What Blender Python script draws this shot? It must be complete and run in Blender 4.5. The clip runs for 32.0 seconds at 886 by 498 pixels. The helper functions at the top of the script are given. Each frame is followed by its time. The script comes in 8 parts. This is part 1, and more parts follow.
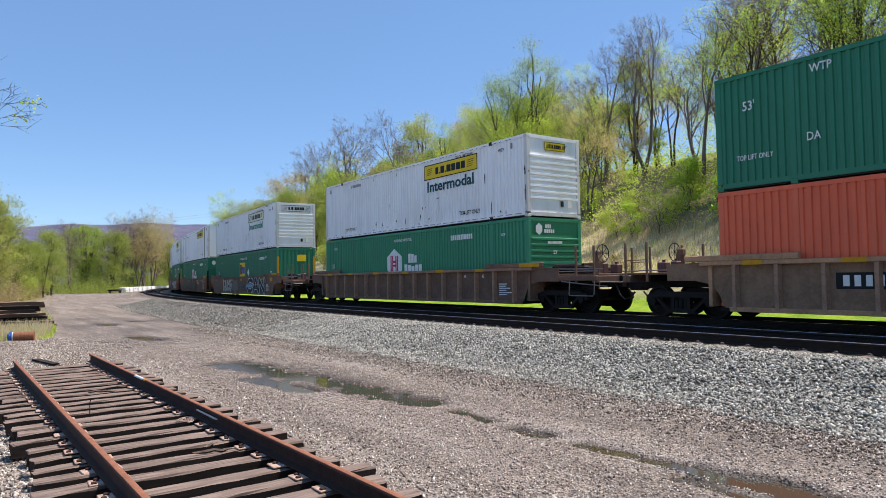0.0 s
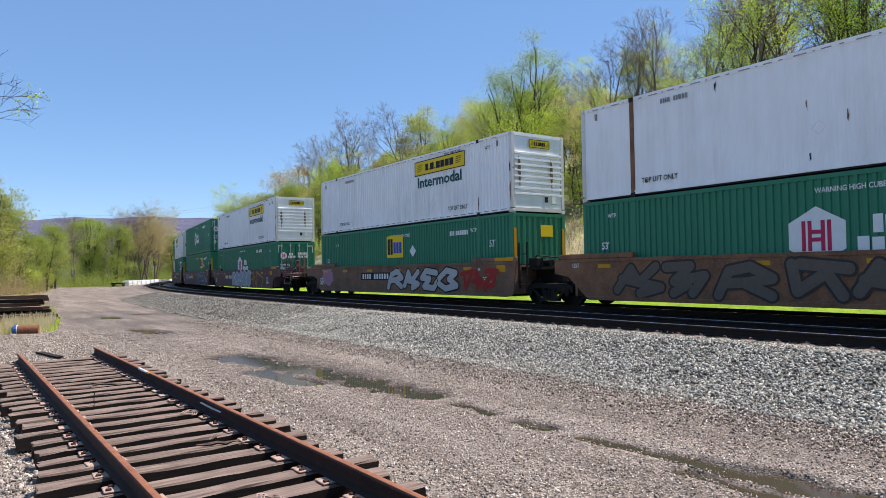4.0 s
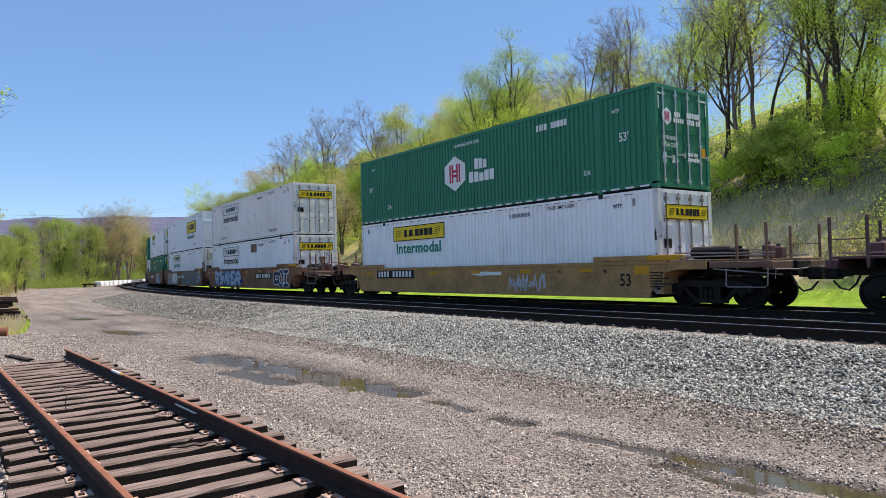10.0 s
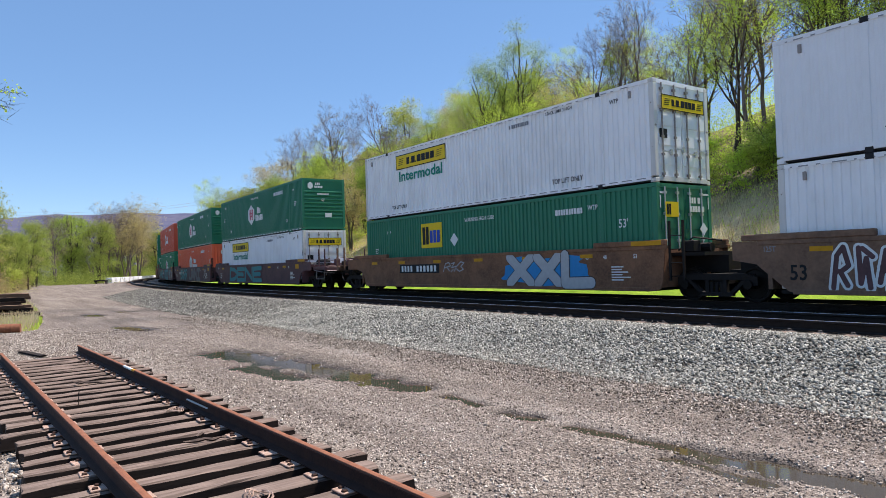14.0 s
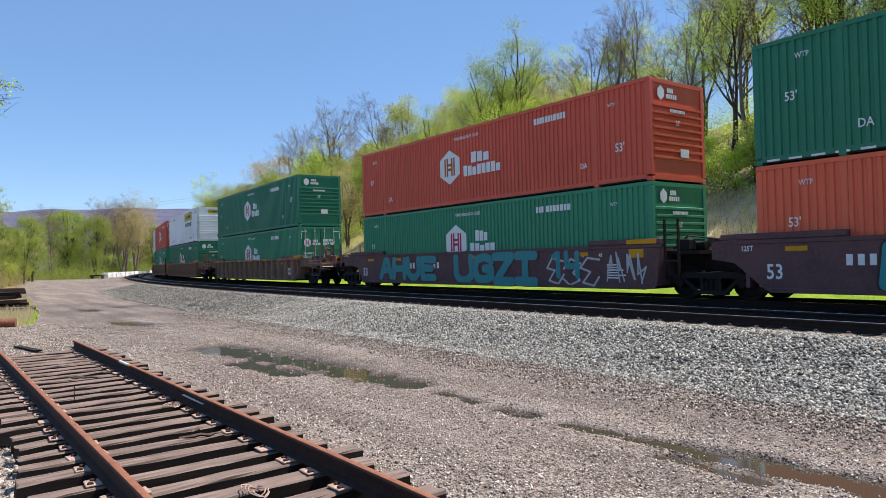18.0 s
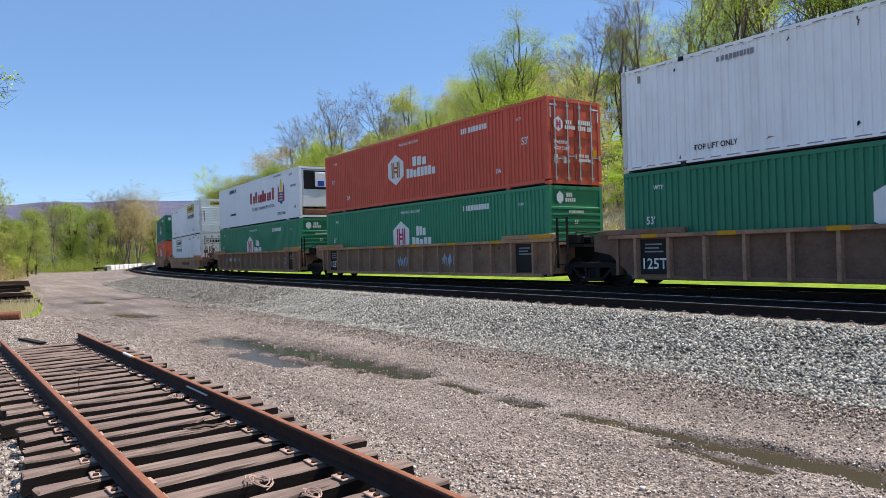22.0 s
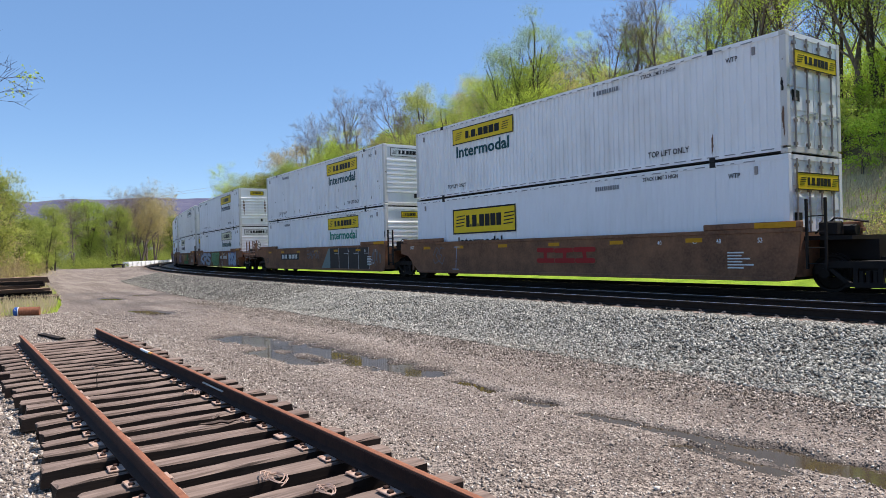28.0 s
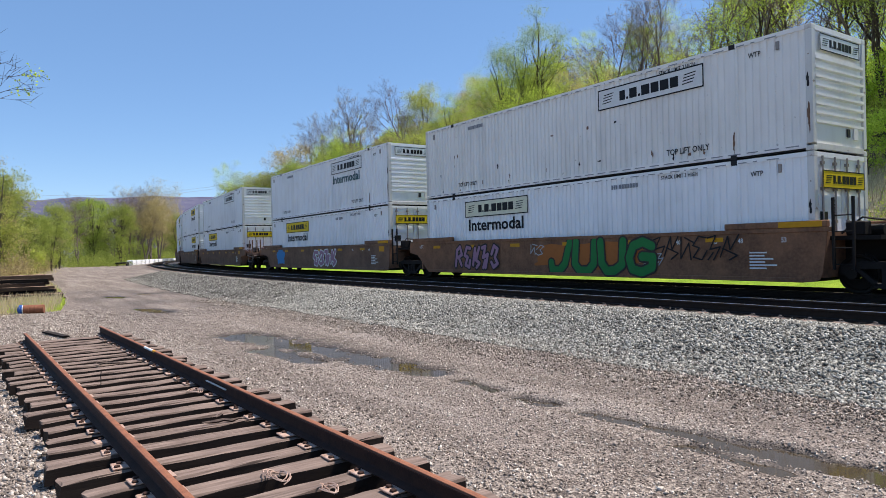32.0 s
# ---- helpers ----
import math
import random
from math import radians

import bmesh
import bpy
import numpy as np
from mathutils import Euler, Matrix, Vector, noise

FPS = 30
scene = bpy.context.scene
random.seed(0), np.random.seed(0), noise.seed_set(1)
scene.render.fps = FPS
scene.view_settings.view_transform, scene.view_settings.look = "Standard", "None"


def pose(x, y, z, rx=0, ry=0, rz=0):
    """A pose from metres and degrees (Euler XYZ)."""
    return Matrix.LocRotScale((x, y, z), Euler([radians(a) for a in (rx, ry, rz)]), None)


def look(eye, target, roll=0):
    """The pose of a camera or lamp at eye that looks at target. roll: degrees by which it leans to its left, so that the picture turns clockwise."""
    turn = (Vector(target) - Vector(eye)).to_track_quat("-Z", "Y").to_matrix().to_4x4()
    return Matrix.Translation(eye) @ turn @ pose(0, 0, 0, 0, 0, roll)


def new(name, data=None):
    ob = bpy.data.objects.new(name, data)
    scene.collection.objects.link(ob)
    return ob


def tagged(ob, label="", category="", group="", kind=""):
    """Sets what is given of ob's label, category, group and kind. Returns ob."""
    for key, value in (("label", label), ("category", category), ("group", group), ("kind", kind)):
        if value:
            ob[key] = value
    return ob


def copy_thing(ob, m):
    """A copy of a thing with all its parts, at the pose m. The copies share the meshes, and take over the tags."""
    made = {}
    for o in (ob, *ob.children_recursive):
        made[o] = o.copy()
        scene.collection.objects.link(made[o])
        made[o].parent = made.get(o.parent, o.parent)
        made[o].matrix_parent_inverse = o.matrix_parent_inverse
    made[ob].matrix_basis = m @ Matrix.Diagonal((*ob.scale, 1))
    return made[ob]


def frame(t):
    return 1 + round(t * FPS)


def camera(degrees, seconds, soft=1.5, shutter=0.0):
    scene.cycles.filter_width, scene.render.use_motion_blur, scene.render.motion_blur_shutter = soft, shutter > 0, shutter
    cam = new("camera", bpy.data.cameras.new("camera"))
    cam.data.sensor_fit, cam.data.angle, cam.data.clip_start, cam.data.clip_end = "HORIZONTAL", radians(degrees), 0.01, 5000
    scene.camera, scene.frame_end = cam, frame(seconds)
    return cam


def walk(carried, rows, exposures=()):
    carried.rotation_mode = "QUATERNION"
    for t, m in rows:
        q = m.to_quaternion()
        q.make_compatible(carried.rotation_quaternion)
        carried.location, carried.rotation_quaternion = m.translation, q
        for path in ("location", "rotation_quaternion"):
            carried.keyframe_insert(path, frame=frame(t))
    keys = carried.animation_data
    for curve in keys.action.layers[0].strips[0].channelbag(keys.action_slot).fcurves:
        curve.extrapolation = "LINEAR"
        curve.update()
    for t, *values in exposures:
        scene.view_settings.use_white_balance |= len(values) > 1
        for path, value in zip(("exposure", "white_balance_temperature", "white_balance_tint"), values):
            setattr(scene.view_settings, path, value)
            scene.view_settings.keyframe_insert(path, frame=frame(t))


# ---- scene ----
# One unit is a metre; x runs along the straight track in the train's direction, z = 0 is the gravel yard.
EYE = 2.0            # camera height over the gravel yard
RAIL = 0.80          # top of the main rails
cam = camera(66.5, 32.0, soft=0.5)
PATH = [
    (0.0, pose(0.0, 0.0, EYE, 92.437, 0.891, 55.095)),
    (0.5, pose(0.0, 0.0, EYE, 92.374, 0.913, 54.960)),
    (1.0, pose(0.0, 0.0, EYE, 92.276, 1.010, 55.019)),
    (1.5, pose(0.0, 0.0, EYE, 92.081, 1.058, 55.111)),
    (2.0, pose(0.0, 0.0, EYE, 91.977, 1.089, 55.138)),
    (2.5, pose(0.0, 0.0, EYE, 91.942, 1.191, 55.187)),
    (3.0, pose(0.0, 0.0, EYE, 91.888, 1.034, 55.317)),
    (3.5, pose(0.0, 0.0, EYE, 91.883, 0.851, 55.313)),
    (5.5, pose(0.0, 0.0, EYE, 91.851, 1.319, 55.366)),
    (6.0, pose(0.0, 0.0, EYE, 91.899, 1.466, 55.284)),
    (6.5, pose(0.0, 0.0, EYE, 91.756, 1.666, 54.881)),
    (7.0, pose(0.0, 0.0, EYE, 91.693, 1.404, 54.687)),
    (7.5, pose(0.0, 0.0, EYE, 91.587, 1.514, 54.232)),
    (8.0, pose(0.0, 0.0, EYE, 91.578, 1.658, 53.488)),
    (8.5, pose(0.0, 0.0, EYE, 91.665, 1.145, 52.617)),
    (9.0, pose(0.0, 0.0, EYE, 91.595, 1.481, 52.561)),
    (9.5, pose(0.0, 0.0, EYE, 91.503, 1.593, 53.347)),
    (10.0, pose(0.0, 0.0, EYE, 91.636, 1.383, 53.381)),
    (10.5, pose(0.0, 0.0, EYE, 91.470, 1.381, 53.564)),
    (11.0, pose(0.0, 0.0, EYE, 91.164, 1.492, 53.665)),
    (11.5, pose(0.0, 0.0, EYE, 91.147, 1.610, 53.653)),
    (12.0, pose(0.0, 0.0, EYE, 91.189, 1.837, 53.688)),
    (12.5, pose(0.0, 0.0, EYE, 91.195, 1.967, 53.748)),
    (13.0, pose(0.0, 0.0, EYE, 91.224, 1.800, 53.853)),
    (13.5, pose(0.0, 0.0, EYE, 91.228, 1.711, 53.953)),
    (14.0, pose(0.0, 0.0, EYE, 91.200, 1.712, 54.125)),
    (14.5, pose(0.0, 0.0, EYE, 91.162, 1.648, 54.104)),
    (16.5, pose(0.0, 0.0, EYE, 91.005, 1.351, 53.938)),
    (17.0, pose(0.0, 0.0, EYE, 90.945, 1.277, 53.912)),
    (17.5, pose(0.0, 0.0, EYE, 90.943, 1.280, 53.878)),
    (18.0, pose(0.0, 0.0, EYE, 90.936, 1.375, 53.863)),
    (18.5, pose(0.0, 0.0, EYE, 90.933, 1.522, 53.809)),
    (19.0, pose(0.0, 0.0, EYE, 90.854, 1.505, 53.773)),
    (19.5, pose(0.0, 0.0, EYE, 90.735, 1.515, 53.778)),
    (20.0, pose(0.0, 0.0, EYE, 90.601, 1.391, 53.897)),
    (20.5, pose(0.0, 0.0, EYE, 90.488, 1.440, 53.965)),
    (21.0, pose(0.0, 0.0, EYE, 90.370, 1.452, 53.967)),
    (21.5, pose(0.0, 0.0, EYE, 90.290, 1.443, 53.982)),
    (22.0, pose(0.0, 0.0, EYE, 90.169, 1.623, 54.061)),
    (22.5, pose(0.0, 0.0, EYE, 90.063, 1.647, 54.303)),
    (23.0, pose(0.0, 0.0, EYE, 89.970, 1.566, 54.506)),
    (23.5, pose(0.0, 0.0, EYE, 89.904, 1.602, 54.620)),
    (24.0, pose(0.0, 0.0, EYE, 89.873, 1.595, 54.747)),
    (24.5, pose(0.0, 0.0, EYE, 89.867, 1.512, 54.814)),
    (25.0, pose(0.0, 0.0, EYE, 89.856, 1.494, 54.871)),
    (25.5, pose(0.0, 0.0, EYE, 89.883, 1.418, 55.001)),
    (27.5, pose(0.0, 0.0, EYE, 90.050, 1.574, 55.209)),
    (28.0, pose(0.0, 0.0, EYE, 90.039, 1.420, 55.276)),
    (28.5, pose(0.0, 0.0, EYE, 90.030, 1.539, 55.355)),
    (29.0, pose(0.0, 0.0, EYE, 89.969, 1.689, 55.397)),
    (29.5, pose(0.0, 0.0, EYE, 89.947, 1.578, 55.401)),
    (30.0, pose(0.0, 0.0, EYE, 89.941, 1.481, 55.364)),
    (30.5, pose(0.0, 0.0, EYE, 89.988, 1.453, 55.413)),
    (31.0, pose(0.0, 0.0, EYE, 90.001, 1.476, 55.450)),
    (31.5, pose(0.0, 0.0, EYE, 89.973, 1.444, 55.525)),
    (32.0, pose(0.0, 0.0, EYE, 89.985, 1.248, 55.565)),
]
# the clip's own exposure and white balance
EXPOSURES = [(0.0, 0.50, 6500, 11), (20.0, 0.50, 6500, 11), (26.0, 0.47, 6500, 11), (32.0, 0.44, 6500, 11)]
walk(cam, PATH, EXPOSURES)

# ---- world and sun ----
SUN = Vector((0.09, 0.46, 0.88)).normalized()
world = bpy.data.worlds.new("sky_world")
scene.world = world
world.use_nodes = True
wn = world.node_tree
wn.nodes.clear()
sky = wn.nodes.new("ShaderNodeTexSky")
sky.sky_type = "NISHITA"
sky.sun_disc = False
sky.sun_elevation = math.asin(SUN.z)
sky.sun_rotation = math.atan2(SUN.x, SUN.y)
sky.air_density, sky.dust_density, sky.ozone_density = 0.95, 0.05, 2.0
sky.altitude = 1800.0
bg = wn.nodes.new("ShaderNodeBackground")
bg.inputs["Strength"].default_value = 0.128
wo = wn.nodes.new("ShaderNodeOutputWorld")
deep = wn.nodes.new("ShaderNodeHueSaturation")
deep.inputs["Hue"].default_value, deep.inputs["Saturation"].default_value = 0.5, 1.11
wn.links.new(sky.outputs["Color"], deep.inputs["Color"])
haze = wn.nodes.new("ShaderNodeMix")
haze.data_type = "RGBA"
haze.inputs["Factor"].default_value = 0.42
haze.inputs[7].default_value = (1.38, 2.52, 4.55, 1.0)
wn.links.new(deep.outputs["Color"], haze.inputs[6])
wn.links.new(haze.outputs[2], bg.inputs["Color"])
wn.links.new(bg.outputs["Background"], wo.inputs["Surface"])
sun_data = bpy.data.lights.new("sun", "SUN")
sun_data.energy, sun_data.angle, sun_data.color = 5.0, radians(0.53), (1.0, 0.91, 0.83)
sun = new("sun", sun_data)
sun.matrix_world = look(SUN * 100, (0, 0, 0))

# ---- materials ----
class Nodes:
    """Small helper round a material's node tree."""

    def __init__(self, name):
        self.mat = bpy.data.materials.new(name)
        self.mat.use_nodes = True
        self.t = self.mat.node_tree
        self.t.nodes.clear()
        self.out = self.add("ShaderNodeOutputMaterial")
        self.bsdf = self.add("ShaderNodeBsdfPrincipled")
        self.link(self.bsdf.outputs[0], self.out.inputs["Surface"])
        self.coord = self.add("ShaderNodeTexCoord").outputs["Object"]

    def add(self, kind):
        return self.t.nodes.new(kind)

    def link(self, a, b):
        self.t.links.new(a, b)

    def scaled(self, sx, sy, sz, shift=None):
        n = self.add("ShaderNodeMapping")
        n.inputs["Scale"].default_value = (sx, sy, sz)
        self.link(self.coord, n.inputs["Vector"])
        if shift is not None:
            self.link(shift, n.inputs["Location"])
        return n.outputs[0]

    def noise(self, scale, detail=4.0, vector=None, rough=0.55):
        n = self.add("ShaderNodeTexNoise")
        n.inputs["Scale"].default_value, n.inputs["Detail"].default_value = scale, detail
        n.inputs["Roughness"].default_value = rough
        self.link(vector or self.coord, n.inputs["Vector"])
        return n.outputs["Fac"]

    def voronoi(self, scale, out="Color", vector=None, feature="F1"):
        n = self.add("ShaderNodeTexVoronoi")
        n.feature = feature
        n.inputs["Scale"].default_value = scale
        self.link(vector or self.coord, n.inputs["Vector"])
        return n.outputs[out]

    def ramp(self, fac, stops):
        n = self.add("ShaderNodeValToRGB")
        e = n.color_ramp.elements
        while len(e) < len(stops):
            e.new(0.5)
        for k, (p, c) in enumerate(stops):
            e[k].position = p
            e[k].color = (*c, 1) if isinstance(c, tuple) else (c, c, c, 1)
        self.link(fac, n.inputs["Fac"])
        return n.outputs["Color"]

    def mix(self, fac, a, b, mode="MIX"):
        n = self.add("ShaderNodeMix")
        n.data_type, n.blend_type = "RGBA", mode
        for value, sock in ((fac, n.inputs["Factor"]), (a, n.inputs[6]), (b, n.inputs[7])):
            if isinstance(value, bpy.types.NodeSocket):
                self.link(value, sock)
            elif isinstance(value, tuple):
                sock.default_value = (*value, 1)
            elif sock.type == "RGBA":
                sock.default_value = (value, value, value, 1)
            else:
                sock.default_value = value
        return n.outputs[2]

    def maths(self, op, a, b=0.0):
        n = self.add("ShaderNodeMath")
        n.operation = op
        for value, sock in ((a, n.inputs[0]), (b, n.inputs[1])):
            if isinstance(value, bpy.types.NodeSocket):
                self.link(value, sock)
            else:
                sock.default_value = value
        return n.outputs[0]

    def bump(self, height, strength, distance=0.02):
        n = self.add("ShaderNodeBump")
        n.inputs["Strength"].default_value, n.inputs["Distance"].default_value = strength, distance
        self.link(height, n.inputs["Height"])
        self.link(n.outputs[0], self.bsdf.inputs["Normal"])

    def set(self, color=None, rough=None, metal=None, spec=None):
        for value, key in ((color, "Base Color"), (rough, "Roughness"), (metal, "Metallic"), (spec, "Specular IOR Level")):
            if value is None:
                continue
            if isinstance(value, bpy.types.NodeSocket):
                self.link(value, self.bsdf.inputs[key])
            elif isinstance(value, tuple):
                self.bsdf.inputs[key].default_value = (*value, 1)
            else:
                self.bsdf.inputs[key].default_value = value
        return self.mat

    def object_random(self):
        return self.add("ShaderNodeObjectInfo").outputs["Random"]

    def island_random(self):
        return self.add("ShaderNodeNewGeometry").outputs["Random Per Island"]


def shade(c, k):
    return tuple(min(1.0, max(0.0, v * k)) for v in c)


def painted(name, color, rust=0.25, grime=0.5, rough=0.5):
    """Weathered paint on steel: grime in soft vertical streaks, chips of rust."""
    n = Nodes(name)
    streak = n.noise(1.0, 4, n.scaled(3.2, 3.2, 0.28))
    blotch = n.noise(0.55, 3)
    fine = n.noise(38, 2)
    dirt = n.maths("MULTIPLY", streak, blotch)
    c = n.mix(n.ramp(dirt, [(0.18, 0.0), (0.5, grime)]), color, tuple(0.6 * v * w for v, w in zip(color, (1.0, 0.95, 0.87))))
    c = n.mix(n.ramp(fine, [(0.3, 0.0), (0.75, 0.16)]), c, shade(color, 1.25))
    spots = n.noise(5.5, 5, None, 0.7)
    c = n.mix(n.ramp(spots, [(0.69 - 0.09 * rust, 0.0), (0.76 - 0.09 * rust, min(1.0, rust * 2))]), c, (0.13, 0.06, 0.03))
    n.bump(fine, 0.08, 0.004)
    return n.set(c, rough, 0.0, 0.4)


def rusty(name, light, dark, scale=4.0, rough=0.85, metal=0.0):
    n = Nodes(name)
    a = n.noise(scale, 6, None, 0.65)
    b = n.noise(scale * 9, 3)
    c = n.ramp(a, [(0.3, dark), (0.68, light)])
    c = n.mix(n.ramp(b, [(0.4, 0.0), (0.8, 0.45)]), c, shade(light, 1.35))
    n.bump(b, 0.35, 0.006)
    return n.set(c, rough, metal, 0.3)


def plain(name, color, rough=0.6, metal=0.0, wear=0.25):
    n = Nodes(name)
    f = n.noise(7, 4)
    c = n.mix(n.ramp(f, [(0.35, 0.0), (0.75, wear)]), color, shade(color, 0.6))
    return n.set(c, rough, metal, 0.18)


def leafy(name, a, b, thin=0.45):
    """Leaves that let the light through, from colour a to colour b."""
    n = Nodes(name)
    c = n.mix(n.island_random(), a, b)
    c = n.mix(n.maths("MULTIPLY", n.object_random(), 0.35), c, shade(b, 1.15))
    n.set(c, 0.6, 0.0, 0.25)
    tr = n.add("ShaderNodeBsdfTranslucent")
    n.link(c, tr.inputs["Color"])
    m = n.add("ShaderNodeMixShader")
    m.inputs[0].default_value = thin
    n.link(n.bsdf.outputs[0], m.inputs[1])
    n.link(tr.outputs[0], m.inputs[2])
    n.link(m.outputs[0], n.out.inputs["Surface"])
    return n.mat


def barky(name, a, b):
    n = Nodes(name)
    f = n.noise(3, 5, n.scaled(6, 6, 1.2))
    c = n.ramp(f, [(0.3, a), (0.7, b)])
    n.bump(f, 0.5, 0.02)
    return n.set(c, 0.95, 0.0, 0.15)


def stony(name, stops, rough=0.9):
    """Loose stones; every stone takes its own tint."""
    n = Nodes(name)
    c = n.ramp(n.island_random(), stops)
    g = n.noise(60, 3)
    c = n.mix(n.ramp(g, [(0.35, 0.0), (0.75, 0.4)]), c, (0.12, 0.11, 0.10))
    return n.set(c, rough, 0.0, 0.25)


WHITE = painted("white_container_paint", (0.88, 0.89, 0.90), 0.14, 0.5)
WORN_WHITE = painted("rust_worn_white_paint", (0.66, 0.65, 0.62), 0.75, 0.9)
CLEAN_WHITE = painted("clean_white_paint", (0.80, 0.82, 0.85), 0.03, 0.28)
OLD_WHITE = painted("aged_white_paint", (0.85, 0.83, 0.79), 0.32, 0.55)
GREY_WHITE = painted("dull_white_paint", (0.79, 0.77, 0.73), 0.30, 0.5)
GREEN = painted("green_container_paint", (0.018, 0.178, 0.098), 0.05, 0.35)
LIGHT_GREEN = painted("faded_green_paint", (0.029, 0.235, 0.122), 0.06, 0.4)
RED = painted("orange_red_container_paint", (0.74, 0.135, 0.058), 0.08, 0.4)
DEEP_RED = painted("brick_red_container_paint", (0.62, 0.100, 0.052), 0.12, 0.5)
STEEL = plain("galvanised_rod_steel", (0.55, 0.56, 0.57), 0.4, 0.6)
CASTING_DARK = plain("dark_casting_steel", (0.03, 0.03, 0.032), 0.7, 0.2)
BROWN = rusty("brown_wagon_paint", (0.225, 0.132, 0.084), (0.105, 0.062, 0.043), 1.6)
# panel paints darkened and rib paint lightened: recess shade put into the tones
BROWN_PANEL = rusty("shade_toned_brown_paint", (0.185, 0.108, 0.074), (0.095, 0.058, 0.041), 1.6)
RIB_BROWN = rusty("lightened_brown_rib_paint", (0.38, 0.222, 0.142), (0.17, 0.098, 0.066), 2.2)
TAN_PANEL = rusty("shade_toned_tan_paint", (0.275, 0.168, 0.104), (0.15, 0.09, 0.057), 1.6)
PIPE_STEEL = plain("greasy_grey_pipe_steel", (0.30, 0.26, 0.24), 0.4, 0.4)
DARK_BALLAST = stony("dark_ballast_stone", [(0.0, (0.02, 0.018, 0.016)), (1.0, (0.10, 0.09, 0.08))])
RUST_BROWN = rusty("rusty_brown_wagon_paint", (0.26, 0.128, 0.068), (0.105, 0.055, 0.034), 1.6)
TAN = rusty("tan_wagon_paint", (0.50, 0.285, 0.155), (0.25, 0.135, 0.076), 1.5)
YELLOW_TAN = rusty("yellow_tan_wagon_paint", (0.44, 0.255, 0.095), (0.20, 0.115, 0.050), 1.3)
MAROON = rusty("dark_maroon_wagon_paint", (0.125, 0.060, 0.062), (0.065, 0.034, 0.036), 1.4, 0.6)
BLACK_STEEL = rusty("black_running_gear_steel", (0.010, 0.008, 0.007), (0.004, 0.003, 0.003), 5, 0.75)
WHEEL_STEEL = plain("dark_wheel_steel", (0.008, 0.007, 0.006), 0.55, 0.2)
YELLOW = plain("yellow_reflector_paint", (0.60, 0.29, 0.012), 0.5, 0, 0.45)
BANNER_YELLOW = plain("yellow_banner_vinyl", (0.78, 0.56, 0.02), 0.5, 0, 0.15)
BANNER_PALE = plain("pale_faded_banner_vinyl", (0.72, 0.72, 0.55), 0.5, 0, 0.2)
BANNER_WHITE = plain("white_banner_vinyl", (0.74, 0.75, 0.74), 0.5, 0, 0.2)
INK = plain("black_lettering_paint", (0.012, 0.013, 0.015), 0.5, 0, 0.1)
INK_GREY = plain("faded_grey_lettering_paint", (0.26, 0.27, 0.29), 0.5, 0, 0.3)
INK_TEAL = plain("teal_lettering_paint", (0.012, 0.23, 0.16), 0.5, 0, 0.1)
INK_DARK_TEAL = plain("dark_teal_lettering_paint", (0.012, 0.075, 0.085), 0.5, 0, 0.1)
INK_WHITE = plain("white_lettering_paint", (0.72, 0.75, 0.74), 0.5, 0, 0.2)
INK_BLUE = plain("blue_lettering_paint", (0.02, 0.07, 0.42), 0.5, 0, 0.1)
MAGENTA = plain("crimson_logo_paint", (0.48, 0.03, 0.09), 0.5, 0, 0.1)
RED_INK = plain("dark_red_lettering_paint", (0.33, 0.02, 0.02), 0.5, 0, 0.1)
SILVER = plain("silver_spray_paint", (0.42, 0.44, 0.46), 0.45, 0.2, 0.3)
PALE_BLUE = plain("pale_blue_spray_paint", (0.33, 0.45, 0.60), 0.5, 0, 0.25)
SKY_BLUE = plain("bright_blue_spray_paint", (0.03, 0.25, 0.55), 0.5, 0, 0.25)
SPRAY_BLUE = plain("deep_blue_spray_paint", (0.02, 0.06, 0.25), 0.5, 0, 0.25)
SPRAY_GREEN = plain("green_spray_paint", (0.02, 0.20, 0.05), 0.5, 0, 0.25)
SPRAY_TEAL = plain("turquoise_spray_paint", (0.05, 0.26, 0.27), 0.5, 0, 0.3)
SPRAY_ORANGE = plain("orange_spray_paint", (0.40, 0.13, 0.03), 0.5, 0, 0.3)
SPRAY_PURPLE = plain("mauve_spray_paint", (0.36, 0.20, 0.28), 0.5, 0, 0.3)
SPRAY_NAVY = plain("navy_spray_paint", (0.012, 0.028, 0.085), 0.5, 0, 0.25)
SPRAY_GREY = plain("mid_grey_spray_paint", (0.15, 0.155, 0.165), 0.5, 0, 0.35)
SPRAY_STEEL = plain("blue_grey_spray_paint", (0.31, 0.36, 0.46), 0.5, 0, 0.3)
SPRAY_MINT = plain("mint_green_spray_paint", (0.17, 0.36, 0.20), 0.5, 0, 0.3)
SPRAY_SOOT = plain("sooty_brown_spray_paint", (0.050, 0.042, 0.038), 0.6, 0, 0.4)
SPRAY_DUST = plain("dusty_brown_spray_paint", (0.135, 0.108, 0.088), 0.6, 0, 0.35)
SPRAY_SAGE = plain("pale_sage_spray_paint", (0.20, 0.25, 0.235), 0.6, 0, 0.35)
# rail rust painted near black for the shaded sides; the head keeps orange
RAIL_RUST = rusty("shaded_rusty_rail_steel", (0.046, 0.021, 0.014), (0.018, 0.009, 0.007), 7)
HEAD_RUST = rusty("orange_rusted_rail_head", (0.29, 0.118, 0.062), (0.15, 0.058, 0.034), 9)
RAIL_DARK = rusty("dark_main_rail_steel", (0.024, 0.017, 0.013), (0.012, 0.008, 0.007), 9, 0.95)
PLATE_RUST = rusty("rusty_tie_plate", (0.50, 0.37, 0.30), (0.27, 0.15, 0.10), 12, 0.7)
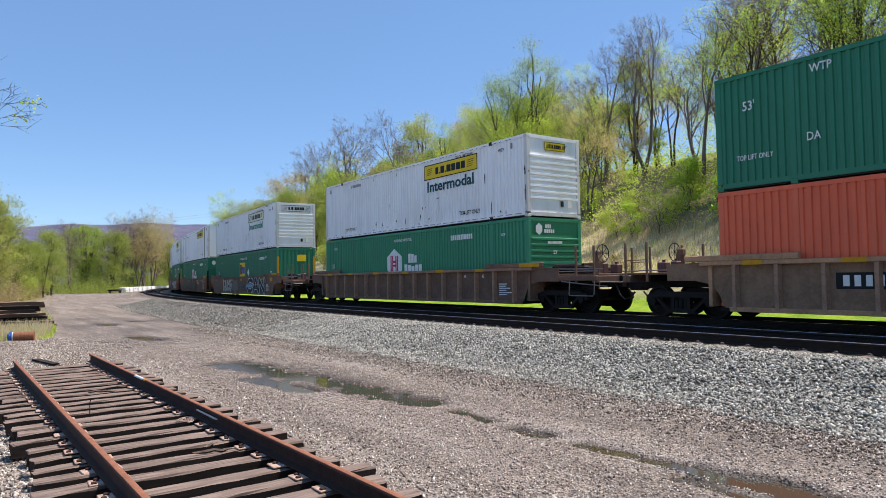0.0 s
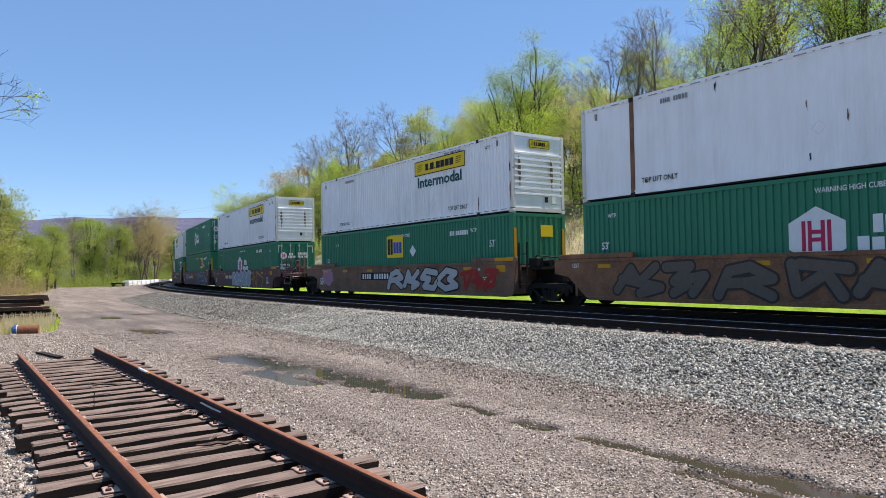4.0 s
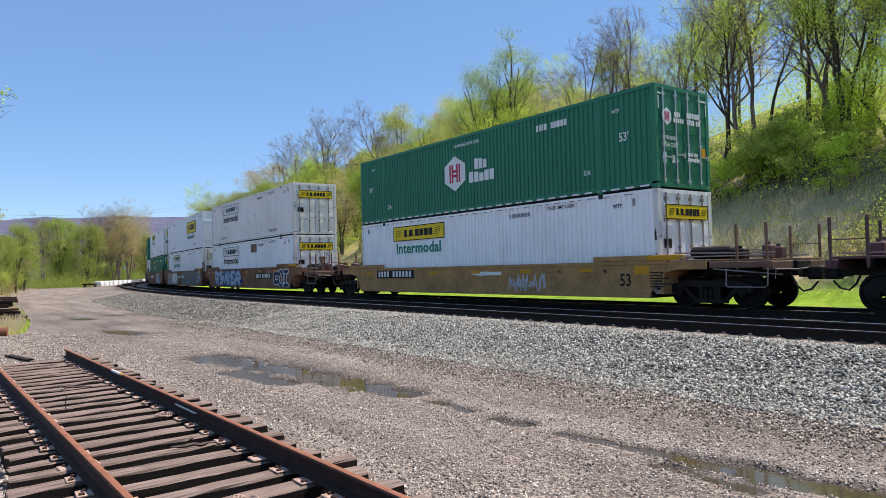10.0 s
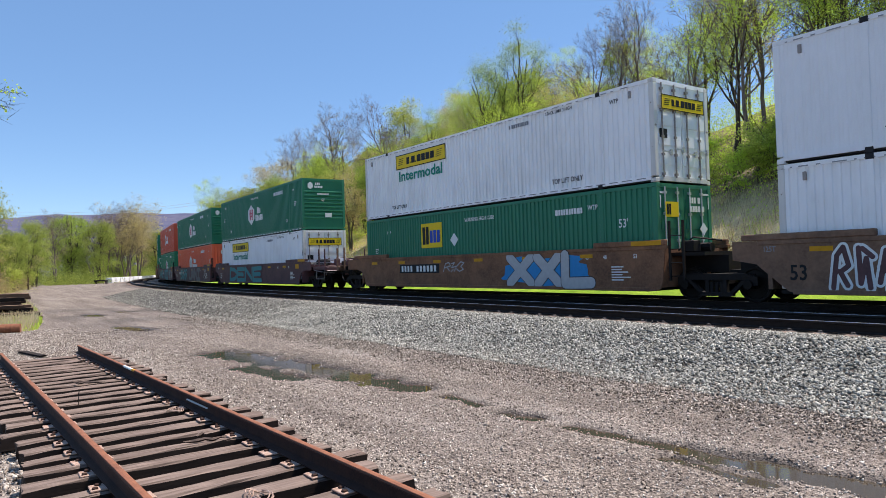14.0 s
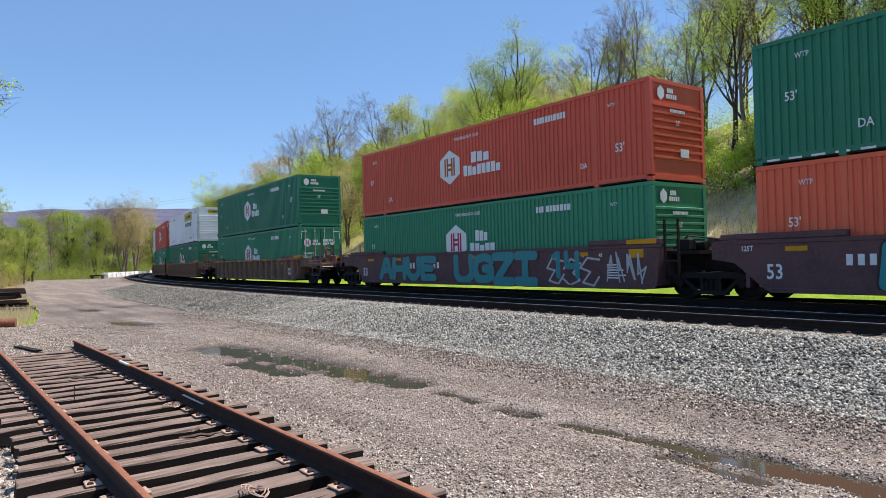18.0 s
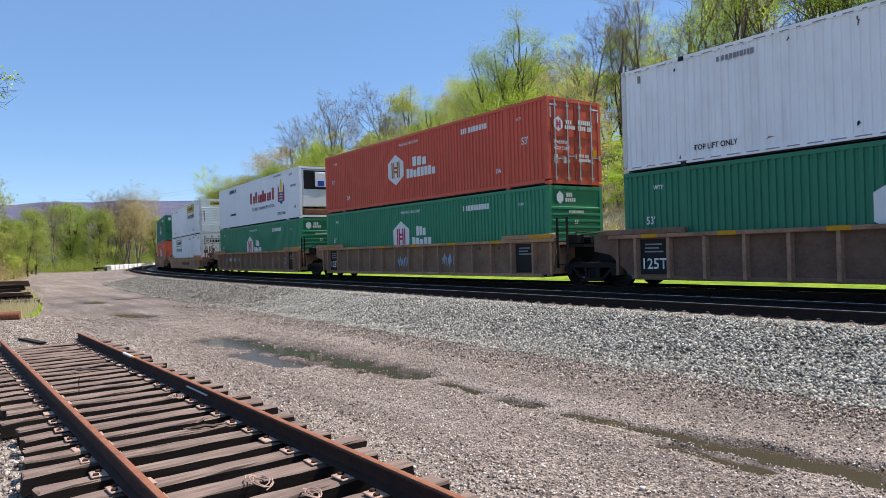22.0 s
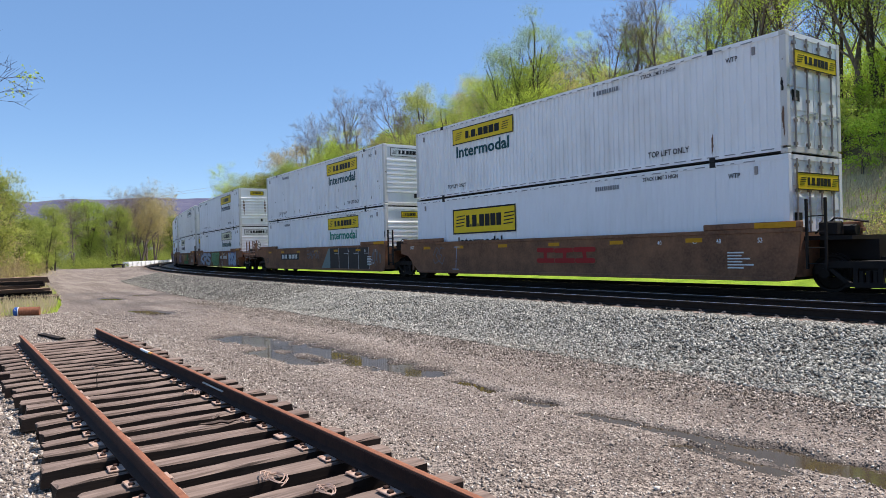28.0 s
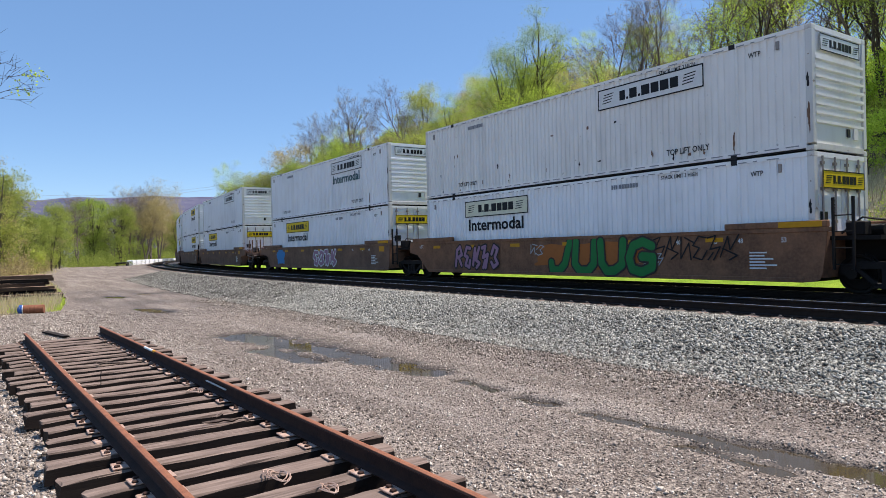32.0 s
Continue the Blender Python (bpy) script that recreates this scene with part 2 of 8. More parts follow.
BRIGHT_RAIL = plain("polished_rail_head", (0.80, 0.80, 0.81), 0.22, 0.95, 0.05)
BALLAST = stony("crushed_ballast_stone", [(0.0, (0.063, 0.061, 0.052)), (0.3, (0.179, 0.177, 0.153)), (0.7, (0.339, 0.333, 0.290)), (1.0, (0.601, 0.586, 0.515))])
STAINED = stony("mud_stained_ballast_stone", [(0.0, (0.06, 0.047, 0.037)), (0.4, (0.19, 0.157, 0.128)), (0.75, (0.36, 0.31, 0.26)), (1.0, (0.62, 0.555, 0.48))])
PEBBLE = stony("road_gravel_stone", [(0.0, (0.092, 0.074, 0.061)), (0.35, (0.258, 0.210, 0.172)), (0.7, (0.480, 0.410, 0.345)), (1.0, (0.815, 0.745, 0.655))])
BARK = barky("grey_brown_bark", (0.060, 0.048, 0.038), (0.17, 0.14, 0.115))
BARK_DARK = barky("dark_bark", (0.032, 0.025, 0.019), (0.105, 0.082, 0.066))
TWIG = barky("mauve_grey_twigs", (0.11, 0.084, 0.072), (0.235, 0.185, 0.16))
LEAF_LIME = leafy("lime_spring_leaves", (0.325, 0.485, 0.04), (0.745, 0.90, 0.145), 0.68)
LEAF_LIGHT = leafy("pale_yellow_spring_leaves", (0.43, 0.49, 0.074), (0.82, 0.89, 0.22), 0.66)
LEAF_DEEP = leafy("deep_green_undergrowth", (0.256, 0.329, 0.054), (0.626, 0.677, 0.151), 0.66)
LEAF_GREEN = leafy("fresh_green_leaves", (0.25, 0.395, 0.043), (0.655, 0.80, 0.126), 0.68)
LEAF_OLIVE = leafy("olive_budding_leaves", (0.30, 0.255, 0.10), (0.65, 0.55, 0.24), 0.62)
LEAF_FAR = leafy("hazy_far_leaves", (0.12, 0.175, 0.03), (0.44, 0.50, 0.105), 0.58)
LEAF_CROWN = leafy("olive_green_spring_leaves", (0.145, 0.22, 0.028), (0.425, 0.53, 0.095), 0.64)
LEAF_STRAW = leafy("soft_yellow_green_leaves", (0.21, 0.25, 0.045), (0.52, 0.56, 0.14), 0.62)
LEAF_BUD = leafy("reddish_buds", (0.22, 0.15, 0.095), (0.36, 0.27, 0.16), 0.4)
GRASS_LAWN = leafy("bright_lawn_grass", (0.20, 0.34, 0.015), (0.34, 0.48, 0.03), 0.4)
GRASS_DRY = leafy("dry_tan_grass", (0.50, 0.41, 0.23), (0.74, 0.64, 0.40), 0.6)
TWIG_DRY = leafy("dry_brush_stems", (0.22, 0.16, 0.10), (0.36, 0.27, 0.16), 0.1)


def tie_wood(name, light, dark):
    n = Nodes(name)
    r = n.object_random()
    shift = n.add("ShaderNodeCombineXYZ")
    n.link(n.maths("MULTIPLY", r, 37.0), shift.inputs[0])
    n.link(n.maths("MULTIPLY", r, 91.0), shift.inputs[1])
    g = n.noise(1.0, 7, n.scaled(26, 1.3, 26, shift.outputs[0]), 0.7)
    blot = n.noise(1.0, 3, n.scaled(3, 2.2, 3, shift.outputs[0]))
    c = n.ramp(g, [(0.33, dark), (0.62, light), (0.8, shade(light, 1.5))])
    c = n.mix(n.ramp(blot, [(0.42, 0.0), (0.7, 0.6)]), c, shade(dark, 1.1))
    c = n.mix(n.maths("MULTIPLY", r, 0.5), c, shade(light, 0.75))
    # creosoted sides darkened further by face direction, standing for their shade
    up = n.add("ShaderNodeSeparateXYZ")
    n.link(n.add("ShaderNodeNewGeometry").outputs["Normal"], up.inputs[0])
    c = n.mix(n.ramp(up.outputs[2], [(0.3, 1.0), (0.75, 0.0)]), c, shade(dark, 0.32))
    n.bump(g, 0.6, 0.010)
    return n.set(c, 0.88, 0.0, 0.2)


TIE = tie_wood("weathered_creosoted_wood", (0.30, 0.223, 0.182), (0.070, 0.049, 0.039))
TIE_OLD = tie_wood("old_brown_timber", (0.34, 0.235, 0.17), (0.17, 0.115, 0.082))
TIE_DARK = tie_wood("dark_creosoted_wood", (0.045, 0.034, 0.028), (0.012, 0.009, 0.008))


def water_surface():
    n = Nodes("muddy_puddle_water")
    n.bump(n.noise(6, 2), 0.02, 0.01)
    return n.set((0.062, 0.048, 0.031), 0.06, 0.0, 0.35)


WATER = water_surface()


def ground_surface():
    """Yard gravel, lawn, leaf litter, damp soil and painted shade; the sheet's 'cover' colours say where."""
    n = Nodes("yard_ground")
    att = n.add("ShaderNodeAttribute")
    att.attribute_name = "cover"
    sep = n.add("ShaderNodeSeparateColor")
    n.link(att.outputs["Color"], sep.inputs[0])
    lawn, litter, damp_shade = sep.outputs[0], sep.outputs[1], sep.outputs[2]
    cell = n.voronoi(34)
    grain = n.noise(70, 3)
    wide = n.noise(0.35, 4)
    tone = n.ramp(cell, [(0.1, (0.056, 0.044, 0.036)), (0.45, (0.212, 0.169, 0.137)), (0.9, (0.510, 0.436, 0.360))])
    tone = n.mix(n.ramp(wide, [(0.38, 0.0), (0.64, 0.45)]), tone, (0.25, 0.205, 0.178))
    tone = n.mix(n.ramp(grain, [(0.35, 0.0), (0.8, 0.5)]), tone, (0.14, 0.12, 0.11))
    lanes = n.noise(1.0, 4, n.scaled(0.10, 1.1, 1.0))
    tone = n.mix(n.ramp(lanes, [(0.36, 0.4), (0.5, 0.0)]), tone, (0.115, 0.092, 0.079))
    tone = n.mix(n.ramp(lanes, [(0.50, 0.0), (0.66, 0.45)]), tone, (0.40, 0.348, 0.305))
    chips = n.voronoi(75)
    tone = n.mix(0.75, tone, n.ramp(chips, [(0.1, 0.35), (0.5, 0.95), (0.9, 1.5)]), "MULTIPLY")
    # one dark tone serves wet ground and the shade painted under things
    wet_shade = n.mix(damp_shade, tone, (0.045, 0.035, 0.029))
    green = n.ramp(n.noise(1.2, 5), [(0.3, (0.15, 0.27, 0.012)), (0.7, (0.30, 0.42, 0.03))])
    c = n.mix(lawn, wet_shade, green)
    leaf = n.ramp(n.noise(2.2, 6, None, 0.7), [(0.3, (0.10, 0.078, 0.045)), (0.5, (0.24, 0.19, 0.115)), (0.72, (0.16, 0.20, 0.05))])
    c = n.mix(litter, c, leaf)
    hay = n.ramp(n.noise(3.0, 6, None, 0.7), [(0.3, (0.36, 0.29, 0.16)), (0.5, (0.60, 0.50, 0.31)), (0.75, (0.46, 0.44, 0.18))])
    c = n.mix(att.outputs["Alpha"], c, hay)
    h = n.voronoi(34, "Distance")
    n.bump(n.maths("ADD", h, n.maths("MULTIPLY", n.voronoi(75, "Distance"), 0.5)), 0.9, 0.025)
    rough = n.mix(damp_shade, 0.95, 0.5)
    n.set(c, None, 0.0, 0.25)
    n.link(rough, n.bsdf.inputs["Roughness"])
    return n.mat


GROUND = ground_surface()


# the blue-grey of distant haze is mixed into the ridge's own colour
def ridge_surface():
    n = Nodes("haze_tinted_far_ridge")
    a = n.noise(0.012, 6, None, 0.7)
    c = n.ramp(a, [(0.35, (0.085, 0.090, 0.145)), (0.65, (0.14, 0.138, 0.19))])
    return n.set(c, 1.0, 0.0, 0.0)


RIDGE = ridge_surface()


# ---- mesh tools ----
class Shape:
    """Collects vertices and faces for one mesh."""

    def __init__(self):
        self.v, self.f = [], []

    def box(self, x0, x1, y0, y1, z0, z1):
        b = len(self.v)
        self.v += [(x0, y0, z0), (x1, y0, z0), (x1, y1, z0), (x0, y1, z0), (x0, y0, z1), (x1, y0, z1), (x1, y1, z1), (x0, y1, z1)]
        self.f += [tuple(b + i for i in q) for q in ((3, 2, 1, 0), (4, 5, 6, 7), (0, 1, 5, 4), (1, 2, 6, 5), (2, 3, 7, 6), (3, 0, 4, 7))]
        return self

    def soft_box(self, x0, x1, y0, y1, z0, z1, r):
        """A box with chamfered edges along all three axes."""
        b = len(self.v)
        for sx, xa in ((1, x0), (-1, x1)):
            for sy, ya in ((1, y0), (-1, y1)):
                for sz, za in ((1, z0), (-1, z1)):
                    self.v += [(xa, ya + sy * r, za + sz * r), (xa + sx * r, ya, za + sz * r), (xa + sx * r, ya + sy * r, za)]
        corner = lambda i, j, k, a: b + ((i * 2 + j) * 2 + k) * 3 + a
        faces = [[corner(i, 0, 0, 0), corner(i, 1, 0, 0), corner(i, 1, 1, 0), corner(i, 0, 1, 0)] for i in (0, 1)]
        faces += [[corner(0, j, 0, 1), corner(1, j, 0, 1), corner(1, j, 1, 1), corner(0, j, 1, 1)] for j in (0, 1)]
        faces += [[corner(0, 0, k, 2), corner(1, 0, k, 2), corner(1, 1, k, 2), corner(0, 1, k, 2)] for k in (0, 1)]
        for j in (0, 1):
            for k in (0, 1):
                faces.append([corner(0, j, k, 1), corner(1, j, k, 1), corner(1, j, k, 2), corner(0, j, k, 2)])
                faces.append([corner(j, 0, k, 0), corner(j, 1, k, 0), corner(j, 1, k, 2), corner(j, 0, k, 2)])
                faces.append([corner(j, k, 0, 0), corner(j, k, 1, 0), corner(j, k, 1, 1), corner(j, k, 0, 1)])
        for i in (0, 1):
            for j in (0, 1):
                for k in (0, 1):
                    faces.append([corner(i, j, k, 0), corner(i, j, k, 1), corner(i, j, k, 2)])
        self.f += [tuple(q) for q in faces]
        return self

    def prism(self, poly, axis, a, b):
        """Extrudes a polygon of (u, v) pairs along an axis from a to b."""
        k, n = len(self.v), len(poly)
        put = {"x": lambda u, v, w: (w, u, v), "y": lambda u, v, w: (u, w, v), "z": lambda u, v, w: (u, v, w)}[axis]
        self.v += [put(u, v, a) for u, v in poly] + [put(u, v, b) for u, v in poly]
        self.f += [tuple(range(k, k + n)), tuple(range(k + 2 * n - 1, k + n - 1, -1))]
        self.f += [(k + i, k + (i + 1) % n, k + n + (i + 1) % n, k + n + i) for i in range(n)]
        return self

    def tube(self, points, radii, sides=8, cap=True):
        points = [Vector(p) for p in points]
        if not isinstance(radii, (list, tuple)):
            radii = [radii] * len(points)
        k = len(self.v)
        for i, p in enumerate(points):
            d = (points[min(i + 1, len(points) - 1)] - points[max(i - 1, 0)]).normalized()
            u = d.cross(Vector((0, 0, 1)) if abs(d.z) < 0.9 else Vector((1, 0, 0))).normalized()
            w = d.cross(u)
            for j in range(sides):
                a = 2 * math.pi * j / sides
                self.v.append(tuple(p + (u * math.cos(a) + w * math.sin(a)) * radii[i]))
        for i in range(len(points) - 1):
            for j in range(sides):
                q = k + i * sides
                self.f.append((q + j, q + (j + 1) % sides, q + sides + (j + 1) % sides, q + sides + j))
        if cap:
            self.f.append(tuple(range(k + sides - 1, k - 1, -1)))
            e = k + (len(points) - 1) * sides
            self.f.append(tuple(range(e, e + sides)))
        return self

    def lathe(self, profile, center, axis="y", sides=20):
        """Turns (radius, offset) pairs round an axis through center."""
        k, n = len(self.v), len(profile)
        for j in range(sides):
            a = 2 * math.pi * j / sides
            for r, o in profile:
                c, s = r * math.cos(a), r * math.sin(a)
                x, y, z = {"y": (c, o, s), "x": (o, c, s), "z": (c, s, o)}[axis]
                self.v.append((center[0] + x, center[1] + y, center[2] + z))
        for j in range(sides):
            for i in range(n - 1):
                p, q = k + j * n, k + ((j + 1) % sides) * n
                self.f.append((p + i, q + i, q + i + 1, p + i + 1))
        return self

    def quad(self, a, b, c, d):
        k = len(self.v)
        self.v += [a, b, c, d]
        self.f.append((k, k + 1, k + 2, k + 3))
        return self

    def mesh(self, name, mat):
        me = bpy.data.meshes.new(name)
        me.from_pydata(self.v, [], self.f)
        me.materials.append(mat)
        bm = bmesh.new()
        bm.from_mesh(me)
        bmesh.ops.recalc_face_normals(bm, faces=bm.faces)
        bm.to_mesh(me)
        bm.free()
        return me


MESHES = {}


def shared(key, build, mat):
    """One mesh for all pieces that look alike."""
    full = (key, mat.name)
    if full not in MESHES:
        MESHES[full] = build().mesh(key if isinstance(key, str) else key[0], mat)
    return MESHES[full]


def thing(name, label, category, group="", kind=""):
    return tagged(new(name), label, category, group, kind)


SMALL_PRINT = ("end_name", "logo_band", "code_line", "number_line", "data_line", "sprayed_fill", "sprayed_edge", "scroll", "reflective_tape", "scuff")


def part(name, me, parent, at=None, label=""):
    ob = new(name, me)
    ob.parent = parent
    if at is not None:
        ob.matrix_basis = at
    if label:
        tagged(ob, label)
    if name in SMALL_PRINT:
        tagged(ob, kind="stuff")
    return ob


def block_mesh(name, verts, quads, mat, smooth=False):
    """A mesh from arrays of vertices and of faces with equal numbers of corners."""
    me = bpy.data.meshes.new(name)
    me.vertices.add(len(verts))
    me.vertices.foreach_set("co", np.asarray(verts, dtype=np.float32).ravel())
    k = len(quads[0])
    me.loops.add(len(quads) * k)
    me.loops.foreach_set("vertex_index", np.asarray(quads, dtype=np.int32).ravel())
    me.polygons.add(len(quads))
    me.polygons.foreach_set("loop_start", np.arange(0, len(quads) * k, k, dtype=np.int32))
    me.update(calc_edges=True)
    if smooth:
        me.polygons.foreach_set("use_smooth", np.ones(len(quads), dtype=bool))
    me.materials.append(mat)
    return me


WORDS = {}


def word_mesh(text, mat, bold=0.022):
    """Lettering in the built-in font, one unit high for capitals, from its left foot, facing -y."""
    key = (text, mat.name, bold)
    if key not in WORDS:
        cu = bpy.data.curves.new("lettering", "FONT")
        cu.body, cu.size, cu.resolution_u, cu.offset = text, 1.0 / 0.73, 2, bold
        ob = new("lettering", cu)
        me = bpy.data.meshes.new_from_object(ob.evaluated_get(bpy.context.evaluated_depsgraph_get()))
        bpy.data.objects.remove(ob)
        bpy.data.curves.remove(cu)
        me.materials.clear()
        me.materials.append(mat)
        me.transform(Matrix.Rotation(radians(90), 4, "X"))
        xs = [v.co.x for v in me.vertices] or [0, 1]
        lo, hi = min(xs), max(xs)
        me.transform(Matrix.Translation((-lo, 0, 0)))
        WORDS[key] = (me, hi - lo)
    return WORDS[key]


def lettering(text, mat, parent, x, y, z, height, width=None, turn=0.0, name="lettering", bold=0.022):
    me, w = word_mesh(text, mat, bold)
    m = Matrix.Translation((x, y, z)) @ Matrix.Rotation(radians(turn), 4, "Z") @ Matrix.Diagonal((width / w if width else height * 0.84, 1, height, 1))
    return part(name, me, parent, m)


# ---- the line of the track ----
CURVE_X, CURVE_R, TRACK_Y = -28.0, 352.0, 17.0
CENTRE_Y, CENTRE_R = 367.7, 350.7
SECOND = -4.05       # the second track's centre, on the yard's side


def on_track(s, side=0.0):
    """Place and yaw (degrees) at the run s along the track, side metres off its centre (+: away from the yard)."""
    if s >= CURVE_X:
        return s, TRACK_Y + side, 0.0
    a = (CURVE_X - s) / CURVE_R
    r = CENTRE_R - side
    return CURVE_X - r * math.sin(a), CENTRE_Y - r * math.cos(a), -math.degrees(a)


def off_track(x, y):
    """Signed distance of points from the train's track, and the run along it."""
    a = np.arctan2(CURVE_X - x, CENTRE_Y - y)
    curved = CENTRE_R - np.hypot(x - CURVE_X, y - CENTRE_Y)
    return np.where(x >= CURVE_X, y - TRACK_Y, curved), np.where(x >= CURVE_X, x, CURVE_X - a * CURVE_R)


def lumps(x, y, scale, seed=0.0):
    """Cheap smooth noise on arrays, about -1 to 1."""
    out = np.zeros(np.shape(x))
    for k in range(1, 5):
        w = 0.6 ** k
        a = seed * 1.7 + k * 2.1
        out = out + w * np.sin(scale * 1.9 ** k * (x * math.cos(a) + y * math.sin(a)) + seed * 3 + k) * np.cos(scale * 1.7 ** k * (y * math.cos(a) - x * math.sin(a)) + k * 5 + seed)
    return out


BED_D = [-8.9, -8.2, -5.75, 2.3, 4.2, 7.5, 10.0, 15.0, 20.0, 28.0, 45.0, 90.0, 330.0]
BED_Z = [0.0, 0.08, 0.60, 0.60, 0.28, 0.30, 1.0, 3.3, 5.9, 9.8, 15.0, 20.0, 26.0]
PUDDLES = [(-16.6, 5.2, -13.2, 5.75, 0.56), (-13.4, 5.7, -9.3, 6.05, 0.42), (-13.8, 4.85, -11.6, 5.0, 0.3), (-8.4, 6.05, -7.5, 6.0, 0.14),
           (-6.9, 5.95, -6.4, 5.98, 0.15), (-5.8, 6.0, -5.1, 6.08, 0.13), (-4.9, 6.1, -3.9, 6.2, 0.16), (-4.0, 6.2, -1.0, 6.5, 0.25), (-4.2, 5.8, -3.2, 5.75, 0.12),
           (-37.2, 5.3, -35.6, 5.6, 0.45), (-27.6, 5.0, -25.2, 5.35, 0.42), (-39.0, 7.0, -37.5, 7.3, 0.35)]


def puddle_depth(x, y):
    """1 in the middle of a puddle, 0 well outside."""
    best = np.zeros(np.shape(x))
    for x0, y0, x1, y1, r in PUDDLES:
        u = np.clip(((x - x0) * (x1 - x0) + (y - y0) * (y1 - y0)) / ((x1 - x0) ** 2 + (y1 - y0) ** 2), 0, 1)
        far = np.hypot(x - x0 - u * (x1 - x0), y - y0 - u * (y1 - y0)) + 0.5 * r * lumps(x, y, 2.6, 4.0)
        best = np.maximum(best, np.clip(1.35 - far / r, 0, 1))
    return best


def ground_height(x, y):
    x, y = np.asarray(x, dtype=float), np.asarray(y, dtype=float)
    d, s = off_track(x, y)
    z = np.interp(d + 0.25 * lumps(x, y, 0.8, 2.0), BED_D, BED_Z)
    hill = np.clip((d - 9) / 20, 0, 1)
    z = z + hill * 1.6 * lumps(x, y, 0.07, 7.0)
    flat = np.clip((-8.0 - d) / 1.5, 0, 1)
    z = z + flat * (0.018 * lumps(x, y, 0.9, 1.0) + 0.014 * lumps(x, y, 3.3, 5.0)) + flat * puddle_depth(x, y) * (0.048 * lumps(x, y, 5.0, 8.0) - 0.090)
    return z


def height_at(x, y):
    return float(ground_height(x, y))


def graded(stops):
    """Coordinate lines whose step changes from stretch to stretch: (from, to, step)."""
    out = []
    for a, b, step in stops:
        out += list(np.linspace(a, b, max(1, round((b - a) / step)), endpoint=False))
    return np.array(out + [stops[-1][1]])


def build_ground():
    xs = graded([(-3000, -600, 120), (-600, -260, 20), (-260, -60, 4), (-60, -22, 0.5), (-22, 2, 0.11), (2, 60, 2.5), (60, 300, 20), (300, 3000, 150)])
    ys = graded([(-2000, -200, 120), (-200, -30, 10), (-30, -2, 1.0), (-2, 9, 0.11), (9, 24, 0.5), (24, 80, 2.0), (80, 420, 10), (420, 3000, 120)])
    gx, gy = np.meshgrid(xs, ys)
    x, y = gx.ravel(), gy.ravel()
    z = ground_height(x, y)
    nx = len(xs)
    i, j = np.meshgrid(np.arange(nx - 1), np.arange(len(ys) - 1))
    a = (j * nx + i).ravel()
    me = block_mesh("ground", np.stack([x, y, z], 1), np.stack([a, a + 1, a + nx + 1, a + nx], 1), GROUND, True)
    d, s = off_track(x, y)
    rag = 0.8 * lumps(x, y, 0.6, 9.0)
    lawn = np.clip((d - 3.6 + 0.4 * rag) / 0.5, 0, 1) * np.clip((10.6 + rag - d) / 0.8, 0, 1)
    litter = np.clip((d - 10.2 - rag) / 1.2, 0, 1)
    edge = np.interp(x, [-220, -140, -110, -70, -45, -33, -27, -24, -20], [-6, 10, 9.0, 4.7, 3.4, 2.5, 1.6, -1.5, -6])
    verge = np.clip((edge + rag - y) / 1.2, 0, 1) * (d < -9)
    litter = np.maximum(litter, verge)
    litter = np.maximum(litter, (x < -230) * (d < -9.0) * 1.0)
    damp_shade = np.clip(puddle_depth(x, y) * 2.2, 0, 1)
    # track bed: its own dark stone plus the train's shade, as colour
    damp_shade = np.maximum(damp_shade, 1.0 * (d > -5.5) * (d < 2.4))
    # shoulder darkened so the gaps between ballast stones look shaded
    damp_shade = np.maximum(damp_shade, 0.85 * (d > -8.3) * (d <= -5.5) * (s > -60))
    mud = np.clip((x + 48) / 6, 0, 1) * np.clip((-21 - x) / 4, 0, 1) * np.clip((y - 3.2) / 1.0, 0, 1) * (d < -8.6)
    damp_shade = np.maximum(damp_shade, mud * np.clip(0.25 + 0.45 * lumps(x, y, 0.45, 6.0), 0, 0.5))
    # soil under the panel painted dark for the sleepers' shade
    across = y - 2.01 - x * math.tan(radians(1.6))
    damp_shade = np.maximum(damp_shade, 0.85 * (np.abs(across) < 1.15) * (x > -17.3) * (x < 3.4))
    straw = np.clip((d - 10.4 - rag) / 1.0, 0, 1) * np.clip((20.0 + 2 * rag - d) / 3.0, 0, 1) * np.where(s < -13, 1.0, 0.1)
    cover = np.stack([lawn, litter, damp_shade, straw], 1).astype(np.float32)
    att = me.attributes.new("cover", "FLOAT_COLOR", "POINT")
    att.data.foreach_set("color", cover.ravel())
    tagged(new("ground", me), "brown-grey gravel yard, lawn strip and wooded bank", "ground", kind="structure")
    for k, (x0, x1, y0, y1) in enumerate(((-18.2, -8.6, 3.6, 7.3), (-8.9, 1.5, 5.0, 7.4), (-39.8, -25.6, 4.4, 8.2))):
        q = Shape().quad((x0, y0, -0.045), (x1, y0, -0.045), (x1, y1, -0.045), (x0, y1, -0.045))
        tagged(new("water_%d" % (k + 1), q.mesh("water", WATER)), "shallow muddy rain puddle lying in the gravel", "puddle", kind="structure")


build_ground()

# ---- the two main tracks ----
RAIL_SHAPE = [(-0.076, 0.0), (0.076, 0.0), (0.076, 0.012), (0.012, 0.035), (0.009, 0.13), (0.036, 0.142), (0.037, 0.17), (0.028, 0.182), (-0.028, 0.182), (-0.037, 0.17), (-0.036, 0.142), (-0.009, 0.13), (-0.012, 0.035), (-0.076, 0.012)]
RUNS = list(np.arange(45.0, -28.0, -12.0)) + list(np.arange(-28.0, -640.0, -5.0))


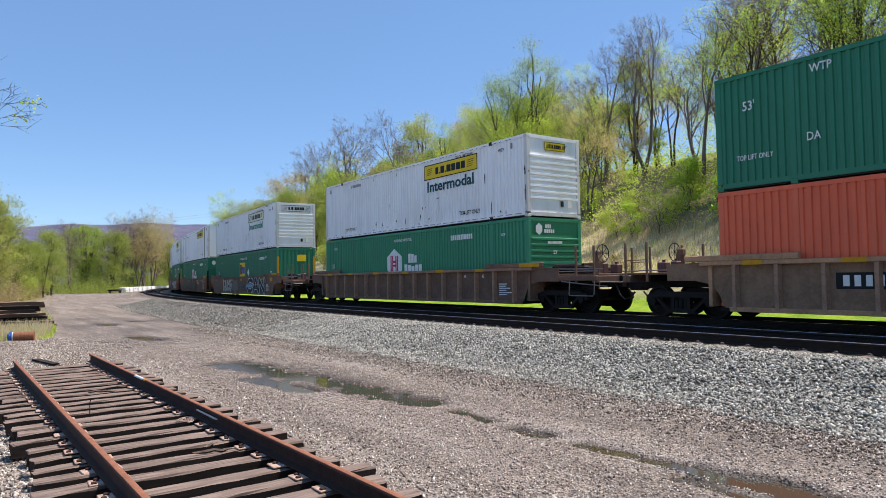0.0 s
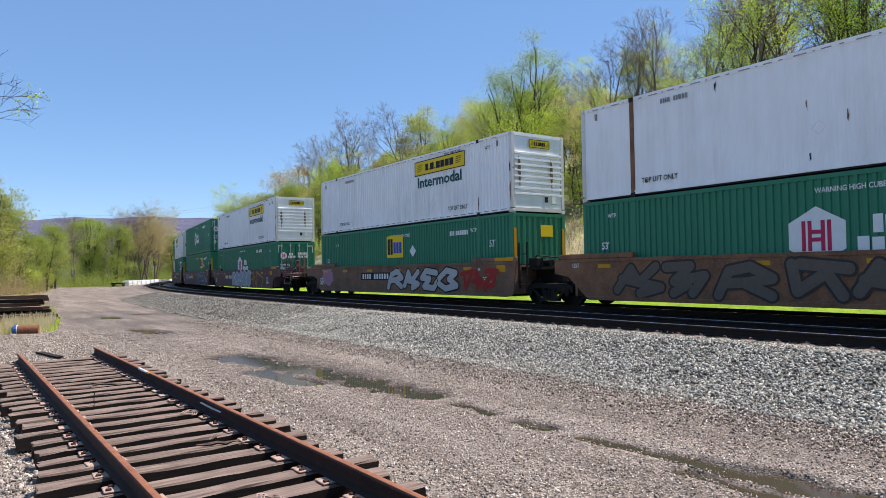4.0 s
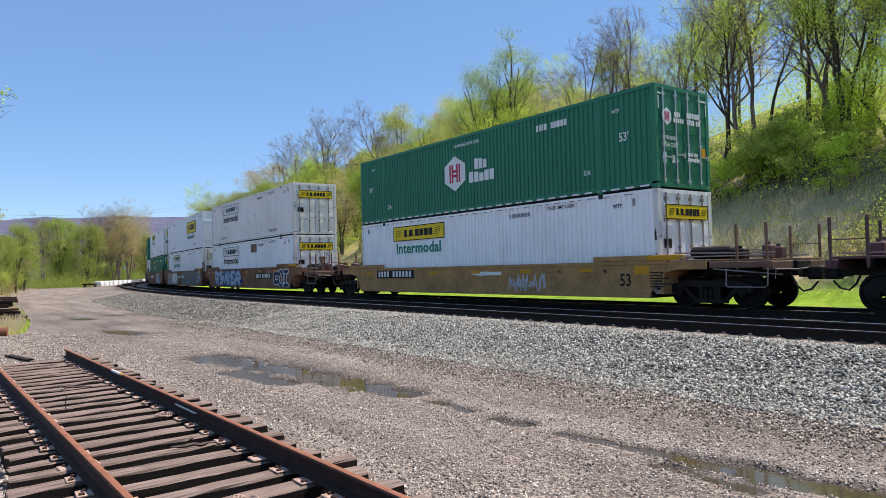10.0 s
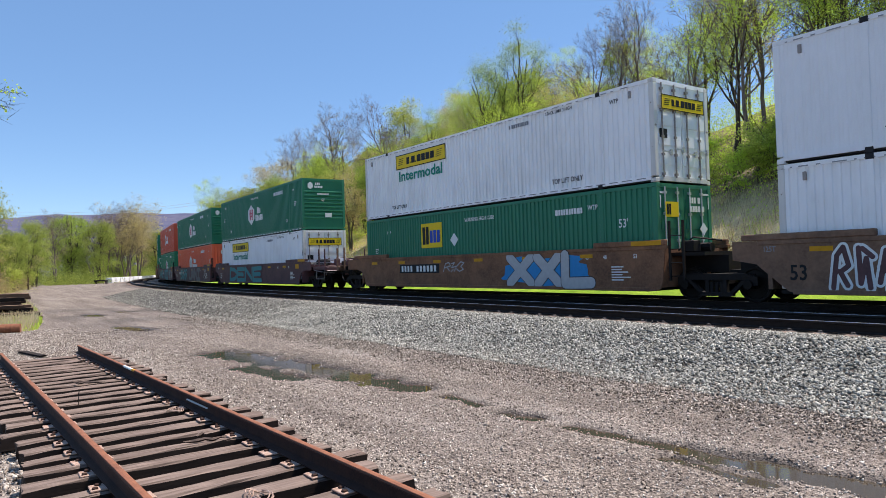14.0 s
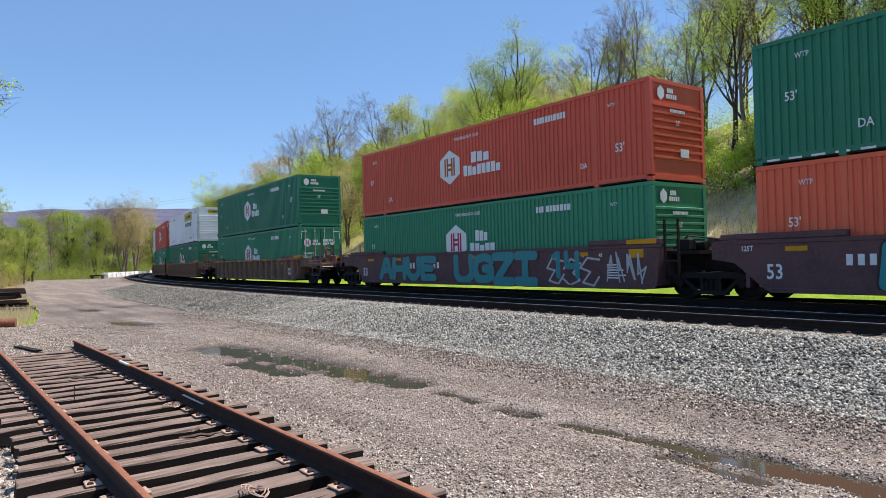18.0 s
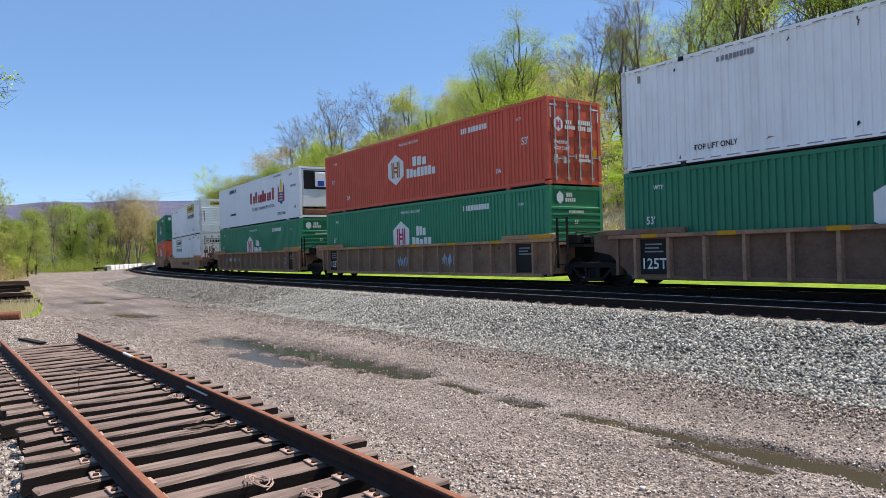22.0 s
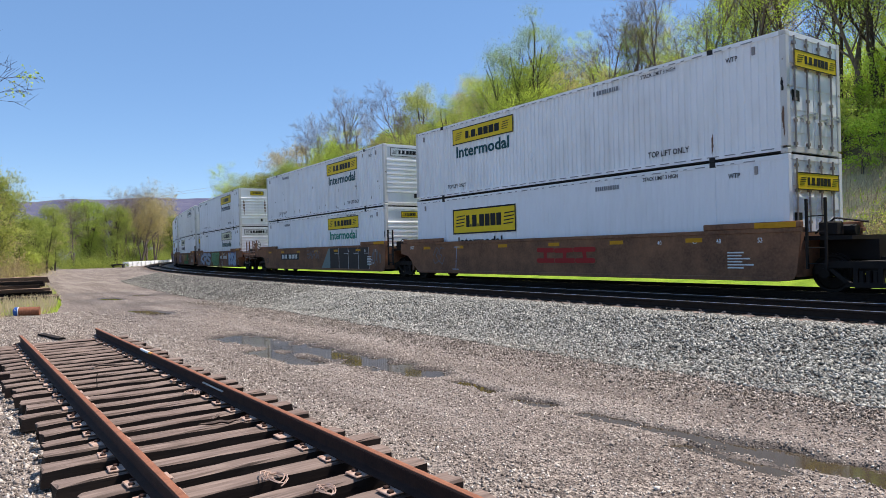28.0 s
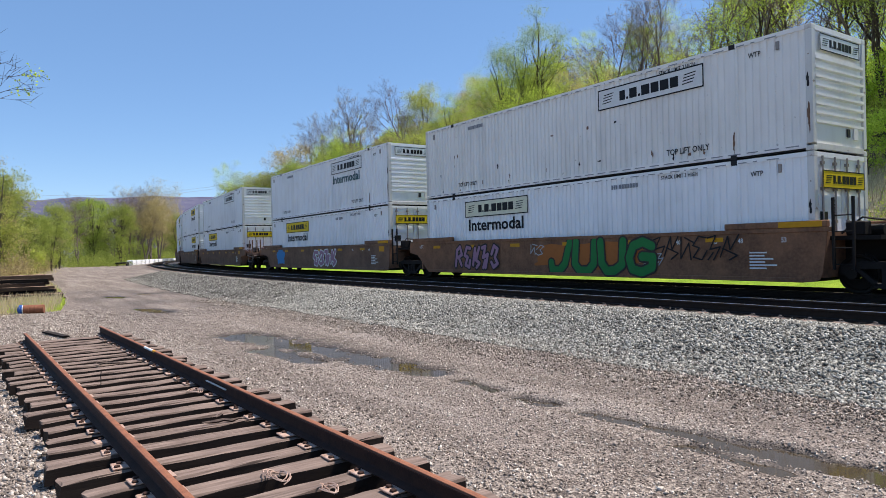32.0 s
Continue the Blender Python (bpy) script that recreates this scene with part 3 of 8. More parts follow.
def swept(profile, side, base):
    """A profile of (across, up) pairs carried along the track."""
    sh = Shape()
    n = len(profile)
    for s in RUNS:
        for u, w in profile:
            x, y, _ = on_track(s, side + u)
            sh.v.append((x, y, base + w))
    for i in range(len(RUNS) - 1):
        for j in range(n):
            a, b = i * n + j, i * n + (j + 1) % n
            sh.f.append((a, b, b + n, a + n))
    return sh


def tie_shape():
    return Shape().soft_box(-0.115, 0.115, -1.3, 1.3, -0.18, 0.0, 0.012)


def clip_shape():
    """Tie plate end with a bent spring clip standing on it."""
    sh = Shape().box(-0.07, 0.07, -0.11, 0.0, 0.0, 0.015)
    sh.tube([(-0.03, -0.06, 0.02), (-0.03, -0.08, 0.05), (0.0, -0.09, 0.06), (0.035, -0.07, 0.045), (0.035, -0.04, 0.03)], 0.010, 5)
    return sh


def main_track(side, name, label, parts_from):
    tr = tagged(new(name), label, "railway track", kind="structure")
    for g in (-0.7525, 0.7525):
        rail = part("rail", swept(RAIL_SHAPE, side + g, RAIL - 0.182).mesh("rail", RAIL_DARK), tr)
        part("rail_head", swept([(-0.026, 0.1815), (0.026, 0.1815), (0.022, 0.1845), (-0.022, 0.1845)], side + g, RAIL - 0.182).mesh("rail_head", BRIGHT_RAIL), rail, None, "polished bright steel running surface")
    # main line ties take the darker wood, the train's shade in its colour
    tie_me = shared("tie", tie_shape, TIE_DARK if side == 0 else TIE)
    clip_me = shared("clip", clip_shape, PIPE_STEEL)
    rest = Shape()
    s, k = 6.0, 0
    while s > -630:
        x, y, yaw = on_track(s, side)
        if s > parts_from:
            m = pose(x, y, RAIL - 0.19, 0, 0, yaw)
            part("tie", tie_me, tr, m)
            if side != 0 and s > -58:
                part("clip", clip_me, tr, m @ pose(0, -0.7525 - 0.09, 0.0) @ Matrix.Scale(0.72, 4))
        elif k % 2 == 0:
            c, sn = math.cos(radians(yaw)), math.sin(radians(yaw))
            b = len(rest.v)
            for z in (-0.37, -0.19):
                for u, w in ((-0.12, -1.3), (0.12, -1.3), (0.12, 1.3), (-0.12, 1.3)):
                    rest.v.append((x + u * c - w * sn, y + u * sn + w * c, RAIL + z))
            rest.f += [tuple(b + i for i in q) for q in ((4, 5, 6, 7), (0, 1, 5, 4), (1, 2, 6, 5), (2, 3, 7, 6), (3, 0, 4, 7))]
        s -= 0.53
        k += 1
    tagged(part("far_ties", rest.mesh("far_ties", TIE_DARK), tr), kind="stuff")


main_track(0.0, "track_main", "main line track with dark rails under the train", -20)
main_track(SECOND, "track_second", "empty second track with dark rails and polished heads", -95)


# ---- loose stones ----
def stones(name, label, pts, sizes, mat, seed, category, flat=0.7, small=False):
    rng = np.random.default_rng(seed)
    n = len(pts)
    if small == "chip":
        cube = np.array([(1.3, 0, -0.6), (-0.7, 1.2, -0.6), (-0.7, -1.2, -0.6), (0.1, 0, 1.2)], float)
        faces = np.array([(0, 1, 3), (1, 2, 3), (2, 0, 3), (2, 1, 0)])
    elif small:
        cube = np.array([(1.2, 0, 0), (-1.2, 0, 0), (0, 1.2, 0), (0, -1.2, 0), (0, 0, 1.2), (0, 0, -1.2)], float)
        faces = np.array([(0, 2, 4), (2, 1, 4), (1, 3, 4), (3, 0, 4), (2, 0, 5), (1, 2, 5), (3, 1, 5), (0, 3, 5)])
    else:
        cube = np.array([(-1, -1, -1), (1, -1, -1), (1, 1, -1), (-1, 1, -1), (-1, -1, 1), (1, -1, 1), (1, 1, 1), (-1, 1, 1)], float)
    if not small:
        faces = np.array([(3, 2, 1, 0), (4, 5, 6, 7), (0, 1, 5, 4), (1, 2, 6, 5), (2, 3, 7, 6), (3, 0, 4, 7)])
    m = len(cube)
    v = cube[None] * (1 + rng.uniform(-0.55, 0.25, (n, m, 3))) + (rng.uniform(-0.3, 0.3, (n, m, 3)) if small else 0.0)
    v[:, :, 2] *= flat
    v *= (sizes * 0.5)[:, None, None] * rng.uniform(0.75, 1.3, (n, 1, 3))
    q = rng.normal(size=(n, 4))
    q /= np.linalg.norm(q, axis=1)[:, None]
    w, x, y, z = q.T
    rot = np.stack([np.stack([1 - 2 * (y * y + z * z), 2 * (x * y - z * w), 2 * (x * z + y * w)], 1),
                    np.stack([2 * (x * y + z * w), 1 - 2 * (x * x + z * z), 2 * (y * z - x * w)], 1),
                    np.stack([2 * (x * z - y * w), 2 * (y * z + x * w), 1 - 2 * (x * x + y * y)], 1)], 1)
    v = np.einsum("nij,nkj->nki", rot, v) + pts[:, None, :]
    quads = (faces[None] + (np.arange(n) * m)[:, None, None]).reshape(-1, faces.shape[1])
    me = block_mesh(name, v.reshape(-1, 3), quads, mat)
    tagged(new(name, me), label, category, kind="stuff")


def strip_points(rng, count, s0, s1, d0, d1, power=1.0):
    """Random points between two distances from the track; power > 1 crowds them to s1."""
    s = s0 + (s1 - s0) * (1 - rng.uniform(0, 1, count) ** power)
    d = rng.uniform(d0, d1, count)
    xy = np.array([on_track(a, b)[:2] for a, b in zip(s, d)])
    return xy[:, 0], xy[:, 1]


def lay_stones():
    rng = np.random.default_rng(11)
    x, y = strip_points(rng, 66000, -24.0, 1.0, -8.5, -5.3)
    z = ground_height(x, y)
    stones("ballast", "grey-blue crushed ballast stones on the shoulder", np.stack([x, y, z + 0.012], 1), rng.uniform(0.021, 0.048, len(x)), BALLAST, 1, "ballast", 0.8)
    x, y = strip_points(rng, 22000, -62.0, -24.0, -8.7, -5.3, 1.5)
    z = ground_height(x, y)
    stones("ballast", "grey-blue crushed ballast stones on the shoulder", np.stack([x, y, z + 0.015], 1), rng.uniform(0.032, 0.075, len(x)), BALLAST, 2, "ballast", 0.8, "chip")
    x, y = strip_points(rng, 4500, -40.0, 3.0, -5.4, 2.6)
    z = ground_height(x, y)
    stones("ballast", "dark ballast stones between the rails", np.stack([x, y, z + 0.01], 1), rng.uniform(0.04, 0.08, len(x)), DARK_BALLAST, 3, "ballast", 0.7, True)
    s = -30.0 + 31.0 * (1 - rng.uniform(0, 1, 30000) ** 1.5)
    d = -8.45 - rng.normal(0.1, 0.45, 30000)
    xy = np.array([on_track(a, b)[:2] for a, b in zip(s, d)])
    stones("ballast", "stray ballast stones at the foot of the shoulder", np.stack([xy[:, 0], xy[:, 1], ground_height(xy[:, 0], xy[:, 1]) + 0.008], 1), rng.uniform(0.018, 0.052, 30000), STAINED, 6, "ballast", 0.8, "chip")
    # road gravel, thicker beside the panel track and near the camera
    n = 186000
    x = -26 + 26.5 * (1 - rng.uniform(0, 1, n) ** 1.9)
    y = -2.2 + 11.1 * rng.uniform(0, 1, n) ** 1.15
    keep = rng.uniform(0, 1, n) < np.where(y < 4.2, 0.75, 0.65 + 0.35 * np.clip(lumps(x, y, 0.9, 3.0) + np.clip((y - 7.4), 0, 1), 0, 1))
    x, y = x[keep], y[keep]
    size = rng.uniform(0.012, 0.034, len(x)) * np.where(y < 4.0, 1.2, 1.0) * np.where(rng.uniform(0, 1, len(x)) > 0.992, 1.8, 1.0)
    z = ground_height(x, y)
    stones("road_gravel", "pale crushed gravel scattered over the yard", np.stack([x, y, z + 0.004], 1), size, PEBBLE, 4, "gravel", 0.8, "chip")
    n = 9000
    x, y = rng.uniform(-28.5, -16.5, n), 1.4 + rng.normal(0, 1.1, n)
    stones("road_gravel", "pale gravel beyond the end of the dismantled track", np.stack([x, y, ground_height(x, y) + 0.006], 1), rng.uniform(0.02, 0.05, n), PEBBLE, 8, "gravel", 0.8, "chip")
    n = 5000
    x, y = -14 + 14 * rng.uniform(0, 1, n) ** 0.7, rng.uniform(-1.5, 1.0, n)
    stones("road_gravel", "coarse pale gravel beside the dismantled track", np.stack([x, y, ground_height(x, y) + 0.008], 1), rng.uniform(0.028, 0.065, n), PEBBLE, 7, "gravel", 0.7, True)


lay_stones()


# ---- freight train: containers ----
LEN, WID, HGT = 16.15, 2.59, 2.90
HX, HY = LEN / 2, WID / 2
LIFT = 1.98          # lift posts stand this far from each end


def corrugated(pitch=0.19, depth=0.036):
    """Outer side wall with upright trapezoid waves, between the rails."""
    sh = Shape()
    xs = []
    x = -HX + 0.16
    while x < HX - 0.16 - pitch:
        xs += [(x, 0.0), (x + pitch * 0.44, 0.0), (x + pitch * 0.54, depth), (x + pitch * 0.90, depth)]
        x += pitch
    xs.append((HX - 0.16, 0.0))
    for x, o in xs:
        sh.v += [(x, -HY + 0.02 + o, 0.18), (x, -HY + 0.02 + o, HGT - 0.10)]
    for i in range(len(xs) - 1):
        a = i * 2
        sh.f.append((a, a + 2, a + 3, a + 1))
    return sh


def smooth_side():
    """Flat panelled wall, one sheet with thin grooves between the panels."""
    front, x = [(-HX + 0.16, -HY + 0.012)], -HX + 0.16 + 1.22
    while x < HX - 0.5:
        front += [(x - 0.006, -HY + 0.012), (x, -HY + 0.020), (x + 0.006, -HY + 0.012)]
        x += 1.22
    front += [(HX - 0.16, -HY + 0.012), (HX - 0.16, -HY + 0.05), (-HX + 0.16, -HY + 0.05)]
    return Shape().prism(front, "z", 0.15, HGT - 0.10)


def louvred_end():
    """Front wall pressed into level ribs, one folded sheet."""
    prof = [(HX - 0.03, 0.16), (HX - 0.03, 0.62)]
    z = 0.62
    while z < 2.2:
        prof += [(HX + 0.012, z + 0.03), (HX + 0.012, z + 0.09), (HX - 0.055, z + 0.115), (HX - 0.055, z + 0.21)]
        z += 0.21
    prof += [(HX - 0.03, HGT - 0.12), (HX - 0.08, HGT - 0.12), (HX - 0.08, 0.16)]
    return Shape().prism(prof, "y", -HY + 0.14, HY - 0.14)


def ribbed_end():
    """End wall pressed into upright ribs, one folded sheet."""
    prof = [(HX - 0.046, -HY + 0.14), (HX - 0.046, -HY + 0.2)]
    y = -HY + 0.2
    while y < HY - 0.3:
        prof += [(HX - 0.012, y + 0.04), (HX - 0.012, y + 0.14), (HX - 0.046, y + 0.18), (HX - 0.046, y + 0.265)]
        y += 0.265
    prof = prof[:-1] + [(HX - 0.046, HY - 0.14), (HX - 0.07, HY - 0.14), (HX - 0.07, -HY + 0.14)]
    return Shape().prism(prof, "z", 0.16, HGT - 0.12)


def flat_end():
    return Shape().box(HX - 0.05, HX - 0.015, -HY + 0.14, HY - 0.14, 0.16, HGT - 0.12)


def door_leaf():
    sh = Shape().box(HX - 0.06, HX - 0.03, 0.012, HY - 0.15, 0.17, HGT - 0.13)
    for z in (0.5, 1.05, 1.6, 2.15):
        sh.box(HX - 0.03, HX - 0.012, 0.06, HY - 0.2, z, z + 0.3)
    return sh


def rod():
    sh = Shape().tube([(HX + 0.012, 0, 0.14), (HX + 0.012, 0, HGT - 0.1)], 0.022, 6)
    for z in (0.2, 0.75, 1.25, 2.0, 2.6):
        sh.box(HX - 0.03, HX + 0.035, -0.05, 0.05, z, z + 0.07)
    return sh


def handle():
    return Shape().box(HX + 0.01, HX + 0.035, -0.02, 0.40, 0.0, 0.035).box(HX - 0.02, HX + 0.04, 0.33, 0.40, -0.06, 0.09)


def stripes(widths, height, gap):
    """Upright bars side by side, standing for words that are not spelled out."""
    sh = Shape()
    x = 0.0
    for w in widths:
        if w > 0:
            sh.box(x, x + w, -0.002, 0.002, 0, height)
            x += w + gap
        else:
            x -= w
    return sh


def bars_of(seed, count, height):
    r = random.Random(seed)
    return stripes([r.choice((0.5, 0.62, 0.7, 0.4)) * height if r.random() > 0.12 else -0.4 * height for _ in range(count)], height, 0.16 * height)


def banner(c, x0, z0, x1, z1, plate, y, ink=None):
    """Logo banner: a framed plate with two scroll shapes and a row of solid blocks."""
    ink = ink or INK
    w, h = x1 - x0, z1 - z0
    p = part("banner", shared(("banner", round(w, 2), round(h, 2)), lambda: Shape().box(0, w, -0.002, 0.002, 0, h), plate), c, pose(x0, y - 0.006, z0), "logo banner")
    t = 0.035 * h / 0.6
    part("banner_edge", shared(("banner_edge", round(w, 2), round(h, 2)), lambda: Shape().box(0, w, -0.002, 0.002, 0, t).box(0, w, -0.002, 0.002, h - t, h).box(0, t, -0.002, 0.002, t, h - t).box(w - t, w, -0.002, 0.002, t, h - t), ink), p, pose(0, -0.005, 0))
    hw = h * 0.46
    letter = shared(("logo_band", round(w, 2), round(h, 2)), lambda: logo_blocks(w * 0.56, hw), ink)
    part("logo_band", letter, p, pose(w * 0.23, -0.005, h * 0.27))
    part("scroll", shared(("scroll", round(w, 2), round(h, 2)), lambda: scroll(h, w * 0.05, w * 0.82), ink), p, pose(0, -0.005, h * 0.2))
    return p


def logo_blocks(w, h):
    """A row of plain solid blocks of uneven width."""
    sh = Shape()
    x = 0.0
    for u in (0.10, 0.035, 0.13, 0.035, 0.14, 0.13, 0.14, 0.13):
        sh.box(x, x + w * u, -0.002, 0.002, 0, h * (0.24 if u < 0.05 else 1.0))
        x += w * (u + 0.022)
    return sh


def scroll(h, *starts):
    sh = Shape()
    for k, u in ((k, u) for k in range(4) for u in starts):
        z = h * (0.08 + 0.13 * k)
        sh.prism([(u + 0.02 * k, z), (u + h * 0.55 + 0.03 * k, z + 0.04 * h), (u + h * 0.55 + 0.03 * k, z + 0.08 * h), (u + 0.02 * k, z + 0.045 * h)], "y", -0.002, 0.002)
    return sh


def hexagon(w, h):
    q = h * 0.27
    return Shape().prism([(0, q), (w / 2, 0), (w, q), (w, h - q), (w / 2, h), (0, h - q)], "y", -0.002, 0.002)


def hex_mark(w, h):
    sh = Shape()
    for u in (0.24, 0.58):
        sh.box(w * u, w * (u + 0.07), -0.002, 0.002, h * 0.24, h * 0.76)
        sh.box(w * (u + 0.11), w * (u + 0.18), -0.002, 0.002, h * 0.24, h * 0.76)
    sh.box(w * 0.42, w * 0.58, -0.002, 0.002, h * 0.40, h * 0.47).box(w * 0.42, w * 0.58, -0.002, 0.002, h * 0.53, h * 0.60)
    return sh


def name_blocks(c, x0, y, z0, w, h, mat, turn=0.0):
    """Two lines of plain solid blocks that stand for a name, each a part."""
    r = random.Random(5)
    unit = shared("name_block", lambda: Shape().box(0, 1, -0.002, 0.002, 0, 1), mat)
    for n, x, step, z in ((3, w * 0.22, w / 6, h * 0.54), (5 if w < 1.8 else 8, 0.0, w / (5 if w < 1.8 else 8), h * 0.04)):
        for i in range(n):
            hh = h / 2 * (0.86 if i == 0 else r.choice((0.6, 0.66, 0.8)))
            part("name_block", unit, c, pose(x0, y, z0, 0, 0, turn) @ pose(x + i * step, 0, z) @ Matrix.Diagonal((step * 0.82, 1, hh, 1)))


def small_name(w, h):
    sh = Shape()
    for k in range(3):
        sh.box(w * (0.1 + 0.2 * k), w * (0.24 + 0.2 * k), -0.002, 0.002, h * 0.55, h)
    for k in range(5):
        sh.box(w * 0.2 * k, w * (0.2 * k + 0.15), -0.002, 0.002, 0, h * 0.42)
    return sh


def container(spec, seed):
    """A 53 ft container with its origin at the middle of its floor; spec names its look."""
    kind, mat, end = spec["kind"], spec["mat"], spec["end"]
    r = random.Random(seed)
    body_words = {"white": "white steel", "green": "green steel", "red": "orange-red steel", "reefer": "white refrigerated"}[spec["hue"]]
    end_words = {"louvre": "ribbed front end", "door": "rodded end doors", "ribbed": "upright ribbed end", "flat": "flat end wall", "reefer": "cooling unit"}[end]
    c = thing("reefer_container" if kind == "reefer" else "shipping_container", "%s container, %s, %s" % (body_words, spec["mark"], end_words), "container", "stacked containers on the train")
    flat = spec.get("flat", False)
    if kind == "reefer":
        side_me = shared("flat_side", smooth_side, mat)
    elif flat:
        side_me = shared("shallow_side", lambda: corrugated(0.19, 0.009), mat)
    else:
        side_me = shared("side_panel", corrugated, mat)
    part("side_panel", side_me, c)
    part("side_panel", side_me, c, pose(0, 0, 0, 0, 0, 180))
    part("roof", shared("roof", lambda: Shape().box(-HX + 0.1, HX - 0.1, -HY + 0.05, HY - 0.05, HGT - 0.06, HGT - 0.03), mat), c)
    part("floor", shared("floor", lambda: Shape().box(-HX + 0.1, HX - 0.1, -HY + 0.06, HY - 0.06, 0.03, 0.12), CASTING_DARK), c)
    top = shared("top_rail", lambda: Shape().box(-HX + 0.16, HX - 0.16, -HY, -HY + 0.07, HGT - 0.11, HGT - 0.005), mat)
    low = shared("bottom_rail", lambda: Shape().box(-HX + 0.16, HX - 0.16, -HY, -HY + 0.09, 0.065, 0.19), mat)
    half = pose(0, 0, 0, 0, 0, 180)
    for m in (None, half):
        part("top_rail", top, c, m)
        part("bottom_rail", low, c, m)
    worn = WORN_WHITE if mat in (WHITE, OLD_WHITE, GREY_WHITE) else mat
    post = shared("corner_post", lambda: Shape().soft_box(-0.08, 0.08, -0.08, 0.08, 0.17, HGT - 0.12, 0.012), worn)
    cast = shared("corner_casting", lambda: Shape().soft_box(-0.09, 0.09, -0.085, 0.085, -0.0, 0.12, 0.01), worn)
    for sx in (-1, 1):
        for sy in (-1, 1):
            part("corner_post", post, c, pose(sx * (HX - 0.08), sy * (HY - 0.08), 0))
            part("corner_casting", cast, c, pose(sx * (HX - 0.09), sy * (HY - 0.085), 0))
            part("corner_casting", cast, c, pose(sx * (HX - 0.09), sy * (HY - 0.085), HGT - 0.12))
    lift_mat = spec.get("posts", mat)
    lift = shared("lift_post", lambda: Shape().soft_box(-0.075, 0.075, -HY - 0.002, -HY + 0.06, 0.06, HGT - 0.06, 0.014), lift_mat)
    block = shared("lift_casting", lambda: Shape().soft_box(-0.085, 0.085, -HY - 0.010, -HY + 0.15, 0.0, 0.13, 0.01), CASTING_DARK if spec["hue"] == "white" else mat)
    for x in (-HX + LIFT, HX - LIFT):
        for m in (Matrix(), half):
            part("lift_post", lift, c, m @ pose(x, 0, 0))
            part("lift_casting", block, c, m @ pose(x, 0, HGT - 0.13))
            part("lift_casting", block, c, m @ pose(x, 0, -0.01))
    if spec["hue"] == "white" and not flat:
        tagged(part("rail_slot", shared("rail_slot", lambda: stripes([0.34, 0.3, 0.36, 0.32] * 8, 0.026, 0.16), INK_GREY), c, pose(-HX + 0.3, -HY - 0.001, 0.115)), kind="stuff")
    if spec["hue"] == "white":
        tagged(part("rivet_line", shared("rivet_line", lambda: stripes([0.05, -0.09, 0.22, -0.12, 0.10, -0.2, 0.3, -0.1] * 11, 0.026, 0.05), INK_GREY), c, pose(-HX + 0.3, -HY - 0.001, HGT - 0.10)), kind="stuff")
        box = shared("paper_holder", lambda: Shape().soft_box(-0.04, 0.04, -0.012, 0.03, 0, 0.2, 0.006), PIPE_STEEL)
        for x in (-HX + 0.62, HX - 0.8):
            part("paper_holder", box, c, pose(x, -HY, HGT - 0.42), "small grey document holder")
    header = shared("end_header", lambda: Shape().box(HX - 0.10, HX - 0.005, -HY + 0.16, HY - 0.16, HGT - 0.13, HGT - 0.01), mat)
    sill = shared("end_sill", lambda: Shape().box(HX - 0.10, HX - 0.005, -HY + 0.16, HY - 0.16, 0.04, 0.17), worn)
    for m in (None, half):
        part("end_header", header, c, m)
        part("end_sill", sill, c, m)
    part("end_panel", shared("flat_end", flat_end, mat), c, half)
    if end == "door":
        leaf = shared("door_leaf", door_leaf, mat)
        bar = shared("locking_rod", rod, STEEL if spec["hue"] != "white" else PIPE_STEEL)
        grip = shared("door_handle", handle, STEEL)
        for k in (0, 1):
            d = part("door", leaf, c, pose(0, 0, 0) if k == 0 else pose(0, -HY + 0.138, 0))
            off = 0.0
            for y in (0.22, 0.80):
                b = part("locking_rod", bar, d, pose(0, y, 0))
                part("door_handle", grip, d, pose(0, y, 0.85 if y < 0.5 else 0.95))
    elif end != "reefer":
        part("end_panel", shared(end + "_end", {"louvre": louvred_end, "ribbed": ribbed_end, "flat": flat_end}[end], mat), c)
    dark = spec["hue"] in ("white", "reefer")
    ink = INK if dark else INK_WHITE
    face = -HY - 0.002 + (0.01 if flat else 0.018)
    # small stencils, the same on every box
    def stencil(text, x, z, h):
        lettering(text, ink, c, x, face - 0.004, z, h)

    def code(x, z, h, n):
        key = ("code_line", n, round(h, 2), seed % 5)
        part("code_line", shared(key, lambda: bars_of(seed % 5, n, h), INK_GREY if dark else ink), c, pose(x, face - 0.004, z))

    if spec.get("bare"):
        kind = "bare"
    if kind == "hub":
        stencil("WTP", HX - 1.5, 2.3, 0.11)
        if not spec.get("alt"):
            stencil("WTP", -HX + 1.0, 2.36, 0.13)
        stencil("53'", HX - 1.25, 0.95 if spec.get("low53") else 1.45, 0.26)
        if spec.get("alt"):
            stencil("53'", -HX + 0.75, 1.95, 0.24)
            lettering("TOP LIFT ONLY", ink, c, -HX + 0.55, face - 0.004, 0.72, 0.13, 0.95)
            stencil("WTP", -HX + 2.4, 2.5, 0.2)
        else:
            stencil("53'", -HX + 0.75, 1.42, 0.22)
        stencil("DA", HX - 2.6, 0.62, 0.17)
        stencil("DA", -HX + 2.3, 0.95 if spec.get("alt") else 0.55, 0.2)
        stencil("WARNING HIGH CUBE", -0.95, 2.48, 0.125)
        code(HX - 4.6, 2.32, 0.2, 11)
        hx, hz = -1.57 - (0.3 if spec.get("inc") else 0.0), 0.84
        p = part("logo", shared("logo_hexagon", lambda: hexagon(1.27, 1.34), INK_WHITE), c, pose(hx, face - 0.006, hz), "white hexagon logo")
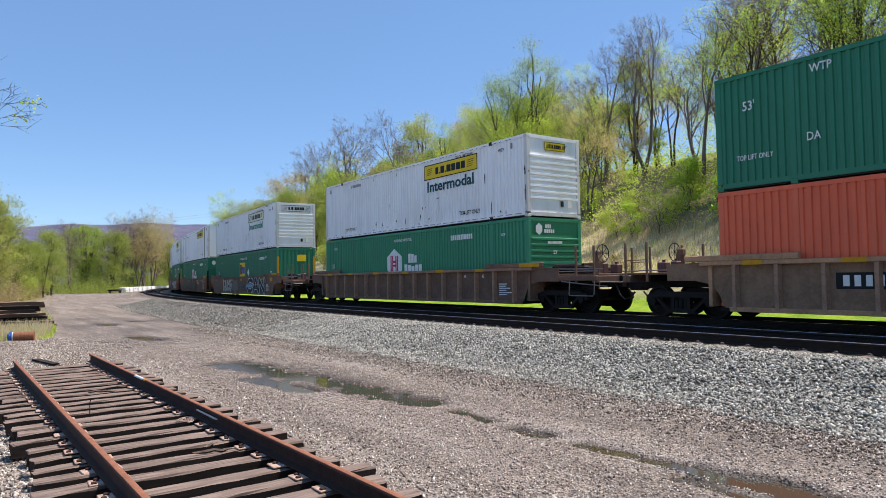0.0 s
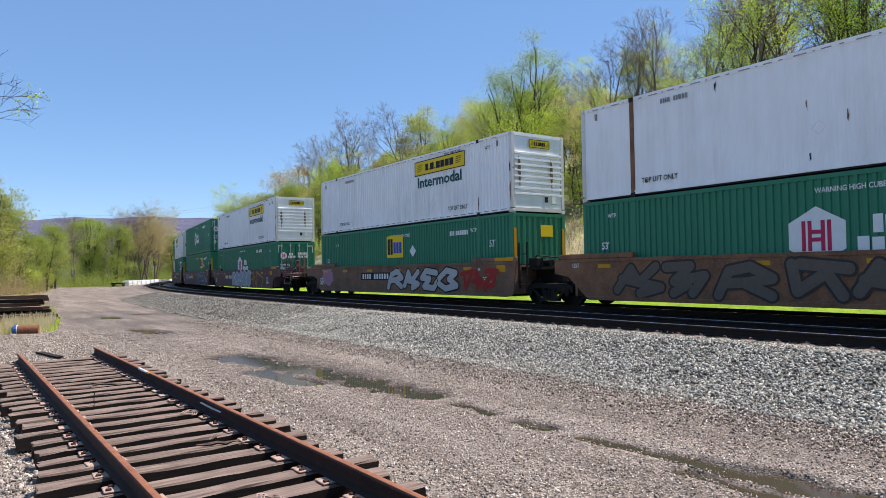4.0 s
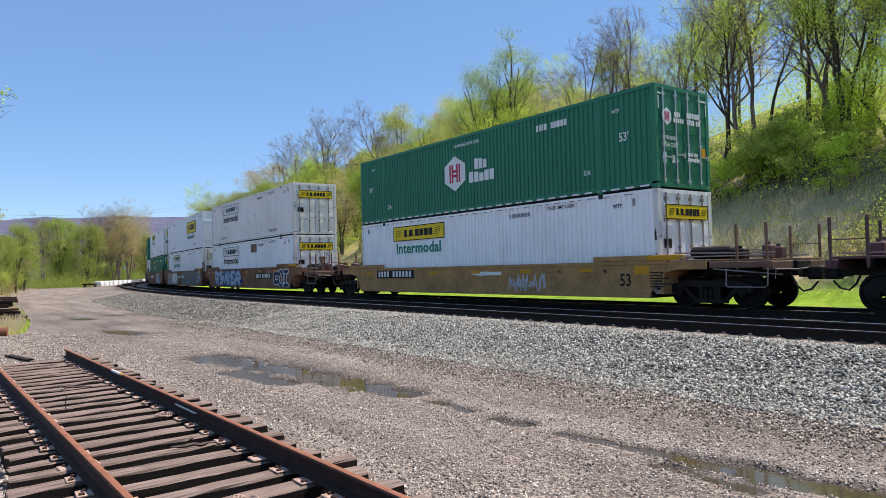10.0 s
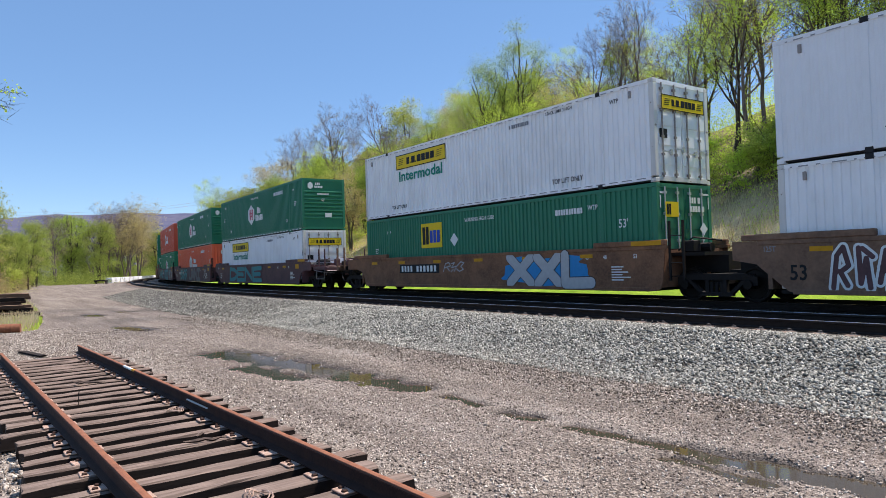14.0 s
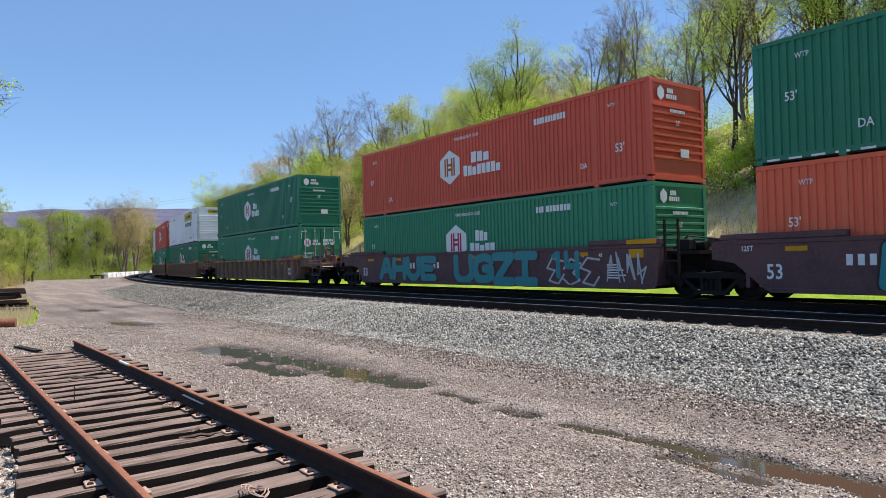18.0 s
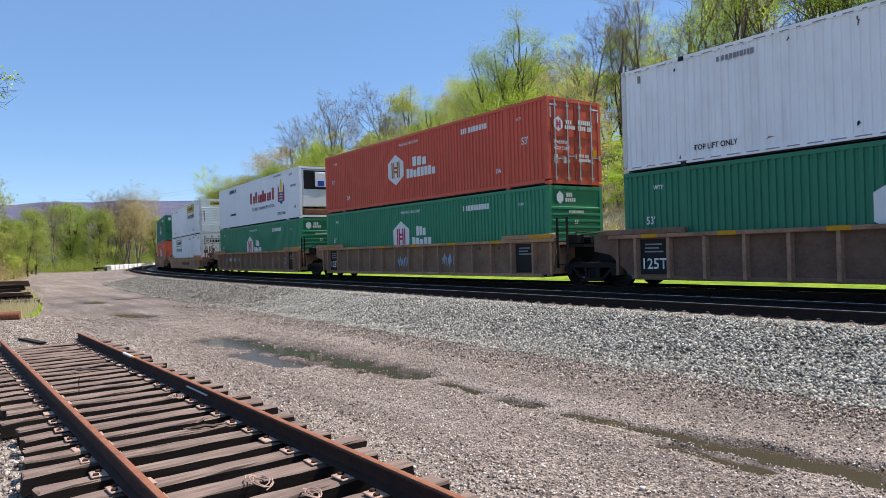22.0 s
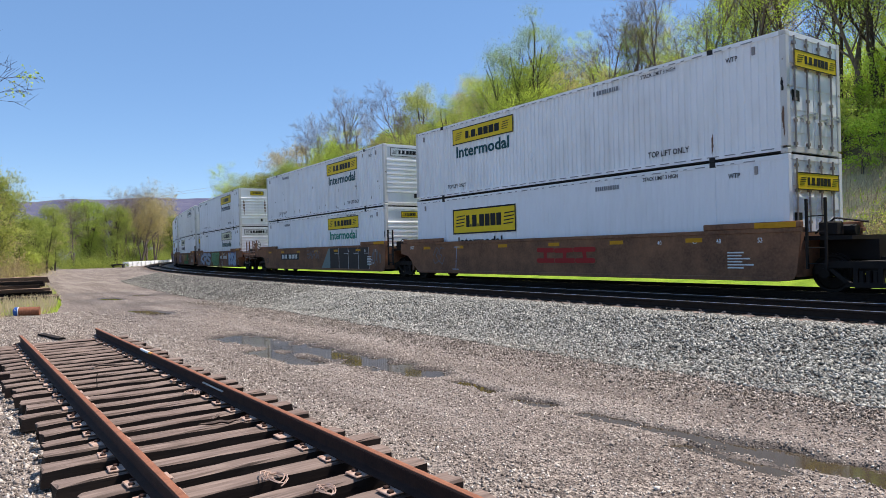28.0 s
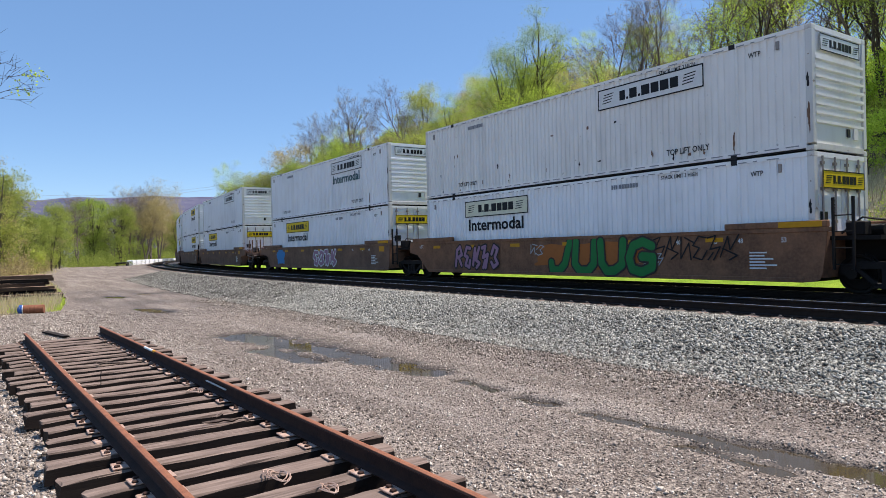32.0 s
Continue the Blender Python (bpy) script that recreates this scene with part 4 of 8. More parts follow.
        part("logo_mark", shared("logo_mark", lambda: hex_mark(1.27, 1.34), spec.get("markmat", MAGENTA)), p, pose(0, -0.005, 0))
        wide = 2.15 if spec.get("inc") else 1.45
        name_blocks(c, hx + 1.5, face - 0.006, 1.02, wide, 0.92, INK_WHITE)
        if spec.get("dashes"):
            part("reflective_tape", shared("reflective_tape", lambda: stripes([0.3] * 31, 0.05, 0.21), INK_WHITE), c, pose(-HX + 0.3, -HY - 0.006, 0.06), "white reflective dashes along the bottom rail")
        if end == "louvre":
            q = part("end_logo", shared("small_hexagon", lambda: hexagon(0.3, 0.42), INK_WHITE), c, pose(HX + 0.012, -0.95, 2.28, 0, 0, 90), "small white hexagon")
            part("end_name", shared("end_name", lambda: small_name(0.5, 0.22), INK_WHITE), c, pose(HX + 0.012, -0.55, 2.36, 0, 0, 90))
            lettering("53'", INK_WHITE, c, HX + 0.03, -0.15, 1.62, 0.15, None, 90)
            part("code_line", shared(("end_code", 1), lambda: bars_of(3, 12, 0.09), INK_WHITE), c, pose(HX + 0.02, -0.4, 1.98, 0, 0, 90))
            part("data_plate", shared("data_plate", lambda: Shape().box(0, 0.4, -0.003, 0.003, 0, 0.24), INK_WHITE), c, pose(HX + 0.02, 0.05, 0.72, 0, 0, 90))
        elif end == "door":
            q = part("end_logo", shared("door_hexagon", lambda: hexagon(0.4, 0.5), INK_WHITE), c, pose(HX + 0.045, -1.02, 1.75, 0, 0, 90), "small white hexagon")
            part("logo_mark", shared("door_mark", lambda: hex_mark(0.4, 0.5), MAGENTA), q, pose(0, -0.004, 0))
            part("end_name", shared("end_name", lambda: small_name(0.5, 0.3), INK_WHITE), c, pose(HX + 0.045, -0.52, 1.86, 0, 0, 90))
            part("reflective_tape", shared("door_tape", lambda: Shape().box(0.02, 0.34, -0.002, 0.002, 2.6, 2.65).box(0.02, 0.06, -0.002, 0.002, 2.2, 2.55).box(2.0, 2.34, -0.002, 0.002, 2.6, 2.65).box(2.3, 2.34, -0.002, 0.002, 2.2, 2.55), INK_WHITE), c, pose(HX + 0.006, -1.18, 0, 0, 0, 90))
            for k, z in enumerate((2.05, 1.85, 0.95, 0.8)):
                part("code_line", shared(("door_code", k), lambda: bars_of(k + 9, 6 + k, 0.15 if k < 2 else 0.1), INK_WHITE), c, pose(HX + 0.045, 0.12, z, 0, 0, 90))
            part("data_plate", shared("orange_plate", lambda: Shape().box(0, 0.2, -0.003, 0.003, 0, 0.24), YELLOW), c, pose(HX + 0.004, 0.86, 1.0, 0, 0, 90), "small orange plate")
            part("data_plate", shared("door_sheet", lambda: Shape().box(0, 0.16, -0.003, 0.003, 0, 0.3).box(0.42, 0.56, -0.003, 0.003, 0.02, 0.24), INK_WHITE), c, pose(HX + 0.004, -1.0, 0.7, 0, 0, 90), "white data plates")
            lettering("WARNING", INK_WHITE, c, HX + 0.045, -1.05, 1.35, 0.12, None, 90)
            lettering("HIGH CUBE", INK_WHITE, c, HX + 0.045, -1.05, 1.15, 0.12, None, 90)
        elif end == "ribbed":
            part("end_logo", shared("small_hexagon", lambda: hexagon(0.3, 0.42), INK_WHITE), c, pose(HX + 0.0, -0.6, 2.05, 0, 0, 90), "small white hexagon")
    elif kind == "jbh":
        right = end != "door"
        b0 = HX - 6.45 if right else -HX + 2.72
        if spec.get("big"):
            banner(c, b0 - 0.1, 1.42, b0 + 3.7, 2.4, BANNER_YELLOW, face)
            word_z, word_h = 0.98, 0.33
        else:
            banner(c, b0, 2.03, b0 + 3.66, 2.65, spec.get("plate", BANNER_YELLOW), face)
            word_z, word_h = 1.52, 0.44
        if spec.get("word") is not None:
            lettering("Intermodal", spec["word"], c, b0 + 0.22, face - 0.005, word_z, word_h, 3.2 if not spec.get("big") else 2.7, bold=0.034)
        stencil("TOP LIFT ONLY", HX - 4.0, 0.36, 0.165)
        stencil("TOP LIFT ONLY", -HX + 2.3, 0.36, 0.15)
        stencil("WTP", HX - 1.55, 2.45, 0.13)
        stencil("STACK LIMIT 3 HIGH", HX - 4.2, 2.63, 0.11)
        code(HX - 6.0 if not right else -HX + 3.0, 2.5, 0.13, 11)
        part("placard_frame", shared("placard_frame", lambda: diamond_frame(0.17), GREY_WHITE), c, pose(-0.8, face - 0.004, 1.05))
        if end == "door":
            banner(c, 0, 2.0, 2.0, 2.42, spec.get("endplate", BANNER_YELLOW), 0).matrix_basis = pose(HX + 0.05, -1.0, 2.05, 0, 0, 90)
            part("data_plate", shared("door_plate", lambda: Shape().box(0, 0.34, -0.003, 0.003, 0, 0.26), INK), c, pose(HX - 0.005, -1.05, 1.25, 0, 0, 90))
        else:
            pale = spec.get("endplate") == BANNER_WHITE
            banner(c, 0, 0, 1.9 if pale else 1.0, 0.4 if pale else 0.3, spec.get("endplate", BANNER_YELLOW), 0).matrix_basis = pose(HX + 0.012, -0.95 if pale else -0.45, 2.33 if pale else 2.38, 0, 0, 90)
            part("vent", shared("end_vent", lambda: Shape().soft_box(0, 0.22, -0.02, 0.01, 0, 0.3, 0.01), GREY_WHITE), c, pose(HX - 0.01, 0.62, 0.35, 0, 0, 90))
            part("vent", shared("end_vent_small", lambda: Shape().soft_box(0, 0.14, -0.02, 0.01, 0, 0.2, 0.01), CASTING_DARK), c, pose(HX - 0.01, 0.3, 0.4, 0, 0, 90))
        if spec.get("patch"):
            q = part("repair_patch", shared("repair_patch", lambda: Shape().soft_box(0, 1.1, -0.012, 0.01, 0, 0.42, 0.008), BROWN), c, pose(0.71, face - 0.004, 2.2), "rusty riveted repair patch")
            part("patch_rim", shared("patch_rim", lambda: Shape().box(-0.04, 1.14, -0.016, 0.0, -0.04, 0.0).box(-0.04, 1.14, -0.016, 0.0, 0.42, 0.46), RUST_BROWN), q)
        if spec.get("scuffs"):
            for tone in (CASTING_DARK, BROWN):
                marks = Shape()
                for k in range(spec["scuffs"] * 2):
                    x, z = r.uniform(-HX + 0.6, HX - 0.5), r.choice((0.24, 0.3, 0.5, 2.6, 1.6, 0.4, 0.9, 1.2))
                    w, h = r.choice(((0.03, 0.2), (0.05, 0.12), (0.09, 0.07), (0.025, 0.32), (0.04, 0.16)))
                    smear(marks, r, x, z, w, h)
                part("scuff", marks.mesh("scuff", tone), c, pose(0, face - 0.003, 0))
        if worn != mat and r.random() < 0.75:
            for x, z, k in ((HX - 0.09, 0.35, 0), (HX - LIFT + 0.02, 0.1, 1), (HX - 0.10, 1.4, 2)):
                part("rust_streak", shared(("post_rust", k), lambda: blot(60 + k, 0.05, 0.85 - 0.2 * k), CASTING_DARK if k == 2 else BROWN), c, pose(x, -HY - 0.009, z))
        if spec.get("rust"):
            for y in (-0.95, 0.62):
                part("rust_streak", shared("rust_streak", lambda: blot(7, 0.13, 1.55), BROWN), c, pose(HX + 0.009, y, 0.75, 0, 0, 90))
    elif kind == "emp":
        stencil("WTP", HX - LIFT - 0.55, 2.32, 0.16)
        stencil("WTP", -HX + 1.8, 2.2, 0.13)
        stencil("53'", HX - 1.35, 1.2 if spec.get("low53") else 1.72, 0.26)
        stencil("53'", -HX + 0.75, 1.36, 0.22)
        stencil("WARNING HIGH CUBE", -0.6, 2.38, 0.145)
        code(HX - 3.9, 2.25, 0.18, 10)
        px = spec["plate_x"]
        tone = spec.get("plate", BANNER_YELLOW)
        p = part("logo_plate", shared("logo_plate", lambda: Shape().box(0, 1.46, -0.002, 0.002, 0, 1.0), tone), c, pose(px, face - 0.006, spec.get("plate_z", 1.48)), "square logo plate")
        part("logo_mark", shared("mark_large", lambda: plate_bars(0), INK), p, pose(0.1, -0.005, 0.14))
        part("logo_mark", shared("mark_small", lambda: plate_bars(1), INK_BLUE), p, pose(0.62, -0.005, 0.2))
        part("placard", shared("placard", lambda: Shape().prism([(0, 0.26), (0.26, 0), (0.52, 0.26), (0.26, 0.52)], "y", -0.002, 0.002), INK_WHITE), c, pose(px + 2.0, face - 0.005, spec.get("plate_z", 1.48)))
        plate = shared("end_logo_plate", lambda: Shape().box(0, 0.6, -0.003, 0.003, 0, 0.42), tone)
        if end == "door":
            q = part("logo_plate", plate, c, pose(HX + 0.045, -0.98, 1.95, 0, 0, 90), "square logo plate")
            part("logo_mark", shared("end_mark", lambda: plate_bars(0), INK), q, Matrix.Translation((0.06, -0.006, 0.06)) @ Matrix.Diagonal((0.42, 1, 0.42, 1)))
            for k, z in enumerate((2.35, 2.1)):
                part("code_line", shared(("plate_code", k), lambda: bars_of(k + 4, 5 + k, 0.17), INK_WHITE), c, pose(HX + 0.045, 0.16, z, 0, 0, 90))
            part("placard", shared("end_placard", lambda: Shape().prism([(0, 0.19), (0.19, 0), (0.38, 0.19), (0.19, 0.38)], "y", -0.002, 0.002), INK_WHITE), c, pose(HX + 0.045, 0.62, 1.42, 0, 0, 90))
            part("reflective_tape", shared("plate_tape", lambda: Shape().box(0.02, 0.34, -0.002, 0.002, 2.6, 2.65).box(0.02, 0.06, -0.002, 0.002, 2.2, 2.55).box(2.0, 2.34, -0.002, 0.002, 2.6, 2.65).box(2.3, 2.34, -0.002, 0.002, 2.2, 2.55), INK_WHITE), c, pose(HX + 0.006, -1.18, 0, 0, 0, 90))
        else:
            part("logo_plate", plate, c, pose(HX + 0.0, 0.05, 2.05, 0, 0, 90))
            for y in (-HY + 0.05, HY - 0.17):
                part("edge_tape", shared("edge_tape", lambda: Shape().box(0, 0.12, -0.002, 0.002, 0, 1.1), YELLOW), c, pose(HX + 0.004, y, 1.25, 0, 0, 90))
    elif kind == "reefer":
        reefer_end(c)
        x0 = HX
        for k, u in enumerate((0.0, 0.62, 1.06, 1.56, 2.0, 2.38, 2.76, 3.3, 3.72, 4.22)):
            tall = 0.78 if k in (0, 2, 5, 9) else 0.56
            stroke = Shape()
            for q in (0.0, 0.19):
                stroke.prism([(q, 0.07), (q + 0.075, 0.0), (q + 0.15, 0.07), (q + 0.15, tall - 0.07), (q + 0.075, tall), (q, tall - 0.07)], "y", -0.002, 0.002)
            part("logo_stroke", stroke.mesh("logo_stroke", RED_INK), c, pose(x0 - 8.7 + u, face - 0.005, 1.33))
        lettering("GLOBAL TRANSPORTATION", INK_DARK_TEAL, c, x0 - 8.4, face - 0.005, 0.9, 0.2, 4.3)
        part("code_line", shared("stack_words", lambda: bars_of(21, 10, 0.26), INK_DARK_TEAL), c, pose(x0 - 13.4, face - 0.005, 2.42))
        part("code_line", shared("web_words", lambda: bars_of(22, 14, 0.14), INK), c, pose(x0 - 13.3, face - 0.005, 0.85))
        stencil("TOP LIFT ONLY", x0 - 3.6, 0.36, 0.17)
        stencil("STACK LIMIT 3 HIGH", x0 - 4.1, 2.66, 0.12)
        stencil("WTP", x0 - 1.5, 2.5, 0.16)
        stencil("TARE WEIGHT", x0 - 1.4, 1.85, 0.12)
        lettering("53'", RED_INK, c, x0 - 0.8, face - 0.005, 0.6, 0.18)
        crest = part("crest", shared("crest_shield", lambda: Shape().prism([(0.2, 0.75), (0.2, 0.2), (0.55, 0.0), (0.9, 0.2), (0.9, 0.75)], "y", -0.002, 0.002), INK_BLUE), c, pose(x0 - 3.45, face - 0.005, 0.95), "coat of arms in blue, red and gold")
        part("crest_side", shared("crest_side", lambda: Shape().prism([(0.0, 0.2), (0.19, 0.15), (0.19, 1.0), (0.05, 1.25), (0.0, 0.8)], "y", -0.002, 0.002), RED_INK), crest)
        part("crest_side", shared("crest_side_mirrored", lambda: Shape().prism([(0.91, 0.15), (1.1, 0.2), (1.1, 0.8), (1.05, 1.25), (0.91, 1.0)], "y", -0.002, 0.002), RED_INK), crest)
        part("crest_top", shared("crest_top", lambda: Shape().prism([(0.35, 0.8), (0.75, 0.8), (0.7, 1.3), (0.6, 1.55), (0.45, 1.5)], "y", -0.002, 0.002).box(0.3, 0.8, -0.004, -0.001, 0.25, 0.33).box(0.3, 0.8, -0.004, -0.001, 0.42, 0.5).box(0.3, 0.8, -0.004, -0.001, 0.58, 0.66), BANNER_YELLOW), crest, pose(0, -0.004, 0))
    return c


def diamond_frame(a):
    sh = Shape()
    t = 0.018
    for u, v in ((1, 1), (1, -1), (-1, 1), (-1, -1)):
        sh.prism([(u * a, 0), (0, v * a), (0, v * (a - t)), (u * (a - t), 0)], "y", -0.002, 0.002)
    return sh


def smear(sh, r, x, z, w, h):
    """One small uneven mark, upright on the wall."""
    k = len(sh.v)
    for q in range(9):
        a = 2 * math.pi * q / 9
        g = r.choice((0.3, 0.55, 0.8, 1.0, 1.25))
        sh.v.append((x + w * g * math.cos(a), -0.0001 * (k % 7), z + 0.5 * h * g * math.sin(a)))
    sh.f.append(tuple(range(k, k + 9)))


def blot(seed, w=0.22, h=0.2):
    r = random.Random(seed + 40)
    n = 14
    pts = []
    for k in range(n):
        a = 2 * math.pi * k / n
        q = r.uniform(0.35, 1.0)
        pts.append((w * q * math.cos(a), h * (0.5 + 0.5 * q * math.sin(a))))
    return Shape().prism(pts, "y", -0.001, 0.001)


def plate_bars(which):
    """Plain solid bars in a row, a large pair or a small run."""
    if which == 0:
        return Shape().box(0, 0.2, -0.002, 0.002, 0, 0.72).box(0.25, 0.44, -0.002, 0.002, 0, 0.72)
    return Shape().box(0, 0.2, -0.002, 0.002, 0, 0.5).box(0.25, 0.45, -0.002, 0.002, 0, 0.5).box(0.5, 0.7, -0.002, 0.002, 0, 0.5)


def reefer_end(c):
    u = part("cooling_unit", shared("cooling_unit", lambda: Shape().soft_box(HX - 0.35, HX - 0.02, -HY + 0.2, HY - 0.2, 0.62, 2.75, 0.06), CLEAN_WHITE), c, None, "white cooling unit with a black grille")
    part("grille", shared("unit_grille", lambda: unit_grille(), CASTING_DARK), u)
    part("unit_panel", shared("unit_panel", lambda: Shape().soft_box(HX - 0.02, HX + 0.03, -0.35, 0.35, 1.75, 2.6, 0.03), CLEAN_WHITE), u)
    part("unit_badge", shared("unit_badge", lambda: Shape().box(HX + 0.031, HX + 0.036, -0.2, 0.2, 1.82, 2.1), INK_BLUE), u)
    part("fuel_tank", shared("fuel_tank", lambda: Shape().soft_box(HX - 0.5, HX - 0.02, -HY + 0.25, HY - 0.3, 0.2, 0.55, 0.08), RUST_BROWN), c)


def unit_grille():
    sh = Shape().box(HX - 0.03, HX - 0.005, -HY + 0.28, HY - 0.28, 1.62, 2.68)
    for k in range(9):
        sh.box(HX - 0.005, HX + 0.012, -HY + 0.3, HY - 0.3, 1.68 + k * 0.11, 1.72 + k * 0.11)
    return sh


# ---- freight train: well wagons ----
SILL = 1.54          # half width over the side sills
WHEEL_R = 0.44


def side_profile(left, right):
    """Outline of a side sill; ends marked 'c' run out over a coupled end, 'a' stop at a shared bogie."""
    def half(kind):
        if kind == "c":
            return [(7.8, 0.27), (7.9, 0.36), (8.08, 0.72), (8.3, 0.93), (8.75, 1.02), (9.6, 1.02), (9.6, 1.46), (8.3, 1.50)]
        if kind == "s":
            return [(7.6, 0.27), (7.8, 0.32), (8.55, 0.95), (8.95, 1.02), (9.15, 1.05), (9.15, 1.50)]
        return [(8.1, 0.27), (8.25, 0.32), (8.32, 0.45), (8.45, 1.50)]
    r = half(right)
    l = [(-x, z) for x, z in half(left)][::-1]
    return r + l


def truck_frame():
    """One cast side frame with its two openings, seen from the side."""
    sh = Shape()
    for y0 in (-1.12,):
        y1 = y0 + 0.12
        sh.prism([(-1.12, 0.42), (-1.12, 0.62), (-0.75, 0.72), (0.75, 0.72), (1.12, 0.62), (1.12, 0.42), (0.85, 0.42), (0.8, 0.56), (-0.8, 0.56), (-0.85, 0.42)], "y", y0, y1)
        sh.prism([(-0.85, 0.55), (-0.72, 0.55), (-0.32, 0.20), (-0.45, 0.20)], "y", y0, y1)
        sh.prism([(0.72, 0.55), (0.85, 0.55), (0.45, 0.20), (0.32, 0.20)], "y", y0, y1)
        sh.box(-0.46, 0.46, y0, y1, 0.14, 0.25)
        for x in (-0.3, 0.2):
            sh.box(x, x + 0.1, y0, y1, 0.25, 0.57)
    return sh


def bolster():
    sh = Shape().box(-0.18, 0.18, -1.0, 1.0, 0.45, 0.72).box(-0.35, 0.35, -0.35, 0.35, 0.6, 0.8)
    for x in (-0.14, 0.0, 0.14):
        for y in (-1.06, 1.06):
            sh.tube([(x, y, 0.25), (x, y, 0.5)], 0.06, 8)
    return sh


def wheelset():
    """Axle with two wheels, turning about its own middle."""
    sh = Shape().tube([(0, -1.15, 0), (0, 1.15, 0)], 0.075, 10)
    for side in (-1, 1):
        y = side * 0.7525
        prof = [(0.11, -0.09), (0.13, -0.05), (WHEEL_R - 0.09, -0.03), (WHEEL_R - 0.06, -0.065), (WHEEL_R, -0.065), (WHEEL_R, 0.045), (WHEEL_R + 0.028, 0.05), (WHEEL_R + 0.028, 0.07), (WHEEL_R - 0.06, 0.07), (WHEEL_R - 0.09, 0.03), (0.13, 0.05), (0.11, 0.09)]
        sh.lathe([(r, o if side < 0 else -o) for r, o in prof], (0, y, 0), "y", 26)
        sh.tube([(0, side * 1.02, 0), (0, side * 1.17, 0)], 0.12, 8)
        for k in range(3):
            a = 2 * math.pi * k / 3
            sh.box(0.24 * math.cos(a) - 0.03, 0.24 * math.cos(a) + 0.03, y + side * 0.055 - 0.012, y + side * 0.055 + 0.012, 0.24 * math.sin(a) - 0.03, 0.24 * math.sin(a) + 0.03)
    return sh


def ladder():
    sh = Shape()
    for x in (0.0, 0.42):
        sh.box(x, x + 0.05, -0.03, 0.03, 0.0, 1.6)
    for z in (0.12, 0.48, 0.84, 1.2):
        sh.tube([(0.03, 0, z), (0.44, 0, z)], 0.014, 5)
    return sh


def hand_wheel():
    sh = Shape()
    ring = [(0.0, 0.28 * math.cos(a), 0.28 * math.sin(a)) for a in np.linspace(0, 2 * math.pi, 17)]
    sh.tube(ring, 0.016, 5, False)
    for k in range(4):
        a = math.pi * k / 4
        sh.tube([(0, -0.28 * math.cos(a), -0.28 * math.sin(a)), (0, 0.28 * math.cos(a), 0.28 * math.sin(a))], 0.011, 4)
    return sh


def coupler():
    return Shape().box(11.2, 11.55, -0.09, 0.09, 0.78, 0.98).soft_box(11.42, 11.75, -0.17, 0.17, 0.72, 1.05, 0.04)


def low_step():
    """Bent tube step hanging under the deck's edge."""
    return Shape().tube([(10.05, -1.36, 1.05), (10.05, -1.40, 0.62), (10.1, -1.41, 0.57), (11.05, -1.41, 0.57), (11.1, -1.40, 0.62), (11.1, -1.36, 1.05)], 0.016, 6)


def brake_stand():
    """Crooked bracket that carries the hand brake's gear box."""
    sh = Shape().prism([(-0.06, 0.0), (0.10, 0.0), (0.12, 0.35), (0.08, 0.6), (-0.06, 0.6), (-0.1, 0.4)], "y", -0.09, 0.09)
    return sh.soft_box(-0.14, 0.08, -0.11, 0.11, 0.5, 0.74, 0.04)


END_PIPES = (((8.4, -1.22, 1.34), (11.1, -1.22, 1.34)), ((8.4, -1.1, 1.46), (9.6, -1.1, 1.42), (11.1, -1.0, 1.40)), ((8.6, -0.9, 1.3), (9.4, -0.4, 1.55), (10.6, -0.3, 1.45)),
             ((9.7, -1.38, 1.02), (10.6, -1.36, 0.94), (11.2, -0.9, 0.86)), ((8.7, 0.6, 1.32), (11.1, 0.7, 1.32)))


